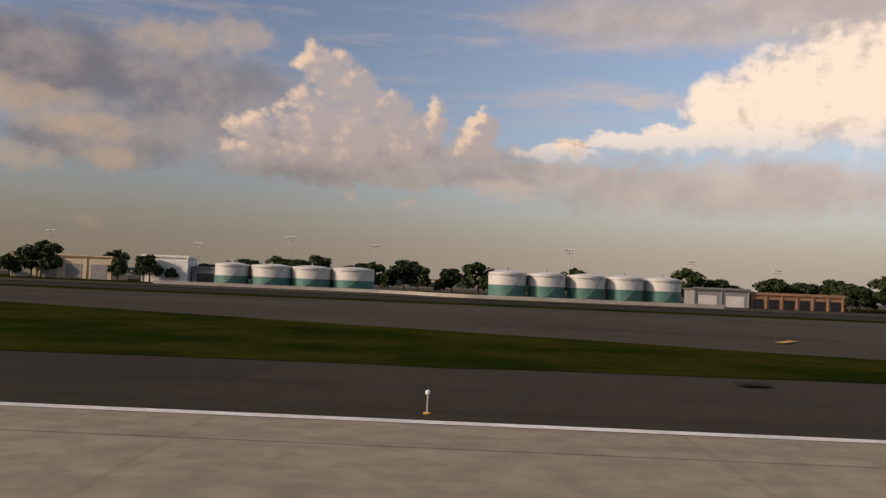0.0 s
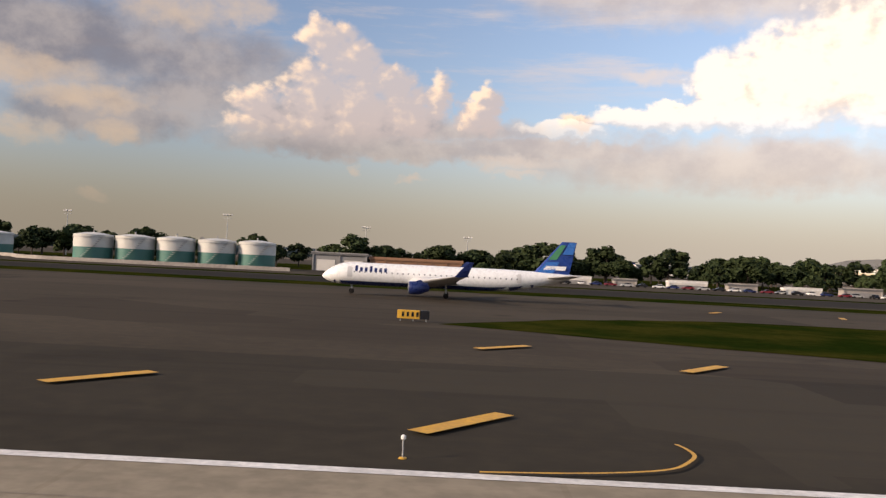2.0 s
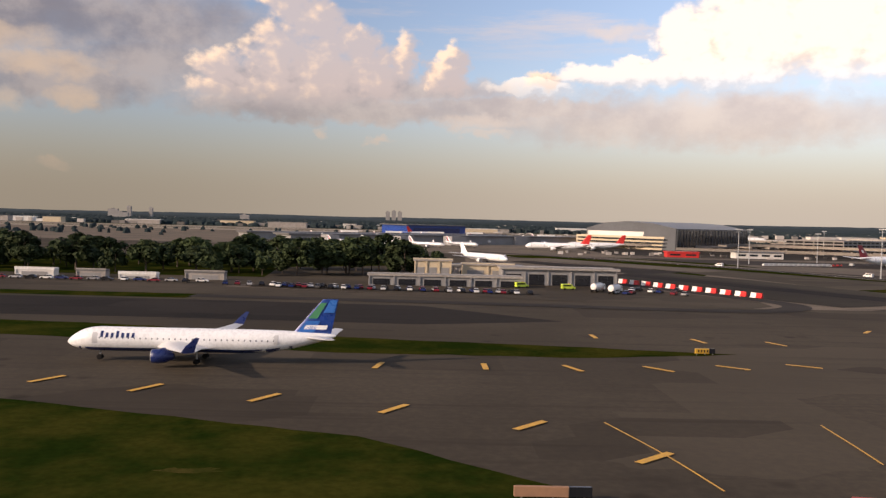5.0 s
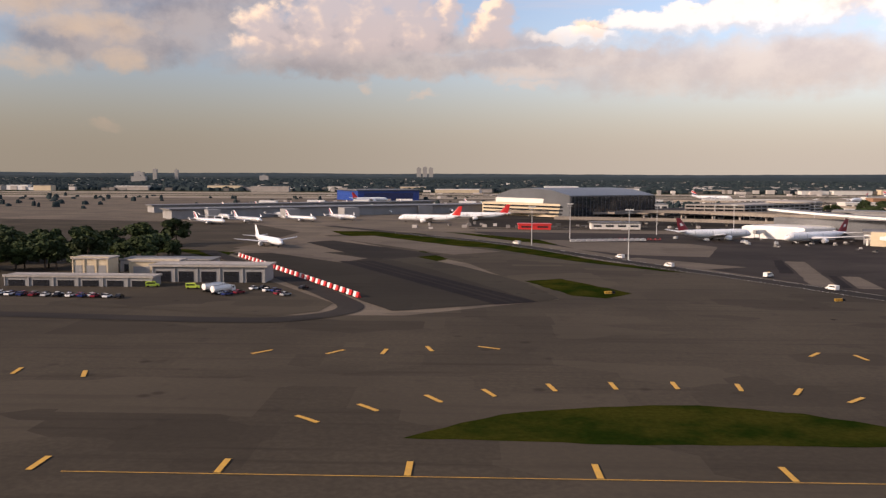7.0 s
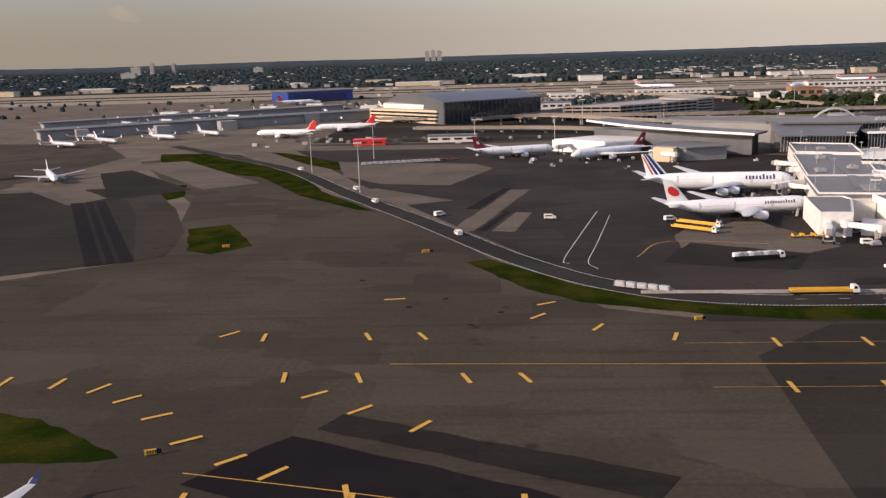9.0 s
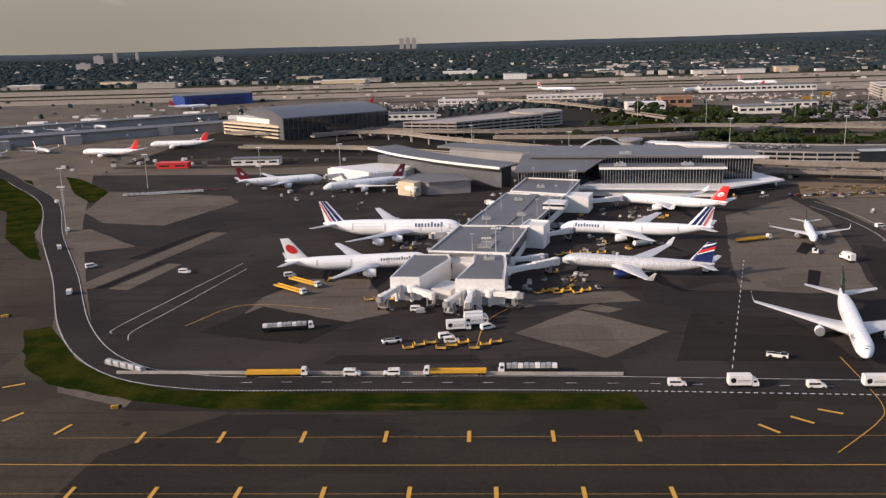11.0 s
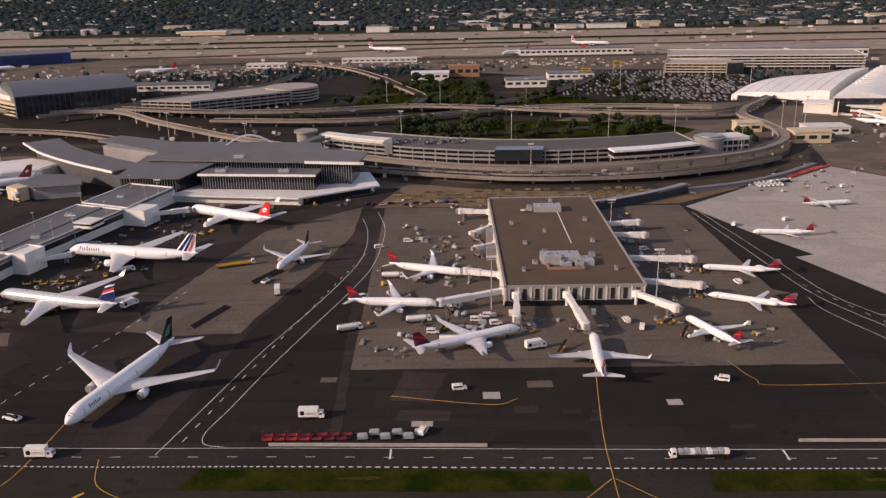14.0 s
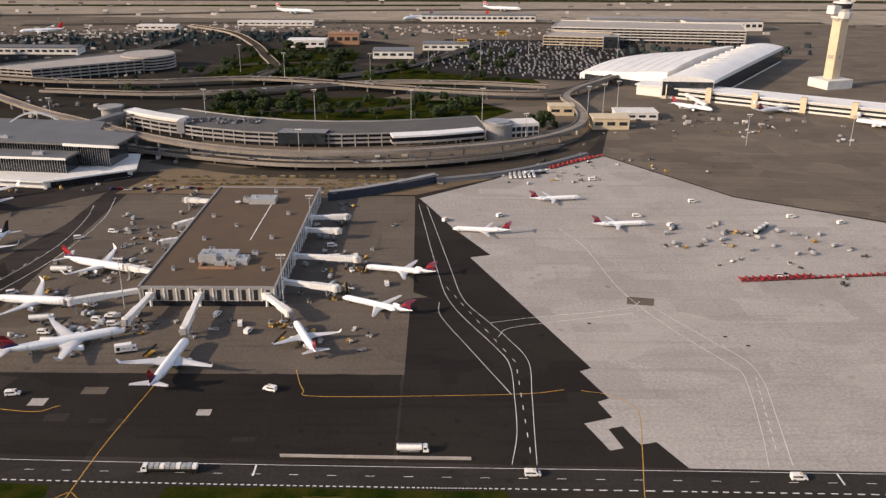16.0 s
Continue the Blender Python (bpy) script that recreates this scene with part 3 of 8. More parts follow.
PATCHES += [
    ("asphalt_patch", [(1072, 234), (1251, 229), (1251, 285), (1070, 285.5)], DARK_ASPHALT),
    ("concrete_patch", [(1118, 262), (1124, 262), (1124, 267), (1118, 267)], PALE), ("concrete_patch", [(1094, 244), (1101, 244), (1101, 249), (1094, 249)], PALE),
    ("concrete_patch", [(1134, 270), (1143, 270), (1143, 275), (1134, 275)], TAN), ("concrete_patch", [(1180, 256), (1185, 256), (1185, 260), (1180, 260)], PALE),
    ("asphalt_patch", [(1086, 262), (1100, 260), (1106, 282), (1090, 284)], APRON), ("asphalt_patch", [(1088, 248), (1106, 247), (1107, 254), (1090, 255)], APRON),
    ("asphalt_patch", [(1128, 252), (1136, 252), (1136, 257), (1128, 257)], APRON), ("asphalt_patch", [(1152, 246), (1156, 246), (1158, 254), (1154, 254)], APRON), ("asphalt_patch", [(1144, 251), (1150, 251), (1150, 254), (1144, 254)], APRON),
]
PATCHES += [
    ("asphalt_patch", [(1196, 240), (1204, 240), (1204, 243), (1196, 243)], APRON), ("concrete_patch", [(1060, 276), (1066, 276), (1066, 280), (1060, 280)], TAN),
    ("asphalt_patch", [(820, 250), (870, 250), (868, 257), (824, 257)], DARK_ASPHALT), ("asphalt_patch", [(930, 250), (985, 249), (978, 290), (945, 296)], DARK_ASPHALT), ("asphalt_patch", [(770, 280), (810, 268), (822, 290), (786, 310)], DARK_ASPHALT),
    ("concrete_patch", [(1440, 430), (1520, 425), (1530, 440), (1445, 446)], PALE), ("concrete_patch", [(1480, 555), (1560, 520), (1570, 535), (1490, 572)], TAN),
    ("concrete_patch", [(1560, 560), (1640, 530), (1650, 552), (1570, 585)], TAN), ("asphalt_patch", [(1350, 350), (1362, 348), (1364, 356), (1352, 358)], TAN),
]
for i, (name, pts, material) in enumerate(PATCHES):
    words = {"concrete_patch": "paler concrete patch let into the pavement", "asphalt_patch": "darker asphalt patch let into the pavement"}[name]
    structure(name, flat(ragged(pts, 0.9, 6.0) if len(pts) > 3 and max(p[0] for p in pts) - min(p[0] for p in pts) > 20 else pts, 0.12 + 0.001 * i), material, words, "pavement patch")
stripe = structure("asphalt_patch", flat([(569, 286), (584, 293), (511, 430), (494, 426)], 0.15), BLACK_ASPHALT, "black strip of fresh asphalt", "pavement patch")
for k in (0.35, 0.62):
    part("seam", flat([(569 + 15 * k, 286 + 7 * k), (570.5 + 15 * k, 286.7 + 7 * k), (495.5 + 17 * k, 426.6 + 4 * k), (494 + 17 * k, 426 + 4 * k)], 0.16), DARK_ASPHALT, stripe)

structure("verge", flat([(770, 216), (1000, 208), (1760, 195), (1760, 222), (1350, 226), (990, 236), (905, 240), (770, 240)], 0.065), WORN, "dark asphalt verge beside the service road", "pavement")
# service road with its white edge lines
service_road = structure("service_road", band([(440, 720), (509, 637), (582, 545), (637, 441), (684, 359), (723, 287), (753, 250), (785, 236), (830, 234.5), (870, 234), (910, 232.8), (990, 228.5), (1057, 227), (1165, 223.5), (1250, 221.5), (1340, 220), (1720, 213)], 11, 0.17, steps=10), ROAD,
                         "dark service road along the apron edge", "road")
ROADLINE = [(509, 637), (582, 545), (637, 441), (684, 359), (723, 287), (753, 250), (785, 236), (830, 234.5), (870, 234), (910, 232.8), (990, 228.5), (1057, 227), (1165, 223.5), (1250, 221.5), (1340, 220), (1720, 213)]
part("edge_line", band(ROADLINE, 0.22, 0.19, 5.0, 10), LINE, service_road)
dotted = bmesh.new()
line = curve_through(ROADLINE, 40)
left, right = sides(line, 0.0, -5.4)
for p in range(0, len(left) - 1):
    a, b = left[p], left[p + 1]
    n = max(1, int((b - a).length / 3.0))
    for i in range(n):
        q, r = a.lerp(b, i / n), a.lerp(b, (i + 0.55) / n)
        w = (r - q).normalized()
        v = Vector((-w.y, w.x)) * 0.24
        dotted.faces.new([dotted.verts.new((*c, 0.19)) for c in (q - v, r - v, r + v, q + v)])
part("dotted_line", dotted, LINE, service_road, "white dotted edge line")
dash = part("centre_dash", flat([(-1.5, -0.1), (1.5, -0.1), (1.5, 0.1), (-1.5, 0.1)], 0.19), LINE, service_road)
dash.matrix_basis = at(800, 235.2)


def road_y(x):
    """The service road's centre at x."""
    knots = [(785, 236), (870, 234), (910, 232.8), (990, 228.5), (1057, 227), (1165, 223.5), (1250, 221.5), (1340, 220), (1720, 213)]
    for (xa, ya), (xb, yb) in zip(knots, knots[1:]):
        if x <= xb:
            return ya + (yb - ya) * (x - xa) / (xb - xa)
    return 213.0


for x in range(812, 1420, 12):
    again(dash, service_road, x, road_y(x))
for x in (1088, 1207, 1391):
    part("stop_line", flat([(x, road_y(x) - 1), (x + 0.6, road_y(x) - 1), (x + 0.6, road_y(x) + 4.6), (x, road_y(x) + 4.6)], 0.2), LINE, service_road)

# low concrete wall between the road and the apron
for a, b, dy in ((757, 912, 6.4), (1050, 1118, 6.5), (1214, 1276, 9.6)):
    structure("apron_wall", beam([(a, road_y(a) + dy), ((a + b) / 2, road_y((a + b) / 2) + dy), (b, road_y(b) + dy)], 0.6, 0, 1.0, steps=6), CONCRETE, "low grey concrete wall along the service road", "wall")

# taxi lines
lines = bmesh.new()
for pts in ([(660, 133), (700, 124), (740, 112)],
            [(423.0, 104.7), (426.5, 89.9), (428.5, 78.0)], [(450.5, 105.4), (449.7, 95.7), (448.9, 87.9)], [(980, 252), (978.7, 230), (976.6, 215), (971, 206), (955, 190)], [(999.4, 227), (1003, 215), (1009, 209), (1020, 203)],
            [(1153, 195), (1153.5, 213), (1155, 240), (1160, 284)], [(1153, 213), (1140, 200), (1122, 190)], [(1154, 213), (1168, 200), (1186, 190)],
            [(1210, 289), (1215, 274), (1223, 269), (1291, 271), (1312, 274.5)],
            [(1318, 274), (1328, 270.5), (1336, 261), (1333, 239), (1328, 212), (1326, 195)]):
    band(pts, 0.24, 0.19, bm=lines)
band([(170.3, 34.6), (170.5, 33.8), (170.5, 32.7), (170.0, 31.6), (169.1, 30.4), (167.5, 29.6), (165.2, 29.0), (162.4, 28.6)], 0.16, 0.19, bm=lines)
band([(500, 119.5), (700, 119.5), (900, 119)], 0.22, 0.19, bm=lines)
band([(690, 186), (800, 184.4), (1000, 184), (1800, 183)], 0.26, 0.19, bm=lines)
part("taxi_line", lines, YELLOW, taxiway, "yellow painted taxi line")
edge = bmesh.new()
for y in (171.0, 199.0):
    band([(760, y), (1000, y), (1300, y)], 0.12, 0.18, 0.0, bm=edge)
part("taxi_line", edge, YELLOW, taxiway, "thin yellow taxiway edge line")
mark = part("edge_dash", flat([(-0.5, -3.1), (0.5, -3.1), (0.5, 3.1), (-0.5, 3.1)], 0.2), YELLOW, taxiway, "yellow painted taxiway edge dash")
DASHES = [(782 + 21.25 * i, 199.2, 0) for i in range(7)] + [(776.5 + 19.4 * i, 171, 0) for i in range(8)]
DASHES += [(759, 204, -18), (741, 212, -30), (726, 222, -42), (685, 240, -80), (729, 234, -60)]
DASHES += [(943, 203, 38), (953, 208, 48), (962, 213, 62), (1000, 207, -40), (1022, 199.5, -28), (1045, 199, 0), (1066, 199, 0)]
DASHES += [(551 + 28 * i, 123, 0) for i in range(-2, 7)]
DASHES += [(531, 148, 48), (541, 156, 42), (553, 163, 32), (564, 168, 22), (577, 173, 10), (590, 175, 3), (603, 176, -2), (616, 175, -8), (627, 172, -30), (636, 166, -48), (646, 157, -58), (656, 146, -55), (667, 138, -48), (676, 133, -40)]
DASHES += [(667, 178, 8), (684, 177.5, 18), (708, 177, 20), (721, 177, 22), (676, 168, -52), (687, 160, -45), (700, 152, -35), (645, 209, -40), (655, 206, 5), (682, 206, 20), (696, 206, 25), (509, 205, -38), (527, 206, -35), (539, 207, -5), (550, 211, 15), (565, 213, 60)]
DASHES += [(206, 146, -30), (228, 147, -20), (249.8, 147, -10), (264.9, 146.5, -8), (280, 145.5, -6), (295.5, 143.5, -10), (310, 138, -18), (327, 131, -24), (345.5, 125.5, -28), (361.4, 120.6, -28), (379, 115.5, -30)]
DASHES += [(396.7, 110.2, -32), (413.5, 102.5, -42), (425, 89, -48), (393, 143, -10), (411, 144, 0), (426, 144, 22), (441, 145, 40), (455, 148, 50), (469, 151, 58), (438, 186, 0), (460, 182, 10), (476, 180, 20)]
DASHES += [(42, 88, -34), (65, 79.8, -34), (81.5, 72.6, -30), (107.5, 60, -30), (125.5, 53, -36), (143.5, 44.4, -36), (162, 36.9, -37), (165.6, 69.6, -45), (179.3, 61.2, -40), (198.5, 55.5, -34), (212, 51, -30), (225.9, 47.6, -27), (239.2, 43.4, -26), (254, 41.6, -20)]
DASHES += [(690, 126, 15), (705, 118, 20), (722, 112, 25), (740, 106, 30), (1120, 188, 60), (1186, 188, -60)]
mark.matrix_basis = at(782, 199.2)
for x, y, rz in DASHES[1:]:
    again(mark, taxiway, x, y, 0, rz)
for x, y, w in ((438, 74, 22),):
    part("surface_sign", flat([(x, y), (x + w, y - 3.5), (x + w + 2, y - 0.5), (x + 2, y + 3)], 0.2), RED_PAINT, taxiway, "red painted surface sign")
    for i in range(5):
        u = x + 2.4 + i * w / 6
        part("sign_bar", flat([(u, y - 0.2 - i * 0.5), (u + w / 10, y - 0.5 - i * 0.5), (u + w / 10 + 0.6, y + 1.2 - i * 0.5), (u + 0.6, y + 1.5 - i * 0.5)], 0.22), LINE, taxiway)
# the red surface sign that lies askew beside its holding line
part("surface_sign", band([(91.0, 77.0), (96.2, 85.2), (101.2, 93.4)], 2.2, 0.2, steps=3), RED_PAINT, taxiway, "red painted surface sign")
for i in range(6):
    k = 0.1 + i * 0.15
    part("sign_bar", band([(91.0 + 10.2 * k, 77.0 + 16.4 * k), (91.8 + 10.2 * k, 78.3 + 16.4 * k), (92.2 + 10.2 * k, 79.0 + 16.4 * k)], 1.4, 0.22, steps=1), LINE, taxiway)
part("holding_line", band([(89.3, 64.4), (96.0, 76.6), (102.8, 88.8)], 0.6, 0.2, steps=3), YELLOW, taxiway, "orange painted holding line")

# apron lanes: white lines with broken centre lines
lanes = bmesh.new()
LANES = [[(1016, 229), (1024, 262), (1034, 303), (1048, 350), (1060, 399), (1063, 429), (1061, 463), (1056, 488)], [(1036, 233), (1029.5, 235), (1028, 242), (1032, 257), (1040, 290), (1051, 330), (1063, 373), (1069.5, 408), (1071, 462), (1064, 502)], [(1289, 228), (1292, 246), (1293, 270), (1293, 292), (1289, 306), (1271, 348), (1264, 388), (1252, 492)], [(1297, 228), (1298, 246), (1299.5, 271), (1300.5, 296), (1294, 315), (1287, 330), (1276, 355), (1270, 395), (1257, 489)]]
LANES += [[(1371, 227), (1376, 249), (1382, 284), (1379, 295), (1366, 321), (1356, 346), (1349, 372), (1342, 420), (1332, 450)], [(1379, 228), (1384, 256), (1388, 280), (1387, 297), (1377, 316), (1363, 343)], [(1292, 271), (1279, 303), (1266, 336), (1265, 351)],
            [(1290, 317), (1295, 325), (1316, 331.6), (1351, 340.5)], [(1287, 330), (1308, 336), (1347, 344.5), (1357, 353)], [(739.4, 280), (738, 286), (745.5, 318), (760, 377)], [(748, 273), (746, 283), (752, 310), (764, 366)], [(1132, 345), (1133, 420), (1134, 470)]]
for pts in LANES:
    band(pts, 0.24, 0.2, bm=lanes)
part("lane_line", lanes, LINE, apron, "white painted lane line")
lead = bmesh.new()
for pts in ([(763, 288), (778, 312), (813, 306)], [(1086, 265), (1120, 258), (1130, 262)], [(868, 262), (872, 290), (885, 312)]):
    band(pts, 0.3, 0.2, bm=lead)
part("lead_line", lead, YELLOW, apron, "yellow stand lead-in line")
lane_dash = part("lane_dash", flat([(-0.14, -1.5), (0.14, -1.5), (0.14, 1.5), (-0.14, 1.5)], 0.2), LINE, apron)
lane_dash.matrix_basis = at(1022.5, 238, 0, -14)
for i in range(1, 22):
    a = i / 22
    again(lane_dash, apron, 1022.5 + 43 * a ** 1.05, 238 + 190 * a, 0, -14 + 6 * a)
for i in range(20):
    a = i / 19
    again(lane_dash, apron, 945.5 + 39 * a, 245 + 123 * a, 0, -17)
for i in range(16):
    k = i / 15
    y = 236 + 130 * k
    again(lane_dash, apron, 1295.5 if y < 295 else 1295.5 - (y - 295) * 0.37, y, 0, 0 if y < 292 else 20)
for i in range(10):
    again(lane_dash, apron, 1377 + i * 1.0, 238 + i * 5, 0, -10)


# ---- far land: woods, houses, hills ----
def many(name, rows, make, material, label, category):
    """Uncountable far things as one mesh: make() gives vertices and faces of one."""
    verts, faces = [], []
    for row in rows:
        v, f = make(*row)
        base = len(verts)
        verts += [tuple(c * K for c in p) for p in v]
        faces += [tuple(base + i for i in q) for q in f]
    data = bpy.data.meshes.new(name)
    data.from_pydata(verts, [], faces)
    data.materials.append(material)
    return tagged(new(name, data), label, category, "", "stuff")


def canopy(x, y, r, h):
    turn, out = random.random() * 6.28, []
    for i in range(6):
        k = random.uniform(0.75, 1.15)
        out.append((x + r * k * math.cos(turn + i * 1.047), y + r * k * math.sin(turn + i * 1.047), 0.1))
    for i in range(6):
        k = random.uniform(0.55, 0.9)
        out.append((x + r * k * math.cos(turn + i * 1.047), y + r * k * math.sin(turn + i * 1.047), h * random.uniform(0.6, 0.85)))
    out.append((x + r * 0.2, y, h))
    return out, [(i, (i + 1) % 6, 6 + (i + 1) % 6, 6 + i) for i in range(6)] + [(6 + i, 6 + (i + 1) % 6, 12) for i in range(6)]


def block(x, y, w, d, h):
    return ([(x, y, 0.1), (x + w, y, 0.1), (x + w, y + d, 0.1), (x, y + d, 0.1), (x, y, h), (x + w, y, h), (x + w, y + d, h), (x, y + d, h)],
            [(4, 5, 6, 7), (0, 1, 5, 4), (1, 2, 6, 5), (2, 3, 7, 6), (3, 0, 4, 7)])


wood_rows = []
for i in range(15000):
    y = 2180 + 7000 * random.random() ** 1.7
    x = random.uniform(-0.62 * y - 300, 0.66 * y + 1400)
    wood_rows.append((x, y, random.uniform(7, 15) * (1 + y / 9000), random.uniform(6, 13)))
many("woods", wood_rows, canopy, HAZY_WOODS, "dark green woods and suburb trees far beyond the airfield, tinted blue for haze", "woods")
house_rows = []
for i in range(950):
    y = 2150 + 5500 * random.random() ** 2.0
    house_rows.append((random.uniform(-0.55 * y, 0.6 * y + 1300), y, random.uniform(7, 22), random.uniform(6, 12), random.uniform(5, 10)))
for i in range(700):
    house_rows.append((random.uniform(1000, 3600), random.uniform(2080, 3100), random.uniform(8, 34), random.uniform(8, 16), random.uniform(5, 10)))
many("houses", house_rows, block, HOUSES, "pale houses scattered among distant trees", "houses")
rows = []
for i in range(200):
    y = random.uniform(1300, 2040)
    rows.append((random.uniform(250, 2300), y, random.uniform(3, 12), random.uniform(3, 6), random.uniform(1.5, 4.5)))
many("far_ground_equipment", rows, block, HOUSES, "pale far-off vehicles, sheds and equipment on the airfield", "equipment")
rows = [(random.uniform(200, 900), random.uniform(1020, 1380), random.uniform(3, 9), 3, random.uniform(1.6, 3.4)) for i in range(170)]
many("far_vehicles", rows, block, HOUSES, "small white far-off vehicles round the north terminal", "vehicles")
rows = []
for cx, cy, n, sx, sy in ((760, 1180, 60, 120, 40), (1050, 1250, 70, 80, 30), (1600, 1120, 60, 90, 30), (-100, 1500, 40, 260, 60), (-500, 1300, 60, 260, 90), (900, 1240, 40, 50, 30), (-250, 1100, 60, 200, 60)):
    for i in range(n):
        rows.append((random.gauss(cx, sx), random.gauss(cy, sy), random.uniform(2.5, 6), random.uniform(3, 8)))
many("thickets", rows, canopy, HAZY_WOODS, "dark green thickets and hedges among the far airport roads, tinted blue for haze", "thicket")
rows = []
for cx, cy, n, sx, sy in ((1000, 1340, 160, 120, 30), (760, 1260, 120, 80, 40), (620, 1240, 120, 90, 40), (1300, 1330, 160, 120, 30), (860, 960, 60, 60, 40), (950, 760, 40, 90, 20), (1130, 600, 30, 90, 8), (1480, 720, 30, 50, 14), (620, 720, 40, 80, 20)):
    for i in range(n):
        rows.append((random.gauss(cx, sx), random.gauss(cy, sy), random.uniform(1.8, 5.0), random.uniform(1.8, 4.0), random.uniform(1.3, 2.6)))
many("far_cars", rows, block, HOUSES, "small far-off cars and carts between the terminals", "cars")
strip = bmesh.new()
for pts in ([(-1500, 1800), (500, 1815), (3500, 1840)], [(300, 1500), (700, 1542), (1200, 1640), (2400, 1690)], [(600, 1380), (900, 1420), (1300, 1440), (1900, 1460)], [(400, 1150), (620, 1180), (760, 1120), (900, 1080)]):
    band(pts, 30, 0.12, bm=strip)
structure("far_field", flat([(-2400, 1500), (300, 1540), (900, 1490), (1700, 1440), (3900, 1440), (3900, 1980), (3000, 2040), (-300, 2040), (-2400, 1620)], 0.08), HAZY_FARFIELD, "sandy field round the far runways, lightened for haze", "ground")
structure("far_runway", strip, ASPHALT, "dark far runway and taxiways across the airfield", "runway")
green = bmesh.new()
for pts in ([(-1500, 1830), (500, 1840), (3500, 1865)], [(-800, 1690), (500, 1700), (1300, 1735)]):
    band(pts, 34, 0.13, bm=green)
structure("far_grass", green, GRASS, "dull green grass between the far runways", "grass")


def ridge(y, x0, x1, height, seed):
    top = []
    n = 160
    for i in range(n + 1):
        x = x0 + (x1 - x0) * i / n
        h = height * (0.72 + 0.25 * noise.noise((i * 0.05, seed, 0)) + 0.05 * noise.noise((i * 0.9, seed, 3))) + 28 * max(0, (x - 500) / 6000)
        top.append((x, h))
    rings = [[(x, y - 400, 0.2), (x, y, h), (x, y + 250, 0.2)] for x, h in top]
    return loft(rings, close=False, caps=False)


tagged(part("hills", ridge(9350, -6000, 7600, 74, 1.3), HAZY_HILL), "low wooded hills on the horizon, coloured blue-green for haze", "hills", "", "structure")
tagged(part("hills", ridge(7600, -5200, 6400, 34, 5.1), HAZY_WOODS), "dark haze-tinted wooded rise before the horizon hills", "hills", "", "structure")
for dx, h in ((0, 112), (62, 120), (124, 112)):
    t = thing("apartment_tower", 20 + dx, 8800, 0, 0, "grey apartment tower on the horizon", "tower", "horizon towers")
    part("wall", boxes((0, 44, 0, 20, 0, h)), GREYWALL, t)
    part("roof", boxes((10, 30, 4, 14, h, h + 8)), GREYWALL, t)
for x, y, w, h in ((-1500, 5200, 60, 52), (-1420, 5300, 24, 70), (-1300, 5350, 20, 66), (-600, 4700, 50, 34), (-1040, 4000, 70, 30)):
    t = thing("apartment_tower", x, y, 0, 0, "dark apartment block beyond the airfield trees", "tower", "horizon towers")
    part("wall", boxes((0, w, 0, 20, 0, h)), GREYWALL, t)
    part("roof", boxes((w * 0.3, w * 0.6, 4, 14, h, h + 5)), GREYWALL, t)

for i in range(44):
    x, y, w, h = random.uniform(-900, 2900), random.uniform(2060, 2300), random.uniform(28, 120), random.uniform(6, 14)
    shed = thing("cargo_shed", x, y, 0, random.uniform(-2, 4), "long pale cargo shed along the far airfield edge", "shed", "far cargo sheds")
    part("wall", boxes((0, w, 0, 25, 0.1, h)), (PANEL, BEIGE, OFFWHITE, CONCRETE)[i % 4], shed)
    part("roof", boxes((-0.6, w + 0.6, -0.6, 12.4, h, h + 0.7), (-0.6, w + 0.6, 12.4, 25.6, h, h + 1.1)), (GREYROOF, PALEROOF, CONCRETE)[i % 3], shed)


# ---- aircraft ----
def fuselage_ring(x, r, z, n=20, squash=1.0):
    return [(x, r * math.sin(2 * math.pi * i / n), z + r * squash * math.cos(2 * math.pi * i / n)) for i in range(n)]


STATIONS = [(0.0, 0.04, -0.32), (0.006, 0.22, -0.30), (0.02, 0.46, -0.24), (0.04, 0.68, -0.16), (0.065, 0.86, -0.08), (0.095, 0.97, -0.02), (0.13, 1.0, 0.0), (0.40, 1.0, 0.0), (0.66, 1.0, 0.0),
            (0.74, 0.95, 0.04), (0.82, 0.78, 0.17), (0.89, 0.56, 0.33), (0.95, 0.34, 0.48), (0.985, 0.19, 0.57), (1.0, 0.08, 0.60)]


def station(s):
    for a, b in zip(STATIONS, STATIONS[1:]):
        if s <= b[0]:
            k = (s - a[0]) / (b[0] - a[0])
            return a[1] + (b[1] - a[1]) * k, a[2] + (b[2] - a[2]) * k
    return STATIONS[-1][1:]


def foil(x, y, z, chord, thick, upright=False):
    """A closed wing section, its leading edge at x, running aft."""
    outline = [(0.0, 0.0), (0.05, 0.5), (0.2, 0.95), (0.4, 1.0), (0.7, 0.55), (1.0, 0.04), (0.7, -0.35), (0.4, -0.6), (0.2, -0.6), (0.05, -0.35)]
    if upright:
        return [(x - a * chord, y + b * thick * chord * (1 if b > 0 else 1.5), z) for a, b in outline]
    return [(x - a * chord, y, z + b * thick * chord) for a, b in outline]


def wing_mesh(root, tip, kink=None):
    """root, kink and tip: (leading edge x, y, z, chord, thickness)."""
    bm = loft([foil(*s) for s in (root, kink, tip) if s])
    bmesh.ops.recalc_face_normals(bm, faces=bm.faces[:])
    return bm


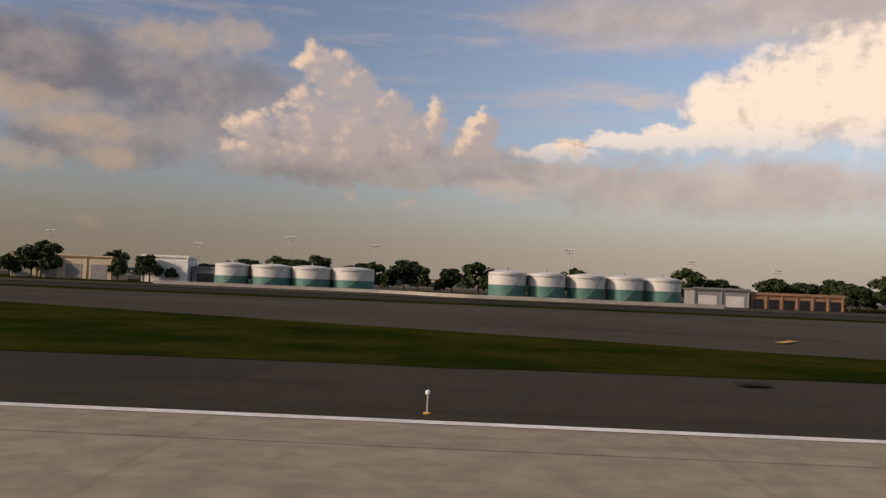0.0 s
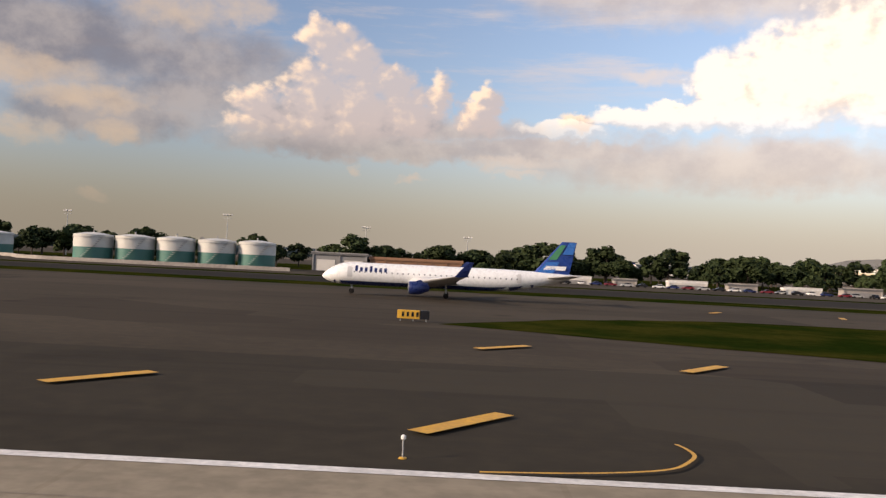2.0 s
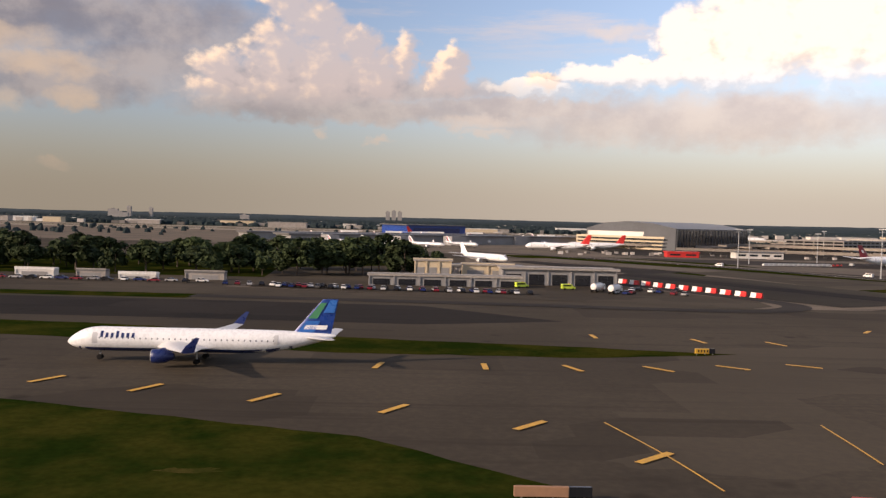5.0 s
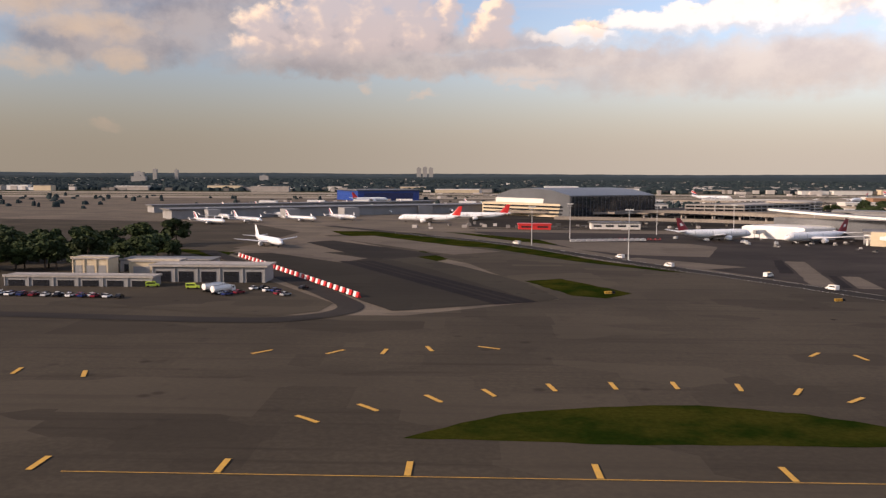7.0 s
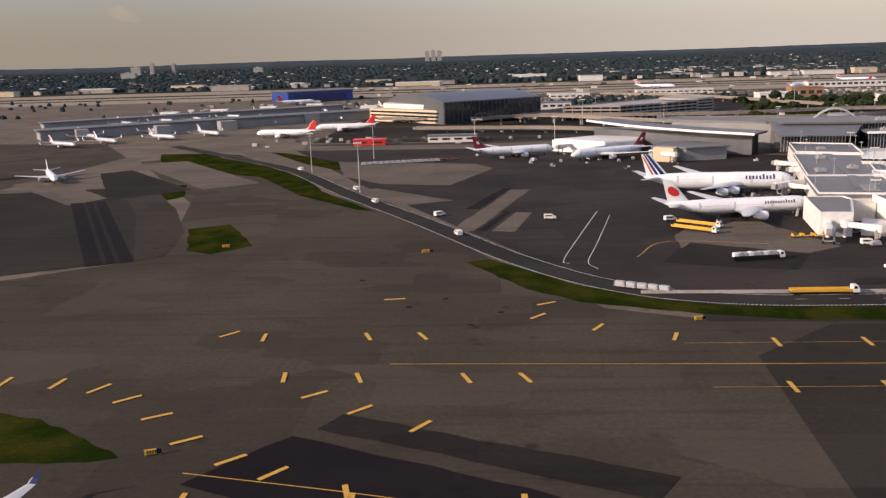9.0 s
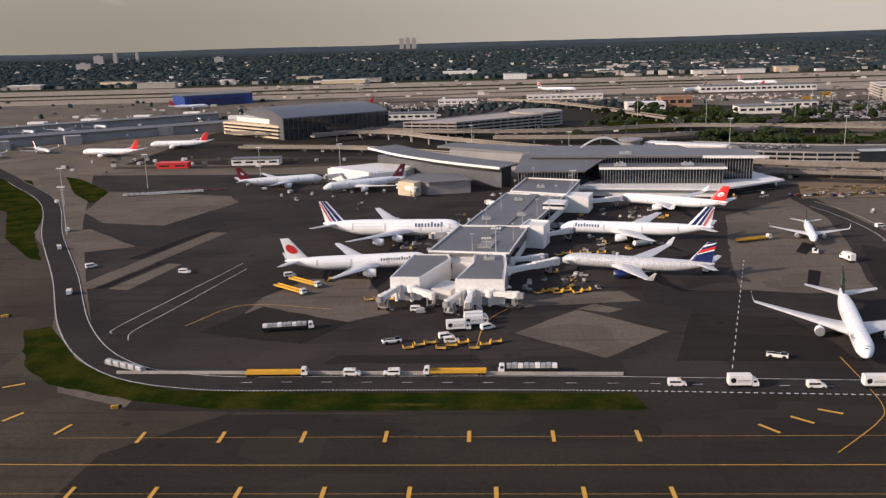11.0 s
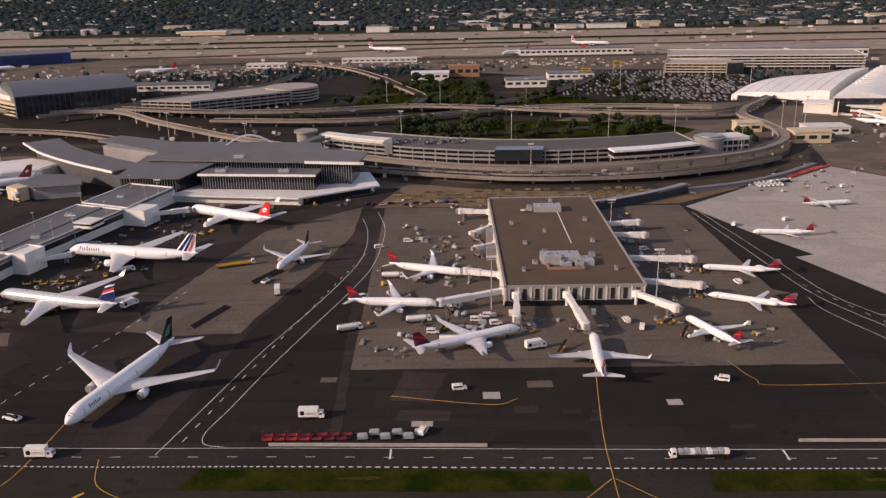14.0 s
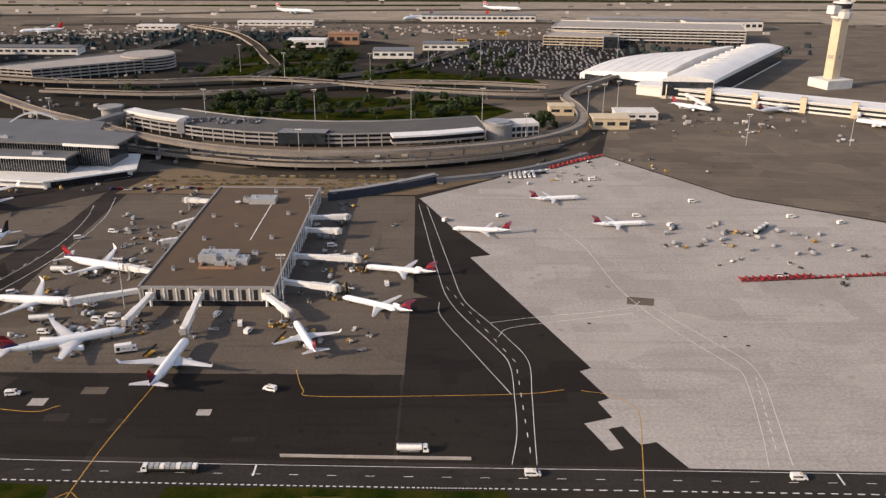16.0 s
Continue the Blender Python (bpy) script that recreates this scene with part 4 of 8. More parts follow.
def airliner(name, length, span, radius, paint, fin_paint, label, engine_paint=None, engines=2, rear=False, winglet=None, nacelle=1.25, title=None, tail_marks=(), belly=None,
             stripe=None, group="parked airliners", deck=False):
    """An airliner on its wheels, nose along +x, the origin under its middle. Built once; copied or moved to its stand."""
    plane = thing(name, 0, 0, 0, 0, label, "airliner", group)
    engine_paint = engine_paint or paint
    nose = length / 2
    axis = radius + (0.9 if rear else 1.55) * (radius / 2.0) ** 0.5
    tall = 1.16 if deck else 1.0
    rings = [fuselage_ring(nose - s * length, r * radius, axis + lift * radius, squash=tall) for s, r, lift in STATIONS]
    body = smooth(part("fuselage", loft(rings), paint, plane))
    if belly:
        low = []
        for s in (0.05, 0.09, 0.13, 0.4, 0.66, 0.75, 0.84):
            r, lift = station(s)
            low.append([(nose - s * length, 1.012 * r * radius * math.sin(a), axis + lift * radius + 1.012 * r * radius * tall * math.cos(a)) for a in [math.pi * (0.72 + 0.56 * i / 8) for i in range(9)]])
        part("belly", loft(low, close=False, caps=False), belly, body, "darker painted belly")
    # cockpit glass wraps round the upper nose
    glass = []
    for s in (0.028, 0.046):
        r, lift = station(s)
        glass.append([(nose - s * length - 0.1 * abs(math.sin(a)), 1.015 * r * radius * math.sin(a), axis + lift * radius + 1.015 * r * radius * tall * math.cos(a)) for a in [-1.25 + 2.5 * i / 10 for i in range(11)]])
    part("cockpit_window", loft(glass, close=False, caps=False), BLACK, body, "dark cockpit glass")
    rows = bmesh.new()
    step = 0.95 if radius < 2.3 else 1.05
    for side in (-1, 1):
        for level in ((0.28, 0.62) if deck else (0.18,)):
            x = nose - 0.13 * length
            while x > nose - 0.78 * length:
                a = math.acos(level)
                y0, z0 = radius * math.sin(a) * 1.006, axis + radius * tall * level
                ring = [(x, side * y0, z0 - 0.13), (x - 0.2, side * y0, z0 - 0.13), (x - 0.2, side * (y0 - 0.04), z0 + 0.13), (x, side * (y0 - 0.04), z0 + 0.13)]
                rows.faces.new([rows.verts.new(p) for p in ring])
                x -= step
    tagged(part("cabin_glazing", rows, CABIN, body, "row of small dark cabin windows"), kind="stuff")
    for side in (-1, 1):
        for s in (0.115, 0.78) if radius < 2.3 else (0.10, 0.30, 0.55, 0.78):
            r, lift = station(s)
            x, z0 = nose - s * length, axis + lift * radius
            door = bmesh.new()
            for q in range(5):
                ring = [(0.45, q), (-0.45, q), (-0.45, q + 1), (0.45, q + 1)]
                ring = [(x + dx, -0.28 + 0.18 * k) for dx, k in ring]
                door.faces.new([door.verts.new((px, side * r * radius * math.sqrt(1 - u * u) * 1.012, z0 + r * radius * tall * u)) for px, u in ring])
            part("cabin_door", door, WING, body, "pale grey cabin door")
    if title:
        colour, start, count, height = title
        bars = bmesh.new()
        for side in (-1, 1):
            for i in range(count):
                x0, w = nose - length * start - i * height * 0.85, height * 0.45
                h = height * (1.0 if i in (0, 3) else 0.72)
                for q in range(5):
                    ring = []
                    for dx, k in ((0, q), (-w, q), (-w, q + 1), (0, q + 1)):
                        u = min(0.22 + 0.2 * k * h / radius, 0.9)
                        ring.append((x0 + dx, side * radius * math.sqrt(1 - u * u) * 1.016, axis + radius * tall * u * 1.01))
                    bars.faces.new([bars.verts.new(p) for p in ring])
        tagged(part("airline_title", bars, colour, body, "plain bars in place of the airline title"), kind="stuff")
    if stripe:
        lines_ = bmesh.new()
        for side in (-1, 1):
            a = [lines_.verts.new((nose - s * length, side * station(s)[0] * radius * 0.999 * 1.01, axis + station(s)[1] * radius - 0.08 * radius)) for s in (0.1, 0.3, 0.5, 0.7, 0.85)]
            b = [lines_.verts.new((nose - s * length, side * station(s)[0] * radius * 0.999 * 1.01, axis + station(s)[1] * radius + 0.06 * radius)) for s in (0.1, 0.3, 0.5, 0.7, 0.85)]
            for i in range(4):
                lines_.faces.new((a[i], a[i + 1], b[i + 1], b[i]))
        part("cheat_line", lines_, stripe, body)
    # wings
    half = span / 2
    chord = length * (0.135 if rear else 0.17)
    lead = nose - length * (0.46 if rear else 0.335)
    sweep = math.tan(radians(27 if radius < 2.3 else 33))
    wz = axis - radius * 0.55
    for side in (-1, 1):
        root = (lead, side * radius * 0.55, wz, chord * 1.25, 0.125)
        kink = (lead - half * 0.36 * sweep, side * half * 0.36, wz + half * 0.36 * 0.085, chord * 0.72, 0.11)
        tip = (lead - half * 0.98 * sweep, side * half, wz + half * 0.1, chord * 0.26, 0.10)
        wing = smooth(part("wing", wing_mesh(root, tip, kink), WING, plane), 50)
        flap = []
        for k in (0.2, 0.62):
            yy = half * k
            cc = chord * (1.25 - 0.53 * k / 0.36) if k < 0.36 else chord * (0.72 - 0.46 * (k - 0.36) / 0.64)
            flap.append([(lead - yy * sweep - cc * 0.8, side * yy, wz + yy * 0.092 + 0.10), (lead - yy * sweep - cc * 0.98, side * yy, wz + yy * 0.092 + 0.05)])
        part("flap", loft([[*flap[0]], [*flap[1]]], close=False, caps=False), METAL, wing, "bare metal flap strip")
        if winglet:
            x0, z0 = lead - half * 0.98 * sweep, wz + half * 0.1
            h = 0.075 * half + 1.0
            bm = loft([foil(x0, side * half, z0, chord * 0.26, 0.1), foil(x0 - 0.35 * h, side * (half + 0.22 * h), z0 + 0.45 * h, chord * 0.2, 0.1), foil(x0 - 0.95 * h, side * (half + 0.32 * h), z0 + h, chord * 0.09, 0.1)])
            bmesh.ops.recalc_face_normals(bm, faces=bm.faces[:])
            part("winglet", bm, winglet, wing, "upturned winglet")
        if not rear:
            spots = (0.34,) if engines == 2 else (0.33, 0.62)
            for k in spots:
                ey, er = half * k, nacelle
                el = er * 3.1
                ex = lead - ey * sweep + el * 0.62
                ez = max(wz + ey * 0.09 - er * 1.25, er + 0.55)
                pod = smooth(part("engine", turned([(-el, er * 0.42), (-el * 0.8, er * 0.62), (-el * 0.62, er * 0.9), (-el * 0.3, er * 1.02), (-el * 0.05, er * 0.95), (0, er * 0.84), (-0.12 * el, er * 0.74)],
                                                   18, "x", ex, side * ey, ez), engine_paint, plane), 60)
                part("intake", turned([(-0.1 * el, er * 0.78), (-0.11 * el, er * 0.1)], 18, "x", ex, side * ey, ez), BLACK, pod, "dark fan intake")
                part("lip", turned([(0.0, er * 0.86), (0.03, er * 0.80), (-0.06 * el, er * 0.95), (-0.02, er * 0.93)], 18, "x", ex, side * ey, ez), METAL, pod, "polished intake lip")
                pylon = loft([[(ex - el * 0.2, side * ey - 0.18, ez + er * 0.8), (ex - el * 0.9, side * ey - 0.18, ez + er * 0.5), (ex - el * 0.9, side * ey + 0.18, ez + er * 0.5), (ex - el * 0.2, side * ey + 0.18, ez + er * 0.8)],
                              [(ex - el * 0.5, side * ey - 0.12, wz + ey * 0.09 + 0.1), (ex - el * 1.15, side * ey - 0.12, wz + ey * 0.09), (ex - el * 1.15, side * ey + 0.12, wz + ey * 0.09), (ex - el * 0.5, side * ey + 0.12, wz + ey * 0.09 + 0.1)]])
                bmesh.ops.recalc_face_normals(pylon, faces=pylon.faces[:])
                part("pylon", pylon, engine_paint, pod)
        else:
            er, el = nacelle, nacelle * 3.6
            ex, ey, ez = nose - length * 0.70, radius * 0.9 + nacelle * 1.05, axis + radius * 0.35
            pod = smooth(part("engine", turned([(-el, er * 0.6), (-el * 0.5, er), (-el * 0.1, er * 0.96), (0, er * 0.82), (-0.1 * el, er * 0.74)], 16, "x", ex, side * ey, ez), engine_paint, plane), 60)
            part("intake", turned([(-0.09 * el, er * 0.78), (-0.1 * el, er * 0.1)], 16, "x", ex, side * ey, ez), BLACK, pod, "dark fan intake")
    # tail
    fh = (2.95 if radius < 2.3 else 3.05) * radius * (0.86 if rear else 1.0)
    fx = nose - length * (0.83 if rear else 0.835)
    fz = axis + radius * 0.72
    fc = length * 0.13
    back = 0.9 if not rear else 0.75
    rootf, tipf = foil(fx, 0, fz, fc * 1.12, 0.05, True), foil(fx - fh * back * 0.95, 0, fz + fh, fc * 0.45, 0.05, True)
    bm = loft([rootf, tipf])
    bmesh.ops.recalc_face_normals(bm, faces=bm.faces[:])
    fin = smooth(part("fin", bm, fin_paint, plane), 50)

    def on_fin(u, v):
        """u runs aft along the chord, v up the fin, from 0 to 1."""
        c = fc * (1.12 + (0.45 - 1.12) * v)
        return fx - fh * back * 0.95 * v - c * u, fz + fh * v

    for words, material, outline in tail_marks:
        bm = bmesh.new()
        for side in (-1, 1):
            ring = [on_fin(u, v) for u, v in outline]
            bm.faces.new([bm.verts.new((x, side * (fc * 0.056 * (1.0 - 0.3 * v) + 0.03), z)) for (x, z), (u, v) in zip(ring, outline)])
        part("tail_mark", bm, material, fin, words)
    th = span * (0.15 if rear else 0.185)
    tz = fz + fh * 0.96 if rear else axis + radius * 0.42
    tx = fx - fh * back * 0.95 * 0.9 if rear else nose - length * 0.885
    for side in (-1, 1):
        y0 = 0.05 if rear else radius * 0.3
        bm = wing_mesh((tx, side * y0, tz, fc * 0.78, 0.09), (tx - th * 0.62, side * (y0 + th), tz + (0.0 if rear else th * 0.1), fc * 0.3, 0.09))
        smooth(part("tailplane", bm, WING if not rear else fin_paint, plane), 50)
    # wheels
    wr = 0.38 + 0.12 * (radius - 1.3)
    for gx, gy, wide in ((nose - 0.12 * length, 0.0, 0.28), (lead - chord * 0.95, radius * 1.45, 0.5), (lead - chord * 0.95, -radius * 1.45, 0.5)):
        gear = part("landing_gear", boxes((gx - 0.14, gx + 0.14, gy - 0.14, gy + 0.14, wr, axis - radius * 0.5)), METAL, plane)
        for off in (-wide, wide):
            for dx in ((0,) if radius < 2.3 or gy == 0 else (-wr * 1.2, wr * 1.2)):
                part("wheel", turned([(-0.16, wr * 0.8), (-0.13, wr), (0.13, wr), (0.16, wr * 0.8)], 12, "y", gx + dx, gy + off, wr), RUBBER, gear)
    return plane


def stand(plane, tail, nose, length):
    """Moves a plane so that its nose is at the given place, headed from tail to nose."""
    way = (Vector(nose) - Vector(tail)).normalized()
    mid = Vector(nose) - way * length / 2
    plane.matrix_basis = at(mid.x, mid.y, 0.2, math.degrees(math.atan2(way.y, way.x)))
    return plane


def same_plane(plane, tail, nose, length, label=""):
    way = (Vector(nose) - Vector(tail)).normalized()
    mid = Vector(nose) - way * length / 2
    made = copy_thing(plane, at(mid.x, mid.y, 0.2, math.degrees(math.atan2(way.y, way.x))))
    return tagged(made, label)


BLUE_TAIL = [("light blue tail panel", SKYBLUE, [(0.1, 0.05), (0.55, 0.05), (0.55, 0.38), (0.1, 0.38)]), ("green tail panel", GREEN, [(0.08, 0.45), (0.4, 0.45), (0.4, 0.9), (0.08, 0.9)]),
             ("light blue tail panel", SKYBLUE, [(0.5, 0.62), (0.95, 0.62), (0.95, 0.98), (0.5, 0.98)]), ("white title bar on the tail", WHITE, [(0.2, 0.14), (0.85, 0.14), (0.85, 0.26), (0.2, 0.26)])]
a321 = stand(airliner("narrowbody_airliner", 44.5, 34.4, 2.0, WHITE, BLUE, "long white narrowbody airliner with a blue patterned tail, taxiing", NAVY, winglet=NAVY, title=(NAVY, 0.135, 7, 1.0), tail_marks=BLUE_TAIL,
                      belly=NAVY, group="blue-tailed airliners", nacelle=1.15), (182, 152), (138.2, 152), 44.5)
same_plane(a321, (386, 143), (341.3, 143), 44.5)
stand(airliner("regional_airliner", 36.2, 28.7, 1.55, WHITE, NAVY, "small white twinjet with a navy tail, taxiing", NAVY, winglet=NAVY, title=(NAVY, 0.14, 6, 0.8), nacelle=0.85,
               tail_marks=[("white title bar on the tail", WHITE, [(0.2, 0.16), (0.85, 0.16), (0.85, 0.28), (0.2, 0.28)])], group="blue-tailed airliners"), (655, 108), (619, 108), 36.2)
STRIPES = [("dark blue tail stripe", NAVY, [(0.12, 0.0), (0.32, 0.0), (0.52, 1.0), (0.22, 1.0)]), ("dark blue tail stripe", NAVY, [(0.42, 0.0), (0.56, 0.0), (0.78, 1.0), (0.62, 1.0)]),
           ("red tail stripe", RED, [(0.66, 0.0), (0.74, 0.0), (0.98, 0.9), (0.88, 0.9)])]
stand(airliner("double_deck_airliner", 72.7, 79.8, 3.57, WHITE, WHITE, "huge white double-deck airliner at the pier, striped tail", engines=4, nacelle=1.75, title=(NAVY, 0.15, 9, 1.9), tail_marks=STRIPES, deck=True), (789, 425), (861, 421), 72.7)
stand(airliner("widebody_airliner", 73.9, 64.8, 3.1, WHITE, WHITE, "white widebody airliner at the pier, striped tail", nacelle=1.85, title=(NAVY, 0.11, 9, 1.6), tail_marks=STRIPES), (977, 407), (909, 423), 73.9)
ROUND = [(0.5 + 0.34 * math.cos(i * math.pi / 8), 0.5 + 0.22 * math.sin(i * math.pi / 8)) for i in range(16)]
stand(airliner("widebody_airliner", 63.7, 60.9, 3.1, WHITE, WHITE, "white widebody airliner with a red disc on its tail", nacelle=1.85, title=(BLACK, 0.15, 12, 1.3), tail_marks=[("red disc on the tail", RED, ROUND)],
               winglet=None), (785, 353), (848, 361.5), 63.7)
stand(airliner("widebody_airliner", 63.7, 60.3, 2.82, SILVER, NAVY, "silver widebody airliner with a navy tail at the pier", NAVY, nacelle=1.6, belly=None,
               tail_marks=[("white tail stripe", WHITE, [(0.0, 0.72), (0.9, 0.95), (0.95, 1.0), (0.0, 0.86)]), ("red tail stripe", RED, [(0.1, 0.42), (0.95, 0.7), (0.95, 0.84), (0.05, 0.58)]),
                           ("white tail stripe", WHITE, [(0.1, 0.36), (0.95, 0.62), (0.95, 0.69), (0.1, 0.41)])], winglet=SILVER), (966, 339.5), (904, 360), 63.7)
stand(airliner("widebody_airliner", 63.7, 60.3, 2.82, WHITE, RED, "white widebody airliner with a red tail before the glass hall", nacelle=1.7, title=None,
               tail_marks=[("white ring on the red tail", WHITE, [(0.5 + 0.26 * math.cos(i * math.pi / 6), 0.45 + 0.16 * math.sin(i * math.pi / 6)) for i in range(12)]),
                           ("red centre of the ring", RED, [(0.55 + 0.17 * math.cos(i * math.pi / 6), 0.45 + 0.11 * math.sin(i * math.pi / 6)) for i in range(12)])], winglet=WHITE), (1009, 468), (950, 502), 63.7)
taxiing = stand(airliner("widebody_airliner", 63.7, 60.3, 2.82, WHITE, BLACK, "white widebody airliner with a dark tail taxiing out", nacelle=1.6, title=(BLACK, 0.14, 6, 1.2), winglet=WHITE,
               tail_marks=[("green tail mark", GREEN, [(0.2, 0.3), (0.6, 0.3), (0.7, 0.7), (0.3, 0.7)])]), (999, 300), (983.5, 242), 63.7)
stand(airliner("narrowbody_airliner", 39.5, 35.8, 1.9, WHITE, BLACK, "white narrowbody airliner with a dark tail under tow", winglet=WHITE, nacelle=1.0), (1035.5, 440), (1023.5, 392), 39.5)
d_white = airliner("narrowbody_airliner", 47.3, 40.0, 2.1, WHITE, WHITE, "plain white airliner taxiing towards the crossing", nacelle=1.25)
d_white.matrix_basis = at(437, 516, 0.2, -57)
red_tail = stand(airliner("widebody_airliner", 58.8, 60.3, 2.82, WHITE, MAROON, "white widebody airliner with a dark red tail", nacelle=1.6,
                          tail_marks=[("white tail mark", WHITE, [(0.35, 0.4), (0.65, 0.4), (0.65, 0.6), (0.35, 0.6)])]), (697, 578), (756, 598), 58.8)
same_plane(red_tail, (818, 585), (764, 556), 58.8)
WIDGET = [("navy lower tail", NAVY, [(0.0, 0.0), (1.0, 0.0), (0.6, 0.26), (0.0, 0.16)]), ("bright red tail edge", RED, [(0.0, 0.40), (0.95, 0.66), (0.95, 0.78), (0.0, 0.54)])]
d757 = stand(airliner("narrowbody_airliner", 47.3, 38.0, 1.9, WHITE, MAROON, "white airliner with a red and navy tail on its stand", tail_marks=WIDGET, nacelle=1.25, title=None, winglet=WHITE, group="red-tailed airliners"),
             (1093, 295), (1135, 316), 47.3)
d737 = stand(airliner("narrowbody_airliner", 39.5, 35.8, 1.9, WHITE, MAROON, "white airliner with a red and navy tail at its bridge", tail_marks=WIDGET, nacelle=1.0, winglet=WHITE, group="red-tailed airliners"),
             (1074, 395), (1115, 381), 39.5)
same_plane(d737, (1066, 346), (1102, 343), 39.5)
same_plane(d737, (1160.5, 272), (1163, 308), 39.5)
stand(airliner("regional_airliner", 31.7, 27.5, 1.55, WHITE, MAROON, "small white twinjet with a red and navy tail at its bridge", tail_marks=WIDGET, nacelle=0.8, winglet=WHITE, group="red-tailed airliners"), (1216, 298), (1204, 325), 31.7)
md = stand(airliner("narrowbody_airliner", 36.4, 24.9, 1.4, WHITE, MAROON, "slim white rear-engined airliner with a red tail", rear=True, tail_marks=WIDGET, nacelle=0.95, group="red-tailed airliners"),
           (1249, 338), (1221, 352), 36.4)
same_plane(md, (1260, 381), (1228, 388), 36.4)
crj = stand(airliner("regional_airliner", 32.5, 23.2, 1.35, WHITE, MAROON, "small white rear-engined regional jet on the pale apron", rear=True, tail_marks=WIDGET, nacelle=0.7, group="regional jets"),
            (1304, 440), (1272, 444), 32.5)
same_plane(crj, (1326, 498), (1352, 502), 32.5)
same_plane(crj, (1352, 451.5), (1383, 455), 32.5, "small white regional jet with a dark tail on the pale apron")
same_plane(d737, (1459, 794), (1508, 755), 39.5, "white narrowbody airliner at the far terminal")
same_plane(d757, (1530, 738), (1586, 772), 47.3, "white airliner with a dark tail at the far terminal")
same_plane(d737, (1655, 685), (1618, 715), 39.5, "white narrowbody airliner at the far terminal")

american = stand(airliner("narrowbody_airliner", 39.5, 35.8, 1.9, SILVER, WHITE, "silver-grey narrowbody airliner at the north pier", tail_marks=[("red tail stripe", RED, [(0.3, 0.1), (0.5, 0.1), (0.6, 0.9), (0.4, 0.9)]), ("blue tail stripe", NAVY, [(0.6, 0.1), (0.8, 0.1), (0.9, 0.9), (0.7, 0.9)])],
                          nacelle=1.0, winglet=WHITE, group="north pier airliners"), (272, 990), (300, 965), 39.5)
for x, y in ((308, 1015), (341, 1042), (376, 1062), (398, 1120), (318, 742), (352, 766), (392, 792), (452, 960), (520, 1000), (470, 1150), (560, 1190), (430, 822), (300, 830), (355, 868)):
    same_plane(american, (x, y), (x + 28 + random.uniform(-6, 6), y - 26 + random.uniform(-5, 8)), 39.5)
berlin = stand(airliner("widebody_airliner", 58.8, 60.3, 2.82, WHITE, RED, "white airliner with a red tail at the north pier", nacelle=1.6, group="north pier airliners"), (548, 772), (495, 782), 58.8)
same_plane(berlin, (590, 832), (540, 832), 58.8)
ba = stand(airliner("four_engined_airliner", 70.6, 64.4, 3.25, WHITE, WHITE, "white four-engined airliner with a red striped tail", engines=4, nacelle=1.3, belly=NAVY,
                    tail_marks=[("red tail stripe", RED, [(0.0, 0.35), (0.9, 0.7), (0.95, 1.0), (0.0, 0.75)]), ("blue tail stripe", NAVY, [(0.0, 0.1), (0.9, 0.3), (0.9, 0.55), (0.0, 0.28)])], group="far airliners"),
           (966, 1578), (1036, 1562), 70.6)
same_plane(ba, (1342, 1634), (1410, 1622), 70.6)
same_plane(ba, (1250, 1500), (1200, 1450), 70.6)
same_plane(berlin, (1340, 1490), (1285, 1486), 58.8, "white airliner with a red tail on the far side")
same_plane(berlin, (380, 1340), (430, 1362), 58.8, "white airliner with a red tail before the blue hangar")
same_plane(berlin, (700, 1290), (650, 1270), 58.8, "white airliner with a red tail beyond the north hall")


# ---- buildings ----
def roof_unit(parent, x, y, z, w, d, h):
    unit = part("roof_unit", boxes((x - w / 2, x + w / 2, y - d / 2, y + d / 2, z, z + h)), GALV, parent, "grey rooftop plant unit")
    part("vent", turned([(0, 0.7), (0.8, 0.7), (0.9, 0.5)], 10, "z", x - w * 0.25, y, z + h), METAL, unit)
    part("vent", turned([(0, 0.6), (0.6, 0.6), (0.7, 0.4)], 10, "z", x + w * 0.25, y + d * 0.2, z + h), METAL, unit)


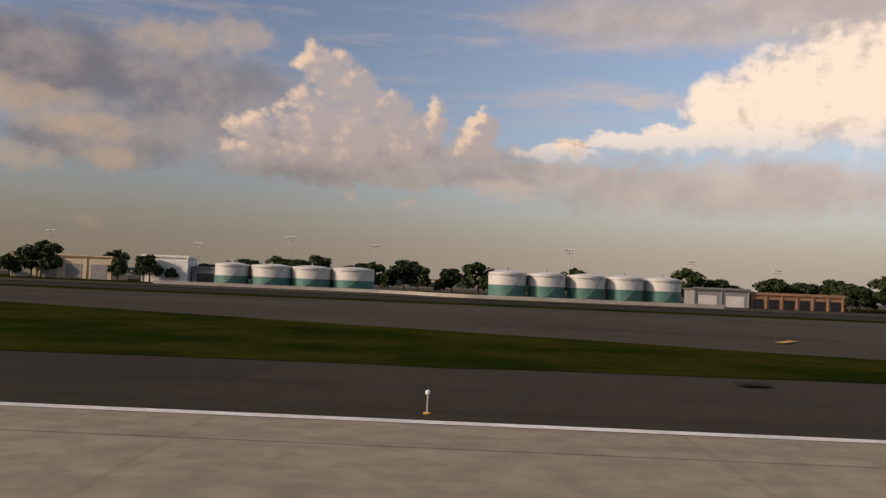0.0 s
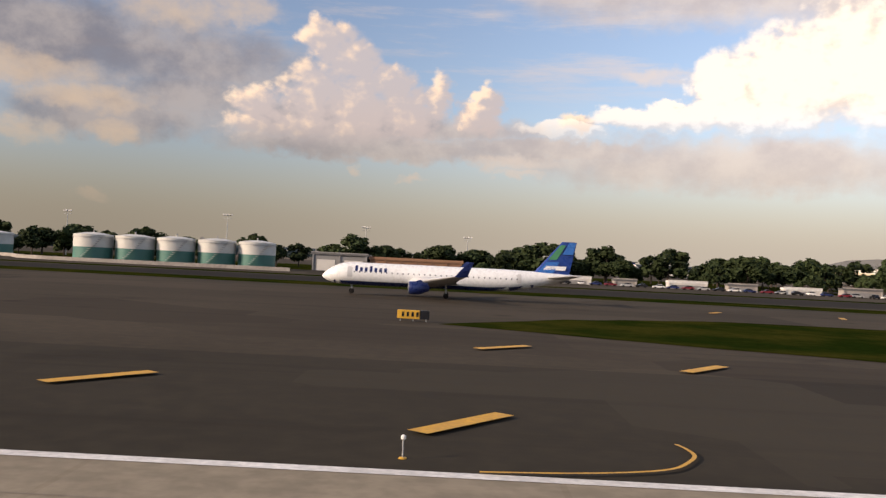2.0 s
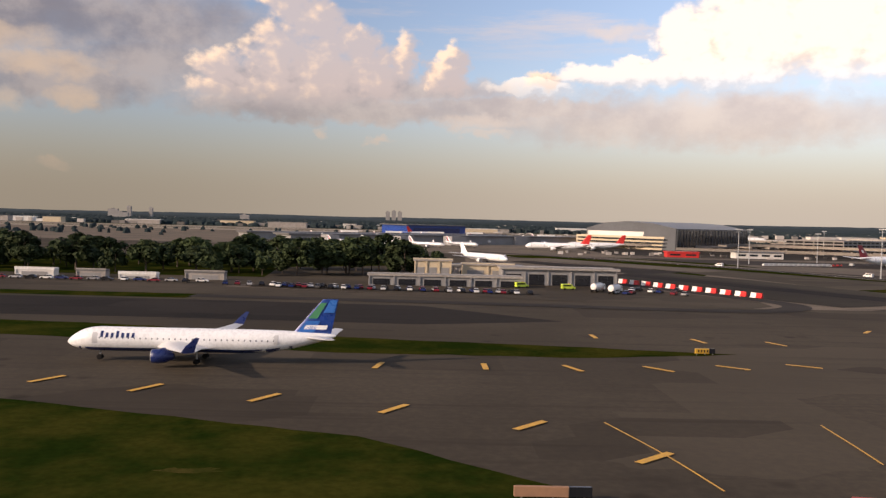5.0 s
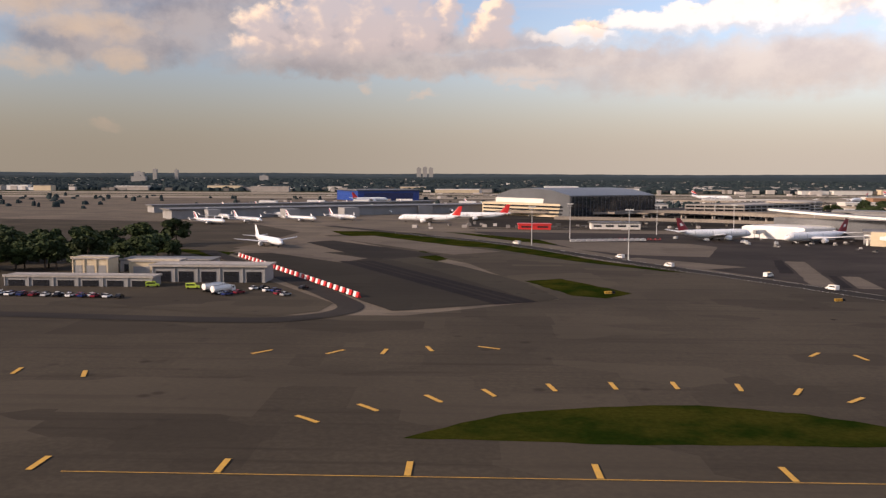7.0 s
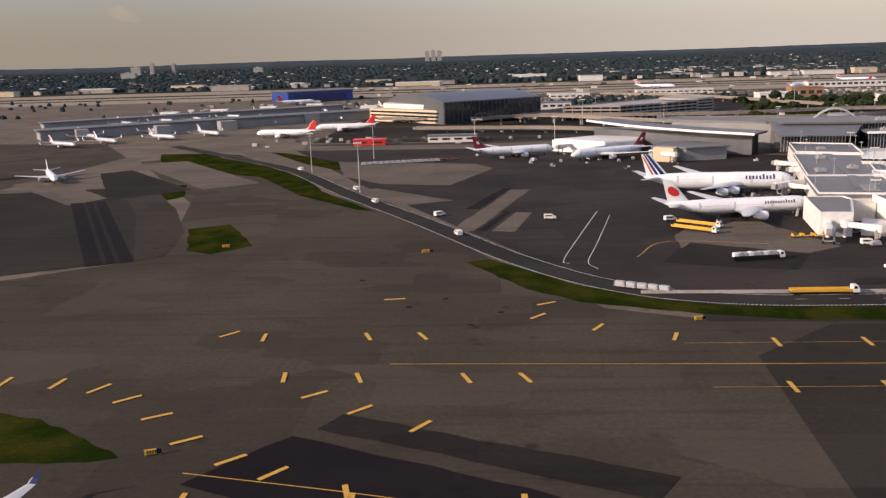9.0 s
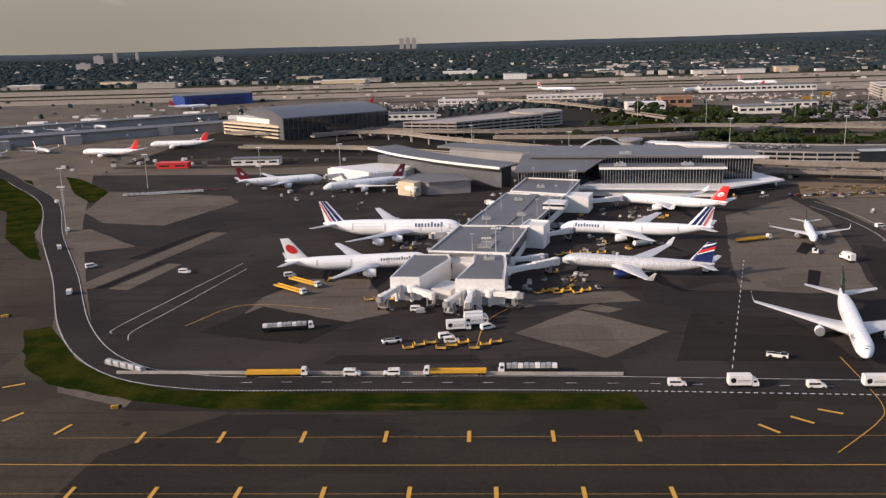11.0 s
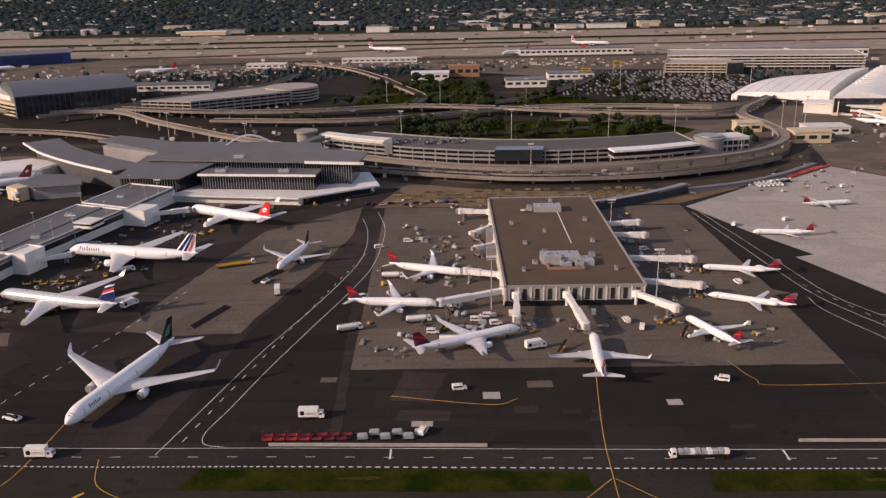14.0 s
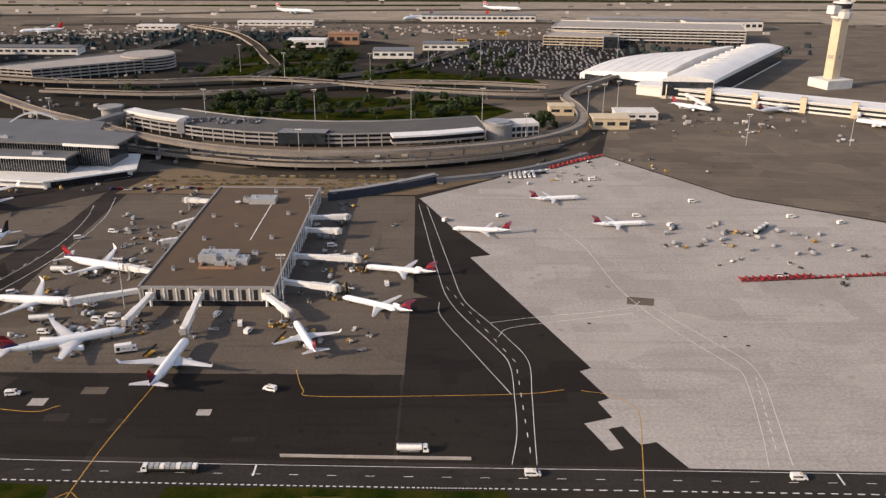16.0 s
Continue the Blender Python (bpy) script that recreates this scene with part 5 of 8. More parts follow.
def brown_terminal():
    """The low terminal with its brown gravel roof."""
    t = thing("terminal_building", 1131, 346, 0, 0, "low terminal with a brown gravel roof and pale panelled front", "terminal")
    w, d, h = 61.0, 150.0, 9.0
    part("wall", boxes((0, w, 0, d, 0.1, h)), CONCRETE, t)
    roof = part("roof", boxes((0.6, w - 0.6, 0.6, d - 0.6, h, h + 0.15)), ROOF, t, "brown gravel roof")
    for row in ((-0.3, w + 0.3, -0.3, 0.6, h - 0.4, h + 0.7), (-0.3, w + 0.3, d - 0.6, d + 0.3, h - 0.4, h + 0.7), (-0.3, 0.6, 0.6, d - 0.6, h - 0.4, h + 0.7), (w - 0.6, w + 0.3, 0.6, d - 0.6, h - 0.4, h + 0.7)):
        part("parapet", boxes(row), GREYWALL, roof)
    part("pale_strip", boxes((37, 37.5, 60, 128, h + 0.15, h + 0.22)), PALEROOF, roof)
    # flat black strip paints the shade of a ground floor recess
    part("base", boxes((-0.15, w + 0.15, -0.15, 0.0, 0.1, 2.6)), BLACK, t, "black strip standing in for a shaded ground floor recess")
    pane = part("window", boxes((0, 1.9, -0.12, 0.02, 3.0, h - 0.9)), GLASS, t, "tall dark window")
    pane.matrix_basis = at(2.2, 0)
    for i in range(1, 11):
        again(pane, t, 2.2 + i * 5.45, 0)
    rib = part("pilaster", boxes((0, 0.5, -0.35, 0.02, 2.6, h)), PANEL, t)
    rib.matrix_basis = at(0.2, 0)
    for i in range(1, 12):
        again(rib, t, 0.2 + i * 5.45, 0)
    side = part("window", boxes((-0.12, 0.02, 0, 2.2, 3.0, h - 0.9)), GLASS, t)
    side.matrix_basis = at(0, 4)
    for i in range(1, 24):
        again(side, t, 0, 4 + i * 6)
    for i in range(24):
        again(side, t, w + 0.1, 4 + i * 6)
    fin_ = part("pilaster", boxes((-0.45, 0.02, 0, 0.45, 0.1, h)), OFFWHITE, t)
    fin_.matrix_basis = at(0, 2)
    for i in range(1, 25):
        again(fin_, t, 0, 2 + i * 6)
        again(fin_, t, w + 0.43, 2 + i * 6)
    for x, y, ww, dd, hh in ((28, 34, 18, 9, 3.4), (24, 30, 8, 4, 4.2), (32, 122, 15, 9, 3.0), (40, 30, 6, 8, 2.4), (14, 60, 2, 2, 1.0), (48, 62, 2, 2, 1.2), (16, 30, 2.5, 1.5, 1.2), (22, 122, 3, 3, 2.6), (30, 27, 5, 3, 1.8), (36, 26, 4, 3, 2.2), (44, 40, 3, 2, 1.4), (22, 44, 3, 2.5, 1.6), (10, 20, 1.5, 1.5, 1.1), (52, 20, 1.5, 1.5, 1.1), (10, 95, 2, 1.5, 1.2), (50, 100, 2, 2, 1.3), (26, 80, 1.5, 1.5, 0.9), (36, 140, 2, 2, 1.4)):
        roof_unit(t, x, y, h + 0.15, ww, dd, hh)
    part("duct", boxes((21, 38, 21, 22, h + 0.2, h + 1.2), (21, 22, 22, 28, h + 0.2, h + 1.2), (34, 35, 22, 28, h + 0.2, h + 1.2)), BRICK, t, "rusty brown roof pipes")
    part("side_block", boxes((-4, 0, 88, 96, 0.1, 7.5)), GREYWALL, t)
    part("side_block", boxes((-5, 0, 62, 68, 0.1, 6.5)), GREYWALL, t)
    part("dish", turned([(0, 0.3), (0.4, 1.2), (0.8, 1.7), (0.85, 1.6)], 12, "z", 18, 118, h + 0.8), OFFWHITE, t, "white satellite dish")


brown_terminal()


def mullioned(name, bm_glass, ribs, parent, label):
    wall = part(name, bm_glass, GLASS, parent, label)
    first = None
    for x0, y0, x1, y1, z0, z1, n in ribs:
        for i in range(n + 1):
            k = i / n
            bm = boxes((-0.13, 0.13, -0.35, 0.1, z0, z1)) if first is None else None
            if bm:
                first = part("mullion", bm, METAL, wall)
                first.matrix_basis = at(x0, y0)
            else:
                again(first, wall, x0 + (x1 - x0) * k, y0 + (y1 - y0) * k)
    return wall


def glass_hall():
    """The main hall of the pier terminal: dark ribbed glass under grey roofs."""
    t = thing("terminal_hall", 0, 0, 0, 0, "terminal hall of dark ribbed glass under grey roofs", "terminal")
    part("podium", prism([(930, 534), (1012, 521), (1058, 549), (1050, 585), (930, 592)], 0.1, 4.6), OFFWHITE, t, "pale podium with an overhanging canopy")
    part("canopy", prism([(928, 531), (1013, 517.5), (1062, 548), (1052, 587), (1040, 587), (1036, 556), (1018, 548), (940, 556)], 4.6, 5.6), PALEROOF, t, "pale canopy roof")
    # black slab before the podium, standing in for shade below the canopy
    part("podium_shade", prism([(1016, 522), (1056, 547.5), (1053, 550), (1013, 524.5)], 0.4, 3.9), BLACK, t)
    mullioned("glass_front", prism([(946, 545), (1020, 537.5), (1022, 552), (948, 560)], 5.6, 15.2), [(946, 544.7, 1020, 537.2, 5.6, 15.2, 42)], t, "dark glass front with pale ribs")
    part("front_roof", prism([(944, 542.5), (1022, 534.7), (1024, 553), (946, 562)], 15.2, 16.3), GREYROOF, t)
    part("front_roof_edge", prism([(944, 542.0), (1022, 534.2), (1022, 534.7), (944, 542.5)], 15.0, 16.5), OFFWHITE, t)
    mullioned("upper_glass", prism([(905, 574), (1016, 559), (1043, 553), (1046, 580), (1018, 592), (906, 600)], 5.6, 19.4), [(1016, 558.8, 1043, 552.8, 5.6, 19.4, 16), (905, 573.8, 1016, 558.8, 5.6, 19.4, 60)], t, "taller dark ribbed glass wall")
    part("upper_roof", prism([(902, 571), (1012, 556), (1048, 550), (1052, 585), (1018, 598), (902, 606)], 19.4, 20.6), GREYROOF, t, "grey sheet roof")
    part("upper_roof_edge", prism([(1012, 555), (1048, 549), (1052, 549.3), (1012, 556.4)], 19.2, 20.9), OFFWHITE, t)
    mullioned("wedge_glass", prism([(893, 545), (930, 540), (952, 576), (900, 580)], 4.6, 14.4), [(893, 544.7, 930, 539.7, 4.6, 14.4, 20)], t, "slanting ribbed wall")
    rings = [[(890, 541, 14.4), (890, 541, 15.2), (898, 586, 20.4), (898, 586, 19.6)], [(934, 536, 14.4), (934, 536, 15.2), (958, 580, 20.4), (958, 580, 19.6)]]
    bm = loft(rings)
    bmesh.ops.recalc_face_normals(bm, faces=bm.faces[:])
    part("wedge_roof", bm, GREYROOF, t, "sloping grey standing-seam roof")
    # long bowed roof over the west wing
    line = [(885, 566, 13.5), (850, 590, 14.6), (815, 618, 16.4), (788, 648, 18.5)]
    part("bowed_wall", beam([(886, 574, 0), (852, 598, 0), (818, 626, 0), (794, 653, 0)], 12, 0.1, 13.2, steps=8), DARKROOF, t, "dark slatted west wing wall")
    part("bowed_roof", beam(line, 26, 0.0, 1.1, shift=-7, steps=8), GREYROOF, t, "long bowed grey roof")
    part("bowed_roof_edge", beam(line, 1.0, 0.1, 1.6, shift=6.5, steps=8), OFFWHITE, t, "white roof edge")
    part("rear_block", prism([(845, 640), (905, 604), (1018, 596), (1010, 628), (900, 640), (850, 668)], 0.1, 17.0), GREYWALL, t)
    part("rear_roof", prism([(835, 656), (902, 606), (1020, 598), (1012, 632), (900, 645), (846, 676)], 17.0, 18.4), GREYROOF, t)
    for x, y in ((958, 548), (965, 572), (1000, 545)):
        roof_unit(t, x, y, 16.3 if y < 560 else 20.6, 7, 4, 1.6)
    # white arch over the walkway
    arch, n = [], 16
    for i in range(n + 1):
        k = i / n
        x, y, z = 936 + 44 * k, 627 + 12 * k, 13 + 11.0 * math.sin(math.pi * k)
        arch.append([(x, y - 0.7, z), (x, y + 0.7, z), (x, y + 0.7, z + 1.3), (x, y - 0.7, z + 1.3)])
    bm = loft(arch)
    bmesh.ops.recalc_face_normals(bm, faces=bm.faces[:])
    part("arch", bm, OFFWHITE, t, "white steel arch")
    part("walkway", beam([(968, 606), (988, 650), (1004, 690)], 7, 9, 13, steps=4), GREYROOF, t, "grey enclosed walkway")
    # the pier
    part("pier_wall", prism([(848, 355), (880.5, 349), (891.5, 402), (916, 482), (931, 534), (898, 546), (885, 496), (861, 404)], 0.1, 8.4), OFFWHITE, t, "long white pier with grey roofs")
    part("pier_roof", prism([(847, 354), (881.5, 348), (892.4, 401), (859, 405)], 8.4, 9.8), GREYROOF, t, "grey pier roof")
    part("pier_roof", prism([(861, 406), (892.5, 402), (917, 482), (884, 495)], 8.4, 9.4), GREYROOF, t, "grey pier roof")
    part("pier_roof", prism([(886, 497), (918, 483), (931, 532), (898, 545)], 8.4, 9.9), GREYROOF, t, "grey pier roof")
    part("pier_skylight", prism([(866, 366), (869, 365), (884, 410), (880, 411)], 9.8, 10.2), GREYROOF, t)
    part("pier_skylight", prism([(880, 412), (884, 411), (903, 490), (898, 491)], 9.4, 9.9), GREYROOF, t)
    glass = [(880.7, 349.6), (891.7, 402), (916.2, 482)]
    for (xa, ya), (xb, yb) in zip(glass, glass[1:]):
        part("pier_window", prism([(xa - 0.1, ya), (xa + 0.25, ya), (xb + 0.25, yb), (xb - 0.1, yb)], 4.6, 7.4), GLASS, t, "band of dark pier windows")
    part("pier_window", prism([(859, 352.9), (865, 351.8), (865, 351.4), (859, 352.5)], 1.2, 6.6), GLASS, t)
    part("gate_block", prism([(834.5, 317), (846, 316), (857, 345), (856, 352), (841, 353)], 0.1, 8.6), OFFWHITE, t, "white gate block")
    part("gate_roof", prism([(835.8, 318), (845.4, 317.2), (856, 345), (855, 351), (842, 352)], 8.6, 9.0), GREYROOF, t)
    part("gate_block", prism([(860, 310), (878.6, 308.5), (880, 332), (880, 348), (867, 350.5), (866, 334)], 0.1, 9.4), OFFWHITE, t, "white gate block")
    part("gate_roof", prism([(861.4, 311.2), (877.4, 309.8), (878.8, 332), (878.6, 347), (868, 349), (867.2, 334)], 9.4, 9.8), GREYROOF, t)
    part("gate_block", prism([(850, 318), (858, 315), (862, 326), (855, 330)], 0.1, 4.2), PANEL, t)
    part("gate_block", prism([(888, 399), (899, 396), (903, 409), (893, 413)], 0.1, 10.4), OFFWHITE, t)
    part("gate_block", prism([(914, 482), (930, 478), (934, 492), (919, 496)], 0.1, 9.6), OFFWHITE, t)
    part("gate_block", prism([(902, 446), (913, 443), (916, 454), (906, 457)], 9.4, 12.6), PALEROOF, t)
    for x, y in ((872, 420), (890, 470), (905, 510), (873, 340), (890, 428)):
        roof_unit(t, x, y, 9.6, 4.5, 3, 1.4)
    # pale copings round the roofs
    for poly, z in (([(847, 354), (881.5, 348), (892.4, 401), (859, 405)], 9.8), ([(861, 406), (892.5, 402), (917, 482), (884, 495)], 9.4), ([(886, 497), (918, 483), (931, 532), (898, 545)], 9.9),
                    ([(834.5, 317), (846, 316), (857, 345), (856, 352), (841, 353)], 8.6), ([(860, 310), (878.6, 308.5), (880, 332), (880, 348), (867, 350.5), (866, 334)], 9.4), ([(888, 399), (899, 396), (903, 409), (893, 413)], 10.4)):
        mid = sum((Vector(p) for p in poly), Vector((0, 0))) / len(poly)
        rings = []
        for p in [*poly, poly[0]]:
            q = Vector(p) + (mid - Vector(p)).normalized() * 0.9
            rings.append([(*p, z), (*q, z), (*q, z + 0.7), (*p, z + 0.7)])
        rim = loft(rings, caps=False)
        bmesh.ops.remove_doubles(rim, verts=rim.verts[:], dist=0.001)
        bmesh.ops.recalc_face_normals(rim, faces=rim.faces[:])
        part("coping", rim, OFFWHITE, t, "pale roof coping")
    for poly in ([(857.2, 345), (857.5, 345), (856.5, 352), (856.2, 352)], [(879.2, 312), (879.5, 312), (880.4, 330), (880.1, 330)]):
        part("gate_window", prism(poly, 4.4, 7.0), GLASS, t, "dark gate room window")
    part("door", boxes((870, 873, 308.6, 309.2, 0.1, 3.4), (840, 843, 316.0, 316.6, 0.1, 3.2)), GREYWALL, t, "grey service door")
    part("cab_window", prism([(901.8, 446), (913.2, 442.8), (916.2, 454), (905.8, 457.2)], 10.9, 12.0), GLASS, t, "dark band of ramp control windows")
    part("roof_deck", prism([(868, 360), (874, 359), (877, 372), (871, 373)], 9.8, 10.5), GREYWALL, t, "darker raised roof deck")
    part("link", prism([(856, 346), (866, 344), (867, 352), (857, 353)], 0.1, 7.4), PANEL, t)
    lamp = part("lamp_post", turned([(0, 0.16), (8.0, 0.1), (8.05, 0.9), (8.5, 0.9), (8.6, 0.1)], 8), GALV, t, "slim roof floodlight post")
    lamp.matrix_basis = at(866, 351, 9.8)
    for x, y in ((884, 372), (889, 396), (872, 404), (898, 430), (911, 470), (889, 490), (922, 505), (902, 536), (938, 560), (960, 556), (880, 448), (852, 372)):
        again(lamp, t, x, y, 9.5)
    # low west wing with gates
    part("west_wing", prism([(756, 618), (790, 590), (815, 600), (822, 622), (790, 640)], 0.1, 8.2), OFFWHITE, t, "white west wing")
    part("west_wing_roof", prism([(758, 619), (790, 592), (813, 601), (820, 622), (790, 638)], 8.2, 8.8), PALEROOF, t)
    part("west_block", prism([(816, 560), (835, 545), (862, 552), (850, 580), (826, 580)], 0.1, 8.0), GREYWALL, t)
    part("west_block_roof", prism([(815, 559), (835, 543), (864, 551), (851, 582), (825, 582)], 8.0, 8.8), GREYROOF, t)
    part("west_kiosk", prism([(815, 548), (826, 540), (830, 547), (819, 555)], 0.1, 9.0), BEIGE, t)


glass_hall()


def jet_bridge(x0, y0, x1, y1, group="jet bridges", high=4.2):
    """A boarding bridge from the terminal (x0, y0) to the aircraft door (x1, y1)."""
    way = Vector((x1 - x0, y1 - y0))
    n = way.length
    b = thing("jet_bridge", x0, y0, 0, math.degrees(math.atan2(way.y, way.x)), "white corrugated boarding bridge on steel legs", "jet bridge", group)
    slim = 0.72 if n < 18 else 0.86
    part("rotunda", turned([(0.1, 0.7), (high - 0.4, 0.7), (high - 0.3, 2.4 * slim), (high + 3.0 * slim, 2.4 * slim), (high + 3.2 * slim, 1.8 * slim)], 14, "z", 0, 0), OFFWHITE, b)
    inner = part("tunnel", boxes((1.5, n * 0.58, -1.35 * slim, 1.35 * slim, high, high + 2.6 * slim), bevel=0.12), OFFWHITE, b, "white tunnel section")
    outer = part("tunnel", boxes((n * 0.5, n - 3.0, -1.6 * slim, 1.6 * slim, high - 0.25, high + 2.9 * slim), bevel=0.12), OFFWHITE, b, "wider white tunnel section")
    for k in range(int(n * 0.4 / 1.6)):
        rib = part("rib", boxes((n * 0.52 + k * 1.6, n * 0.52 + k * 1.6 + 0.18, -1.68 * slim, 1.68 * slim, high - 0.3, high + 2.97 * slim)), PANEL, outer) if k == 0 else again(rib, outer, k * 1.6)
    part("cab", turned([(high - 0.4, 2.1 * slim), (high + 2.9 * slim, 2.1 * slim), (high + 3.3 * slim, 1.4 * slim)], 12, "z", n - 2.2, 0), PANEL, b, "round cab at the aircraft door")
    part("hood", boxes((n - 1.6, n + 0.6, -1.5 * slim, 1.5 * slim, high - 0.2, high + 2.7 * slim), bevel=0.2), GREYWALL, b, "grey folding hood")
    leg = part("leg", boxes((n * 0.78, n * 0.78 + 0.5, -2.0, -1.6, 0.7, high + 0.4), (n * 0.78, n * 0.78 + 0.5, 1.6, 2.0, 0.7, high + 0.4), (n * 0.78, n * 0.78 + 0.5, -1.6, 1.6, 1.0, 1.5)), METAL, b)
    for s in (-1.8, 1.8):
        part("wheel", turned([(-0.3, 0.6), (0.3, 0.6)], 12, "y", n * 0.78 + 0.25, s, 0.72), RUBBER, leg)
    part("stair", boxes((n - 4.6, n - 3.6, 1.7, 3.8, 0.2, 0.5), (n - 4.6, n - 3.6, 1.6, 2.2, 0.5, high * 0.4), (n - 4.6, n - 3.6, 2.2, 2.6, 0.5, high * 0.2), (n - 4.6, n - 3.6, 1.6, 1.9, high * 0.4, high)), METAL, b)


for row in ((1131, 372, 1113, 379), (1131, 352, 1101, 338), (1136, 346, 1134, 318), (1158, 346, 1161, 310), (1188, 346, 1202, 327), (1192, 362, 1220, 354), (1192, 394, 1226, 390), (1192, 432, 1212, 430), (1192, 452, 1214, 454),
            (1131, 452, 1120, 436), (1131, 480, 1112, 483), (1131, 420, 1119, 412)):
    jet_bridge(*row, group="brown terminal bridges")
for row in ((882, 356, 898, 362), (880, 338, 903, 354), (901, 404, 915, 414), (931, 486, 952, 496), (862, 398, 851, 412), (866, 420, 845, 404), (848, 356, 838, 362), (843, 315, 853, 304), (873, 307.5, 885, 304), (866, 308.5, 865, 292), (862, 308.5, 857, 294),
            (837, 315.5, 832, 301), (884, 480, 872, 492), (815, 552, 828, 536), (770, 610, 758, 596), (790, 592, 772, 566), (886, 455, 870, 462)):
    jet_bridge(*row, group="pier bridges")


def stacked(name, pts, floors, storey, label, rail=1.1, wall=None, top=None):
    """An open car park: slabs, parapets, columns and a black block for the shade inside."""
    g_ = thing(name, 0, 0, 0, 0, label, "car park")
    c = Vector((sum(p[0] for p in pts) / len(pts), sum(p[1] for p in pts) / len(pts)))
    inner = [tuple(c + (Vector(p) - c) * 0.97) for p in pts]
    # solid black filling, painted in place of the shade between decks
    part("shade_core", prism(inner, 0.1, storey * floors - 0.3), BLACK, g_, "black block standing in for the shade between the decks")
    for i in range(1, floors + 1):
        deck = part("deck", prism(pts, i * storey - 0.45, i * storey), top if top and i == floors else CONCRETE, g_)
        for a, b in zip(pts, pts[1:] + pts[:1]):
            part("parapet", beam([a, tuple((Vector(a) + Vector(b)) / 2), b], 0.3, i * storey, i * storey + rail, steps=1), wall or CONCRETE, deck)
    col = None
    for a, b in zip(pts, pts[1:] + pts[:1]):
        n = max(1, int((Vector(b) - Vector(a)).length / 9))
        for i in range(n):
            p = Vector(a).lerp(Vector(b), i / n)
            if col is None:
                col = part("column", boxes((-0.35, 0.35, -0.35, 0.35, 0.1, storey * floors)), CONCRETE, g_)
                col.matrix_basis = at(p.x, p.y)
            else:
                again(col, g_, p.x, p.y)
    return g_


# long bowed car park behind the viaduct
DARKDECK = surface("weathered_deck", (0.085, 0.078, 0.07), (0.062, 0.057, 0.051), rough=0.9, coarse=0.05, grain=0.6)
front = [(1006, 690), (1040, 668), (1080, 648), (1115, 636), (1150, 629), (1190, 629), (1230, 634), (1270, 643), (1300, 652)]
back_ = [(1294, 694), (1255, 682), (1215, 674), (1180, 672), (1145, 676), (1110, 686), (1080, 699), (1044, 718)]
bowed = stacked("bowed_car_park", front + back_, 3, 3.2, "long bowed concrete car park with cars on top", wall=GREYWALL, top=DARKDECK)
part("glass_block", prism([(1142, 627), (1178, 626), (1180, 640), (1144, 641)], 3, 11.5), GLASS, bowed, "dark glass stair block")
station_ = thing("rail_station", 0, 0, 0, 0, "elevated rail station with a curved white roof", "station")
part("platform", beam([(1228, 622), (1262, 630), (1296, 643)], 11, 5.6, 7.2, steps=5), CONCRETE, station_)
part("screen", beam([(1228, 622), (1262, 630), (1296, 643)], 9.6, 7.2, 10.4, steps=5), BLACK, station_, "dark glazed station sides")
part("roof", beam([(1228, 622), (1262, 630), (1296, 643)], 12, 10.4, 11.8, steps=5), PALEROOF, station_, "white station roof")
part("drum", turned([(0.1, 11), (12.5, 11), (12.5, 12), (14.0, 12), (14.1, 8)], 26, "z", 1310, 655), GREYWALL, station_, "round grey stair drum")
part("drum_rail", turned([(14.0, 9), (15.2, 9), (15.2, 8.6)], 26, "z", 1310, 655), METAL, station_)
part("block", prism([(1318, 652), (1342, 658), (1338, 676), (1314, 670)], 0.1, 13), PANEL, station_)
pane = part("window", boxes((0, 3.6, -0.2, 0.1, 2.5, 5.5), (0, 3.6, -0.2, 0.1, 7.2, 10.5)), GLASS, station_)
pane.matrix_basis = at(1319.5, 652.0, 0, 14)
for i in range(1, 5):
    again(pane, station_, 1319.5 + i * 4.6, 652 + i * 1.15, 0, 14)
station_2 = thing("rail_station", 0, 0, 0, 0, "elevated rail station with a long white roof", "station")
part("platform", beam([(1004, 700), (1030, 682), (1056, 668)], 11, 5.6, 7.2, shift=4, steps=4), CONCRETE, station_2)
part("screen", beam([(1004, 700), (1030, 682), (1056, 668)], 9.6, 7.2, 11.4, shift=4, steps=4), PANEL, station_2)
part("roof", beam([(1002, 701), (1030, 682), (1058, 667)], 12, 11.4, 12.8, shift=4, steps=4), PALEROOF, station_2, "long white station roof")
part("drum", turned([(0.1, 8), (14, 8), (14, 10), (15.5, 10), (15.6, 7)], 22, "z", 990, 702), GREYWALL, station_2)
part("block", boxes((1058, 1064, 655, 664, 4, 13)), GREYWALL, station_2)


def viaduct(name, pts, width, z, label, rail=1.0, pitch=26, lanes_=True):
    """A raised road or guideway on columns."""
    v = thing(name, 0, 0, 0, 0, label, "viaduct", "", "structure")
    part("deck", beam(pts, width, z - 1.5, z, steps=8), VIADUCT, v)
    for s in (-1, 1):
        part("parapet", beam(pts, 0.5, z, z + rail, shift=s * (width / 2 - 0.3), steps=8), VIADUCT, v)
    if lanes_:
        part("roadway", beam(pts, width - 2.4, z - 0.05, z + 0.06, steps=8), ASPHALT, v, "worn asphalt roadway")
    line_ = curve_through(pts, 8)
    col, run = None, 0.0
    for a, b in zip(line_, line_[1:]):
        run += (b - a).length
        if run > pitch:
            run = 0.0
            if col is None:
                col = part("column", turned([(0.1, 0.9), (z - 3.0, 0.9), (z - 1.5, min(width * 0.42, 3.0))], 10), CONCRETE, v)
                col.matrix_basis = at(b.x, b.y)
            else:
                again(col, v, b.x, b.y)
    return v


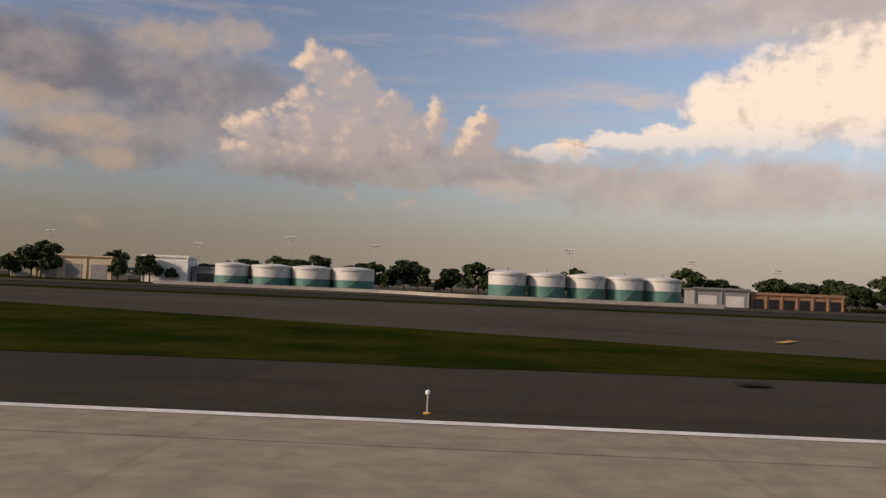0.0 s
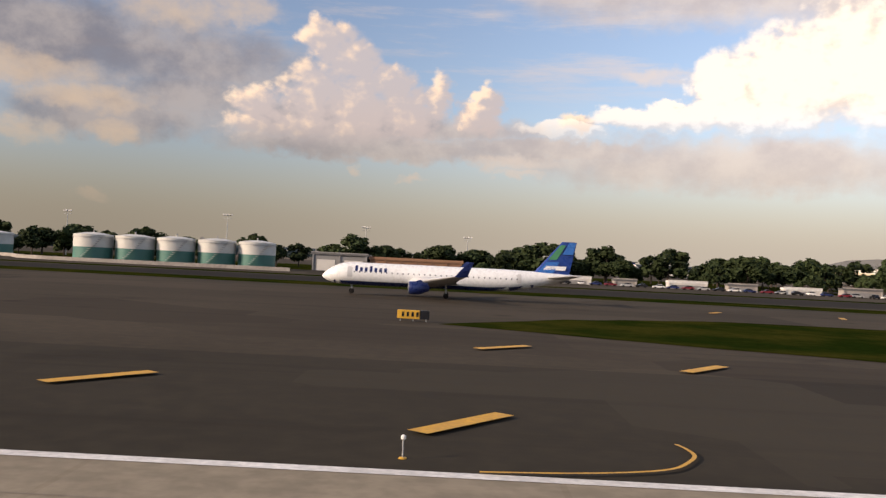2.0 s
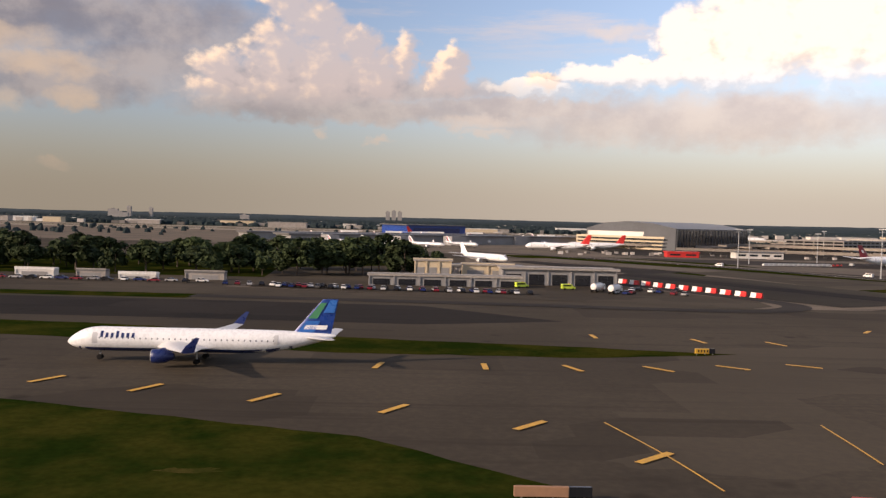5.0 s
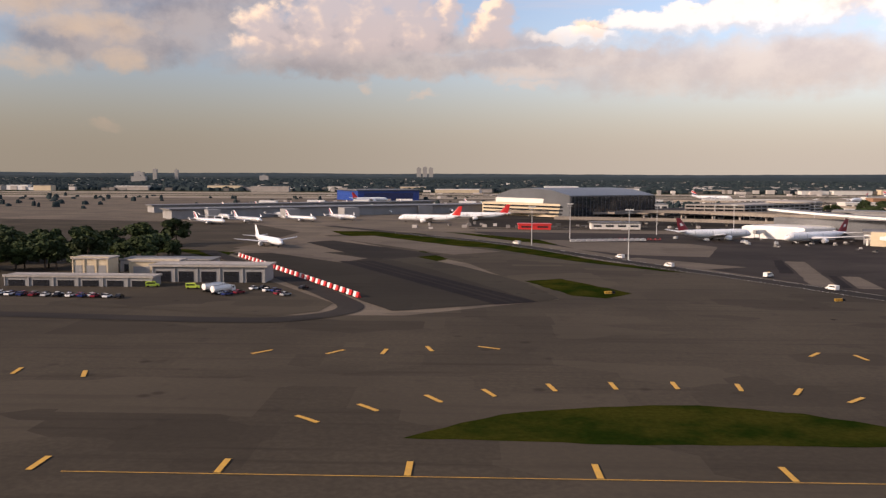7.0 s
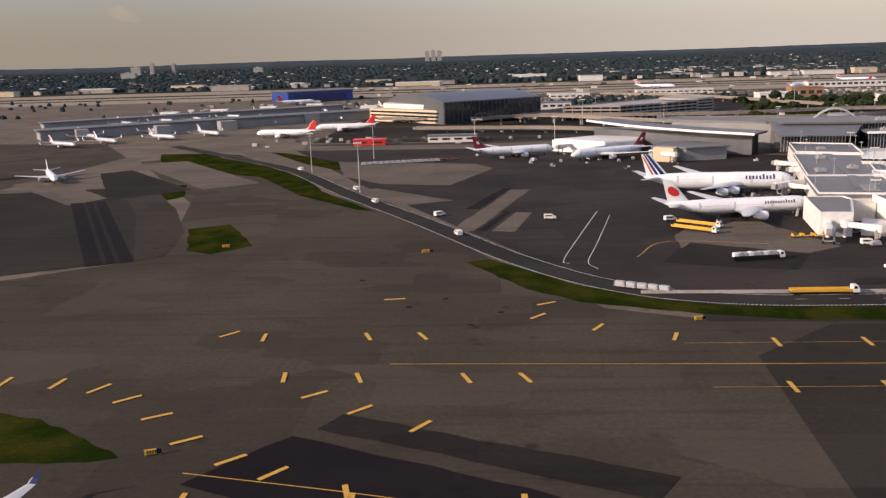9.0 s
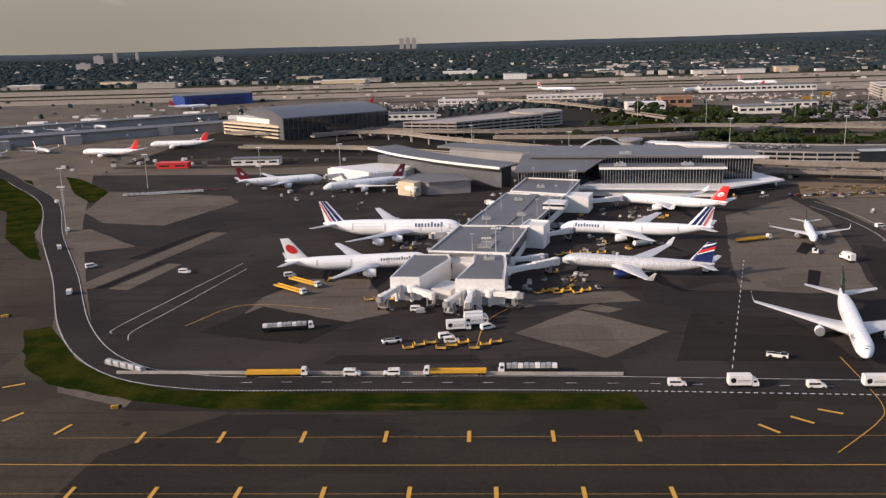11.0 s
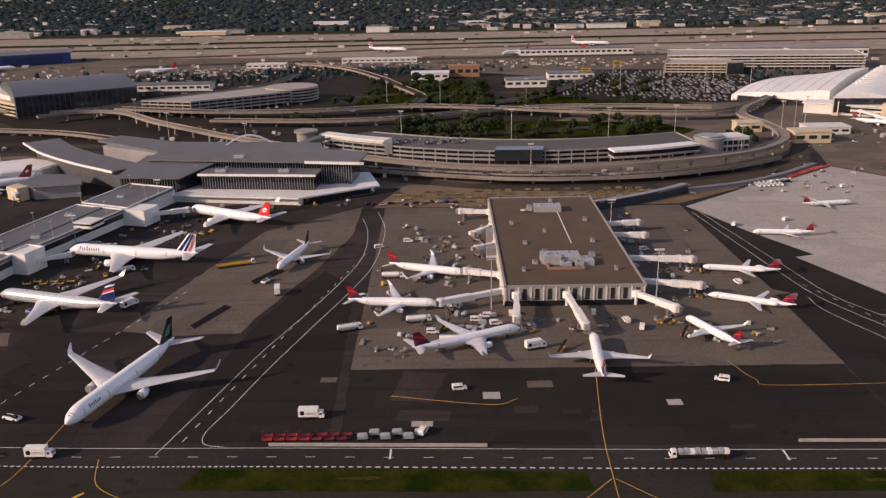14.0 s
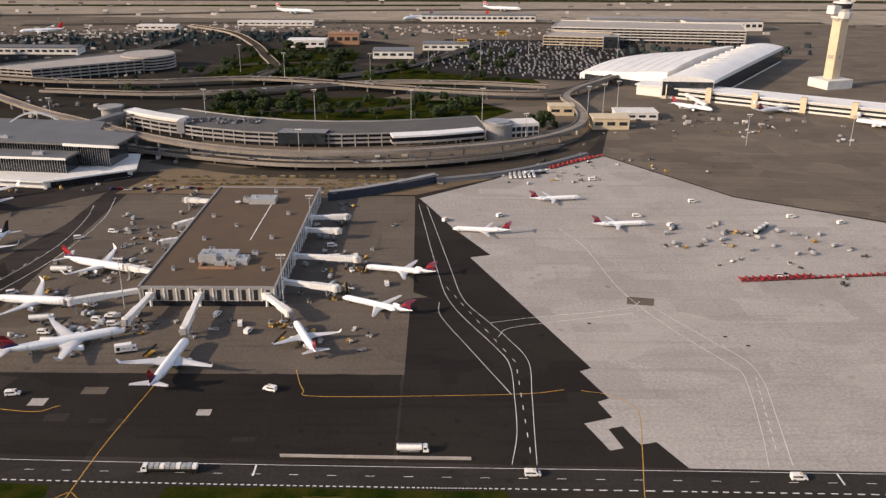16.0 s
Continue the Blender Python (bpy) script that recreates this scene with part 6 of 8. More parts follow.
viaduct("guideway", [(700, 845), (735, 872), (780, 862), (830, 805), (873, 764), (925, 716), (969, 683), (1032, 636), (1090, 602), (1151, 583), (1205, 585), (1251, 594), (1300, 610), (1340, 632), (1372, 668), (1384, 708), (1384, 750), (1380, 790), (1396, 832), (1430, 880), (1466, 930)], 9, 8.0,
        "pale concrete elevated guideway on round columns", lanes_=False)
viaduct("elevated_road", [(640, 800), (760, 770), (860, 706), (950, 650), (1030, 612), (1090, 588), (1151, 570), (1205, 568), (1255, 575), (1310, 596), (1350, 622)], 10, 4.5, "lower elevated terminal road on columns")
viaduct("elevated_road", [(760, 900), (860, 868), (966, 862), (1060, 884), (1140, 868), (1209, 842), (1290, 818), (1358, 812), (1400, 840), (1440, 900)], 13, 7.0, "broad elevated highway with parapets")
viaduct("elevated_road", [(880, 820), (980, 806), (1057, 815), (1130, 846), (1209, 872), (1300, 868), (1370, 850)], 11, 6.0, "elevated highway ramp on columns")
viaduct("elevated_road", [(1060, 880), (1080, 950), (1050, 1050), (1014, 1152), (960, 1260), (880, 1340)], 12, 6.0, "elevated highway curving away north")
viaduct("elevated_road", [(1080, 890), (1180, 940), (1260, 1050), (1320, 1200)], 11, 3.0, "low access road ramp")
viaduct("elevated_road", [(590, 930), (680, 900), (760, 930), (820, 990), (880, 1090), (900, 1200)], 10, 5.0, "elevated approach to the north hall")
viaduct("elevated_road", [(760, 868), (740, 900), (770, 960), (850, 1040), (940, 1080)], 9, 6.0, "curving pale ramp before the car park")
roads = bmesh.new()
for pts in ([(560, 700), (700, 690), (800, 700), (900, 670), (1000, 620)], [(600, 740), (720, 740), (830, 720)], [(1060, 590), (1151, 556), (1240, 554), (1300, 572), (1360, 610), (1390, 680), (1420, 760)],
            [(900, 950), (1000, 1000), (1120, 1030), (1240, 1000)], [(700, 800), (640, 860), (560, 880)], [(1100, 760), (1180, 760), (1240, 780)]):
    band(pts, 14, 0.14, bm=roads)
structure("terminal_roads", roads, ASPHALT, "grey terminal roads at ground level", "road")
structure("taxi_yard", flat([(1060, 511), (1250, 511), (1300, 548), (1290, 566), (1205, 558), (1151, 558), (1080, 575)], 0.13), YARD, "brown dirt-strewn yard behind the brown terminal", "yard")
structure("precinct", flat([(560, 720), (760, 690), (1000, 600), (1060, 590), (1100, 700), (1230, 840), (1220, 1180), (1000, 1330), (640, 1260), (560, 960)], 0.06), WORN, "dark asphalt ground of the roads between the terminals", "ground")
# dark blue hoarding of a demolished building's edge
SLATE = surface("slate_blue_wall", (0.022, 0.028, 0.045), (0.016, 0.020, 0.030), rough=0.6, coarse=0.15, grain=1.0)
hoard = thing("site_hoarding", 0, 0, 0, 0, "long dark slate-blue hoarding with a grey covered walkway", "hoarding")
part("panel", beam([(1196, 498), (1215, 506), (1238, 520), (1262, 538)], 1.0, 0.1, 5.5, steps=4), SLATE, hoard)
part("roof", beam([(1197, 501), (1215, 509), (1238, 523), (1262, 541)], 6, 4.6, 5.2, steps=4), GREYWALL, hoard)
part("cap", beam([(1262, 538), (1300, 552), (1335, 574), (1372, 606)], 4, 2.0, 2.8, steps=5), GREYROOF, hoard, "grey covered walkway")
part("base", beam([(1262, 538), (1300, 552), (1335, 574), (1372, 606)], 3, 0.1, 2.0, steps=5), GREYWALL, hoard)

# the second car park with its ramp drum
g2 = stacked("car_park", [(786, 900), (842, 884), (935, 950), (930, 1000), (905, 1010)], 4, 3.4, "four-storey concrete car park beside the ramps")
drum_ = thing("car_park_ramp", 0, 0, 0, 0, "round stacked concrete parking ramp", "car park")
for i in range(5):
    part("ramp_ring", turned([(i * 3.2 + 1.6, 30), (i * 3.2 + 3.2, 30), (i * 3.2 + 3.2, 29), (i * 3.2 + 1.6, 29)], 32, "z", 930, 985), CONCRETE, drum_)
# black cylinder in place of the shade behind the ramp rings
part("shade_core", turned([(0.1, 28), (16, 28)], 32, "z", 930, 985), BLACK, drum_)
part("top", turned([(16, 29), (16.4, 29)], 32, "z", 930, 985), CONCRETE, drum_)
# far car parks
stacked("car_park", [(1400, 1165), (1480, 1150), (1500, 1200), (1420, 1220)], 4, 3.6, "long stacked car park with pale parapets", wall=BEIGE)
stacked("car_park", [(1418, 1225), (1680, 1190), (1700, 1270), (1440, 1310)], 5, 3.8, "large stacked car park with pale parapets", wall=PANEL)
gl = thing("glass_block", 0, 0, 0, 0, "green-glazed stair block of the car parks", "building")
part("wall", boxes((1478, 1500, 1148, 1162, 0.1, 17)), GREYWALL, gl)
pane = part("window", boxes((1478.5, 1499.5, 1147.6, 1148.1, 1, 16)), GLASS, gl)


# ---- north hall, its pier, the blue hangar ----
NORTH = 1.075  # the north hall and its piers are drawn a little small and near; this sets them at their distance
def north_terminal():
    t = thing("north_terminal", 0, 0, 0, 0, "large northern terminal with a pale west block and dark hall", "terminal")
    t.matrix_basis = at(735 * (1 - NORTH), 0) @ Matrix.Scale(NORTH, 4)
    part("west_block", prism([(586, 896), (664, 828), (676, 846), (640, 930), (600, 935)], 0.1, 13), BEIGE, t, "sunlit pale west block")
    for z in (2.5, 6.0, 9.5):
        part("window", prism([(587, 894.5), (663, 826.8), (664, 828), (588, 895.6)], z, z + 1.5), GLASS, t, "dark window band")
    part("west_roof", prism([(600, 900), (650, 850), (672, 850), (640, 930), (604, 930)], 13, 17.5), PANEL, t)
    hall = []
    for k in [i / 10 for i in range(11)]:
        x, y = 668 + 95 * k, 818 + 66 * k
        hall.append([(x, y, 0.1), (x, y, 21.5), (x - 16, y + 28, 26.5), (x - 34, y + 56, 28), (x - 52, y + 84, 26), (x - 66, y + 106, 20), (x - 66, y + 106, 0.1)])
    bm = loft(hall)
    bmesh.ops.recalc_face_normals(bm, faces=bm.faces[:])
    smooth(part("hall", bm, DARKROOF, t, "dark hall under a swelling dark metal roof"), 30)
    part("hall_glass", prism([(669, 816.8), (763, 882), (762.6, 882.6), (668.5, 817.5)], 1.5, 20.5), GLASS, t, "tall dark glass wall")
    for i in range(24):
        k = i / 23
        rib = part("mullion", boxes((-0.15, 0.15, -0.3, 0.2, 0.5, 21)), DARKROOF, t) if i == 0 else again(rib, t, 669 + 94 * k, 816.6 + 65.4 * k, 0, 35)
        if i == 0:
            rib.matrix_basis = at(669, 816.6, 0, 35)
    part("pier_wall", beam([(300, 760), (440, 855), (600, 955)], 30, 0.1, 8.0, steps=3), GREYWALL, t, "long low pier")
    part("pier_roof", beam([(298, 759), (440, 855), (602, 956)], 33, 8.0, 9.4, steps=3), GREYROOF, t)
    part("pier_wall", beam([(240, 880), (350, 960), (520, 1080)], 24, 0.1, 7.0, steps=3), GREYWALL, t)
    part("pier_roof", beam([(238, 879), (350, 960), (522, 1081)], 27, 7.0, 8.2, steps=3), GREYROOF, t)
    for x, y, w in ((404, 778, 12), (452, 818, 14), (520, 884, 14), (340, 752, 10)):
        part("gate_block", prism([(x, y), (x + w, y + w * 0.4), (x + w - 8, y + w * 0.4 + 12), (x - 8, y + 12)], 0.1, 8.6), GREYWALL, t)
    for x, y in ((330, 975), (380, 1005), (430, 1040), (480, 1075), (560, 1000)):
        part("gate_block", boxes((x, x + 20, y, y + 10, 0.1, 10)), OFFWHITE, t)


north_terminal()
hangar = thing("blue_hangar", 0, 0, 0, 0, "broad blue hangar with a pale roof edge", "hangar")
part("wall", prism([(376, 1408), (474, 1466), (440, 1540), (330, 1480)], 0.1, 17), BLUE, hangar)
part("roof", prism([(374, 1404), (478, 1465), (442, 1544), (326, 1482)], 17, 18.4), GREYROOF, hangar)
part("door", prism([(386, 1412.5), (464, 1458.7), (463.6, 1459.3), (385.6, 1413.1)], 1, 13), NAVY, hangar, "dark blue hangar doors")
for x, y, w, d, h, m, words in ((1180, 1060, 50, 30, 9, GREYROOF, "low grey building with a curved roof among the trees"), (1110, 1180, 42, 22, 14, BRICK, "brick building with a tower"), (1240, 1130, 60, 26, 8, GREYROOF, "low grey flat-roofed airport building"),
                                (1060, 1150, 50, 26, 9, PALEROOF, "pale roofed building beside the highway"), (1230, 1460, 190, 22, 10, GREYROOF, "long grey far terminal pier"), (700, 1080, 110, 24, 8, GREYROOF, "long low grey building"),
                                (940, 1390, 120, 16, 6, PANEL, "long pale far shed"), (800, 1330, 60, 20, 6, PANEL, "pale low shed far off"), (1390, 690, 30, 18, 9, BEIGE, "small beige building by the guideway bend"),
                                (1416, 726, 36, 20, 6, PANEL, "low pale building before the far terminal"), (1360, 742, 22, 14, 8, BEIGE, "small beige flat-roofed building"), (600, 690, 26, 10, 4, RED, "low shed with a red roof"),
                                (660, 700, 40, 12, 5, GREYROOF, "low grey shed with a flat roof"), (1640, 1350, 120, 30, 14, GREYROOF, "grey glazed terminal far off"), (1500, 1400, 180, 26, 12, GREYWALL, "long dark terminal far off")):
    b = thing("airport_building", x, y, 0, 0, words, "building")
    part("wall", boxes((0, w, 0, d, 0.1, h)), PANEL if m in (GREYROOF, PALEROOF) else m, b)
    part("roof", boxes((-0.6, w + 0.6, -0.6, d + 0.6, h, h + 0.9)), m, b)
    n = max(2, int(w / 9))
    pane = part("window", boxes((0, w / n * 0.66, -0.15, 0.1, h * 0.4, h * 0.72)), GLASS, b)
    pane.matrix_basis = at(w / n * 0.17, 0)
    for i in range(1, n):
        again(pane, b, w / n * (i + 0.17), 0)
# white winged roof far off
wings = thing("winged_terminal", 1620, 1330, 0, 0, "white shell-roofed terminal with spread wings", "terminal")
for s in (-1, 1):
    rings = [[(s * 2, -14, 4), (s * 2, 14, 4), (s * 2, 14, 6), (s * 2, -14, 6)], [(s * 24, -12, 10), (s * 24, 18, 9), (s * 24, 18, 10.5), (s * 24, -12, 11.5)], [(s * 50, -4, 15), (s * 50, 10, 13), (s * 50, 10, 14), (s * 50, -4, 16)]]
    bm = loft(rings)
    bmesh.ops.recalc_face_normals(bm, faces=bm.faces[:])
    part("roof_wing", bm, PALEROOF, wings)
part("wall", boxes((-20, 20, -10, 12, 0.1, 5), (-40, -34, -4, 8, 0.1, 10), (34, 40, -4, 8, 0.1, 10)), PANEL, wings)


# ---- far terminal with its bowed white roof, and the control tower ----
FAR = 1.07  # likewise for the far terminal


def white_terminal():
    t = thing("white_terminal", 0, 0, 0, 0, "large terminal with a bowed white metal roof", "terminal")
    t.matrix_basis = at(1190 * (1 - FAR), 0) @ Matrix.Scale(FAR, 4)
    near, far_ = Vector((1458, 768)), Vector((1560, 995))
    across = Vector((44, -4))
    rings = []
    for k in [i / 12 for i in range(13)]:
        p = near.lerp(Vector((1600, 985)), k)
        swell = 1 + 0.25 * math.sin(math.pi * k)
        ring = [(p.x, p.y, 0.1)]
        for j in range(9):
            a = j / 8
            q = p + across * a * 1.05
            ring.append((q.x, q.y, 15 + 5.5 * swell * math.sin(math.pi * (0.12 + 0.76 * a))))
        q = p + across * 1.05
        ring.append((q.x, q.y, 0.1))
        rings.append(ring)
    bm = loft(rings)
    bmesh.ops.recalc_face_normals(bm, faces=bm.faces[:])
    hall = smooth(part("hall", bm, PALEROOF, t, "bowed white roof over the hall"), 30)
    part("end_glass", prism([(1459, 766.5), (1503, 762.5), (1503, 763.5), (1459, 767.6)], 3, 15.5), GLASS, t, "glazed gable end")
    side = near + across * 1.06
    part("side_glass", prism([(side.x, side.y), (side.x + 142, side.y + 217), (side.x + 141.6, side.y + 217.4), (side.x - 0.4, side.y + 0.4)], 2, 14), GLASS, t, "long shaded glass side")
    rings = []
    for i in range(17):
        u = i / 16
        front, back = Vector((1400, 868)).lerp(Vector((1474, 812)), u), Vector((1474, 964)).lerp(Vector((1592, 986)), u)
        base_z = 5.0 + 9.5 * u ** 0.7
        ring = [(front.x, front.y, 0.1)]
        for j in range(11):
            p = front.lerp(back, j / 10)
            ring.append((p.x, p.y, base_z + 5.5 * math.sin(math.pi * (0.06 + 0.82 * j / 10)) + 0.8 * math.sin(u * 9.0)))
        ring.append((back.x, back.y, 0.1))
        rings.append(ring)
    bm = loft(rings)
    bmesh.ops.recalc_face_normals(bm, faces=bm.faces[:])
    front_roof = smooth(part("front_roof", bm, PALEROOF, t, "broad pale bowed roof sweeping down to the forecourt"), 35)
    for i in range(1, 8):
        u = i / 8
        front, back = Vector((1400, 868)).lerp(Vector((1474, 812)), u), Vector((1474, 964)).lerp(Vector((1592, 986)), u)
        base_z = 5.0 + 9.5 * u ** 0.7 + 0.8 * math.sin(u * 9.0)
        seam = [[(p.x + dx, p.y, base_z + 5.5 * math.sin(math.pi * (0.06 + 0.82 * k / 10)) + 0.12) for dx in (-0.25, 0.25)] for k, p in [(k, front.lerp(back, k / 10)) for k in range(11)]]
        part("seam", loft(seam, close=False, caps=False), GREYROOF, front_roof, "grey standing seam")
    part("forecourt_glass", prism([(1404, 862), (1460, 812), (1460.6, 812.6), (1404.6, 862.6)], 1, 6), GLASS, t, "shaded glass front")
    for i in range(9):
        k = i / 9
        p = near.lerp(Vector((1600, 985)), 0.25 + 0.7 * k) + across * 0.35
        part("skylight", boxes((p.x - 7, p.x + 7, p.y - 2, p.y + 2, 20.5, 22.4)), OFFWHITE, hall, "white roof skylight")
    part("concourse", prism([(1440, 786), (1462, 772), (1640, 664), (1800, 590), (1812, 612), (1650, 690), (1480, 792), (1450, 802)], 0.1, 9.0), PANEL, t, "long pale gate concourse")
    part("concourse_roof", prism([(1438, 786), (1462, 770), (1640, 662), (1800, 588), (1814, 613), (1650, 692), (1480, 794), (1450, 804)], 9.0, 9.8), PALEROOF, t)
    for z in (2.0, 5.8):
        part("window", prism([(1462, 771.4), (1640, 663.4), (1640, 664), (1462, 772)], z, z + 1.7), GLASS, t, "dark window band")
    tower_ = None
    for i in range(8):
        k = i / 7
        p = Vector((1462, 769)).lerp(Vector((1700, 630)), k)
        if tower_ is None:
            tower_ = part("stair_tower", boxes((-2.4, 2.4, -2.4, 2.4, 0.1, 13)), BEIGE, t, "beige stair tower")
            tower_.matrix_basis = at(p.x, p.y, 0, -31)
        else:
            again(tower_, t, p.x, p.y, 0, -31)


white_terminal()
for row in ((1480, 760, 1484, 714), (1530, 728, 1551, 722), (1600, 685, 1594, 672), (1650, 655, 1660, 632)):
    x0, y0, x1, y1 = row
    jet_bridge(1190 + (x0 - 1190) * FAR, y0 * FAR, 1190 + (x1 - 1190) * FAR, y1 * FAR, group="far terminal bridges")
tower = thing("control_tower", 1668, 886, 0, 20, "tall beige control tower with a glazed cab", "control tower")
part("shaft", boxes((-5, 5, -6, 6, 0.1, 74), bevel=0.5), BEIGE, tower)
part("base", boxes((-16, 16, -14, 14, 0.1, 9)), PANEL, tower)
part("rear_shaft", boxes((5, 8, -3, 3, 0.1, 70)), PANEL, tower)
part("balcony", turned([(66, 5), (70, 10), (76, 10.5), (76.5, 9)], 12), PANEL, tower)
part("cab", turned([(79, 7.5), (84, 9.2), (84.2, 8)], 12), GLASS, tower, "glazed control cab")
part("cab_floor", turned([(76.5, 9), (79, 8.2)], 12), CONCRETE, tower)
part("roof", turned([(84.2, 9.8), (85.4, 9.4), (86, 4), (88, 3.5)], 12), PANEL, tower)
part("side_pod", boxes((-15, -6, -5, 5, 74, 82)), PANEL, tower)
for x in (-2, 1, 3):
    part("antenna", turned([(87, 0.15), (97, 0.06)], 6, "z", x, 0), METAL, tower)
part("lower_ring", turned([(30, 6.5), (33, 6.5), (33, 5)], 12), CONCRETE, tower)


# ---- trees ----
def tree(name, height, spread, seed, label, leaves=1250):
    """A tapered trunk with limbs, and a crown of many small leaf sprays."""
    rnd = random.Random(seed)
    t = thing(name, 0, 0, 0, 0, label, "tree", "airfield trees")
    trunk = bmesh.new()
    turned([(0.05, 0.34), (height * 0.25, 0.25), (height * 0.5, 0.17), (height * 0.75, 0.07)], 8, bm=trunk)
    for i in range(7):
        a, z = rnd.random() * 6.28, height * rnd.uniform(0.25, 0.6)
        d = Vector((math.cos(a), math.sin(a), rnd.uniform(0.5, 1.1))).normalized()
        n = spread * rnd.uniform(0.5, 0.85)
        up_ = d.orthogonal().normalized()
        side = d.cross(up_)
        rings = []
        for k, r in ((0, 0.13), (0.5, 0.08), (1, 0.02)):
            c = Vector((0, 0, z)) + d * n * k
            rings.append([tuple(c + (up_ * math.cos(q * 1.2566) + side * math.sin(q * 1.2566)) * r) for q in range(5)])
        loft(rings, bm=trunk)
    part("trunk", trunk, BARK, t)
    crown = bmesh.new()
    lobes = []
    for i in range(11):
        a, r = rnd.random() * 6.28, spread * math.sqrt(rnd.random()) * 0.72
        lobes.append((Vector((r * math.cos(a), r * math.sin(a), height * rnd.uniform(0.34, 0.84))), spread * rnd.uniform(0.32, 0.5)))
    lobes.append((Vector((0, 0, height * 0.86)), spread * 0.36))
    for i in range(leaves):
        c, r = rnd.choice(lobes)
        v = Vector((rnd.gauss(0, 1), rnd.gauss(0, 1), rnd.gauss(0, 0.8))).normalized() * r * rnd.uniform(0.45, 1.05)
        p, s = c + v, rnd.uniform(0.5, 1.05)
        if p.z < 0.6:
            continue
        n = (v + Vector((rnd.gauss(0, 1), rnd.gauss(0, 1), rnd.gauss(0, 1))) * r * 0.5).normalized()
        u = n.orthogonal().normalized()
        w = n.cross(u)
        turn = rnd.random() * 6.28
        u, w = u * math.cos(turn) + w * math.sin(turn), w * math.cos(turn) - u * math.sin(turn)
        ring = [p + u * s, p + w * s * 0.7, p - u * s, p - w * s * 0.7 + n * s * 0.3]
        crown.faces.new([crown.verts.new(q) for q in ring])
    part("crown", crown, LEAF, t, "dark green leafy crown")
    return t


KINDS = [tree("tree", 12.5, 5.4, 3, "broad dark green leafy tree"), tree("tree", 15.0, 5.6, 8, "tall dark green leafy tree"), tree("tree", 10.0, 4.8, 21, "low rounded dark green tree")]
spots = []
for x in range(-230, 400, 8):
    if x < 165:
        spots.append((x + random.uniform(-4, 4), random.uniform(375, 415)))
    else:
        spots.append((x + random.uniform(-4, 4), random.uniform(358, 384)))
        spots.append((x + random.uniform(-4, 4), random.uniform(392, 425)))
for x in range(395, 418, 8):
    spots.append((x + random.uniform(-3, 3), random.uniform(398, 440)))
for i in range(26):
    spots.append((random.uniform(300, 400), random.uniform(366, 520)))
for i in range(62):
    spots.append((random.uniform(1062, 1300), random.uniform(722, 800)))
for i in range(64):
    spots.append((random.uniform(1010, 1150), random.uniform(910, 1120)))
for i in range(44):
    spots.append((random.uniform(1130, 1360), random.uniform(880, 1080)))
for x, y in ((1346, 690), (1352, 700), (1341, 704), (1358, 690), (1350, 712), (960, 830), (975, 836), (940, 905), (985, 930), (1000, 940)):
    spots.append((x, y))
spots = [(x, y) for x, y in spots if not (1380 < x and y < 690)]
for i, (x, y) in enumerate(spots):
    kind = KINDS[i % 3] if y < 600 else KINDS[2 if i % 4 else 0]
    size = random.uniform(0.62, 1.15) if y < 600 else random.uniform(0.7, 1.15)
    m = at(x, y, 0.05, random.uniform(0, 360)) @ Matrix.Diagonal((size * random.uniform(0.9, 1.3), size * random.uniform(0.9, 1.3), size, 1))
    if i < 3:
        KINDS[i].matrix_basis = m
    else:
        copy_thing(kind, m)
lawn = bmesh.new()
for pts in ([(1055, 745), (1110, 715), (1180, 704), (1250, 712), (1300, 722), (1330, 760), (1300, 800), (1190, 820), (1100, 812), (1060, 790)], [(1005, 900), (1070, 900), (1160, 940), (1160, 1110), (1040, 1140), (1010, 1020)],
            [(1180, 880), (1300, 880), (1370, 900), (1340, 1000), (1260, 1060), (1180, 960)], [(-300, 335), (160, 345), (430, 352), (430, 470), (330, 520), (-300, 470)]):
    flat(pts, 0.12, lawn)
structure("lawn", lawn, GRASS, "rough green ground under the trees", "grass")


# ---- fuel tanks and the low buildings by them ----
def fuel_tank(x, y, r, h, group, white_part=0.45):
    t = thing("fuel_tank", x, y, 0, 0, "round fuel tank, green below and white above", "fuel tank", group)
    low = h * (1 - white_part)
    smooth(part("shell", turned([(0.1, r), (low, r)], 32), TANKGREEN, t, "green lower shell"), 30)
    smooth(part("upper_band", turned([(low, r + 0.05), (h, r + 0.05)], 32), TANKWHITE, t, "white upper band"), 30)
    smooth(part("roof", turned([(h, r + 0.15), (h + 0.25, r + 0.15), (h + 1.0, r * 0.4), (h + 1.1, 0.3)], 32), TANKWHITE, t), 30)
    part("wind_girder", turned([(h - 0.7, r + 0.05), (h - 0.7, r + 0.45), (h - 0.5, r + 0.45), (h - 0.5, r + 0.05)], 32), GALV, t)
    stair = bmesh.new()
    for i in range(14):
        a = -1.9 + i * 0.09
        q = r + 0.5
        box(stair, q * math.cos(a) - 0.45, q * math.cos(a) + 0.45, q * math.sin(a) - 0.3, q * math.sin(a) + 0.3, 0.4 + i * h / 14, 0.6 + i * h / 14)
    part("stair", stair, METAL, t, "winding steel stair")
    part("vent", turned([(h + 1.0, 0.3), (h + 1.9, 0.3), (h + 2.0, 0.5)], 8), METAL, t)


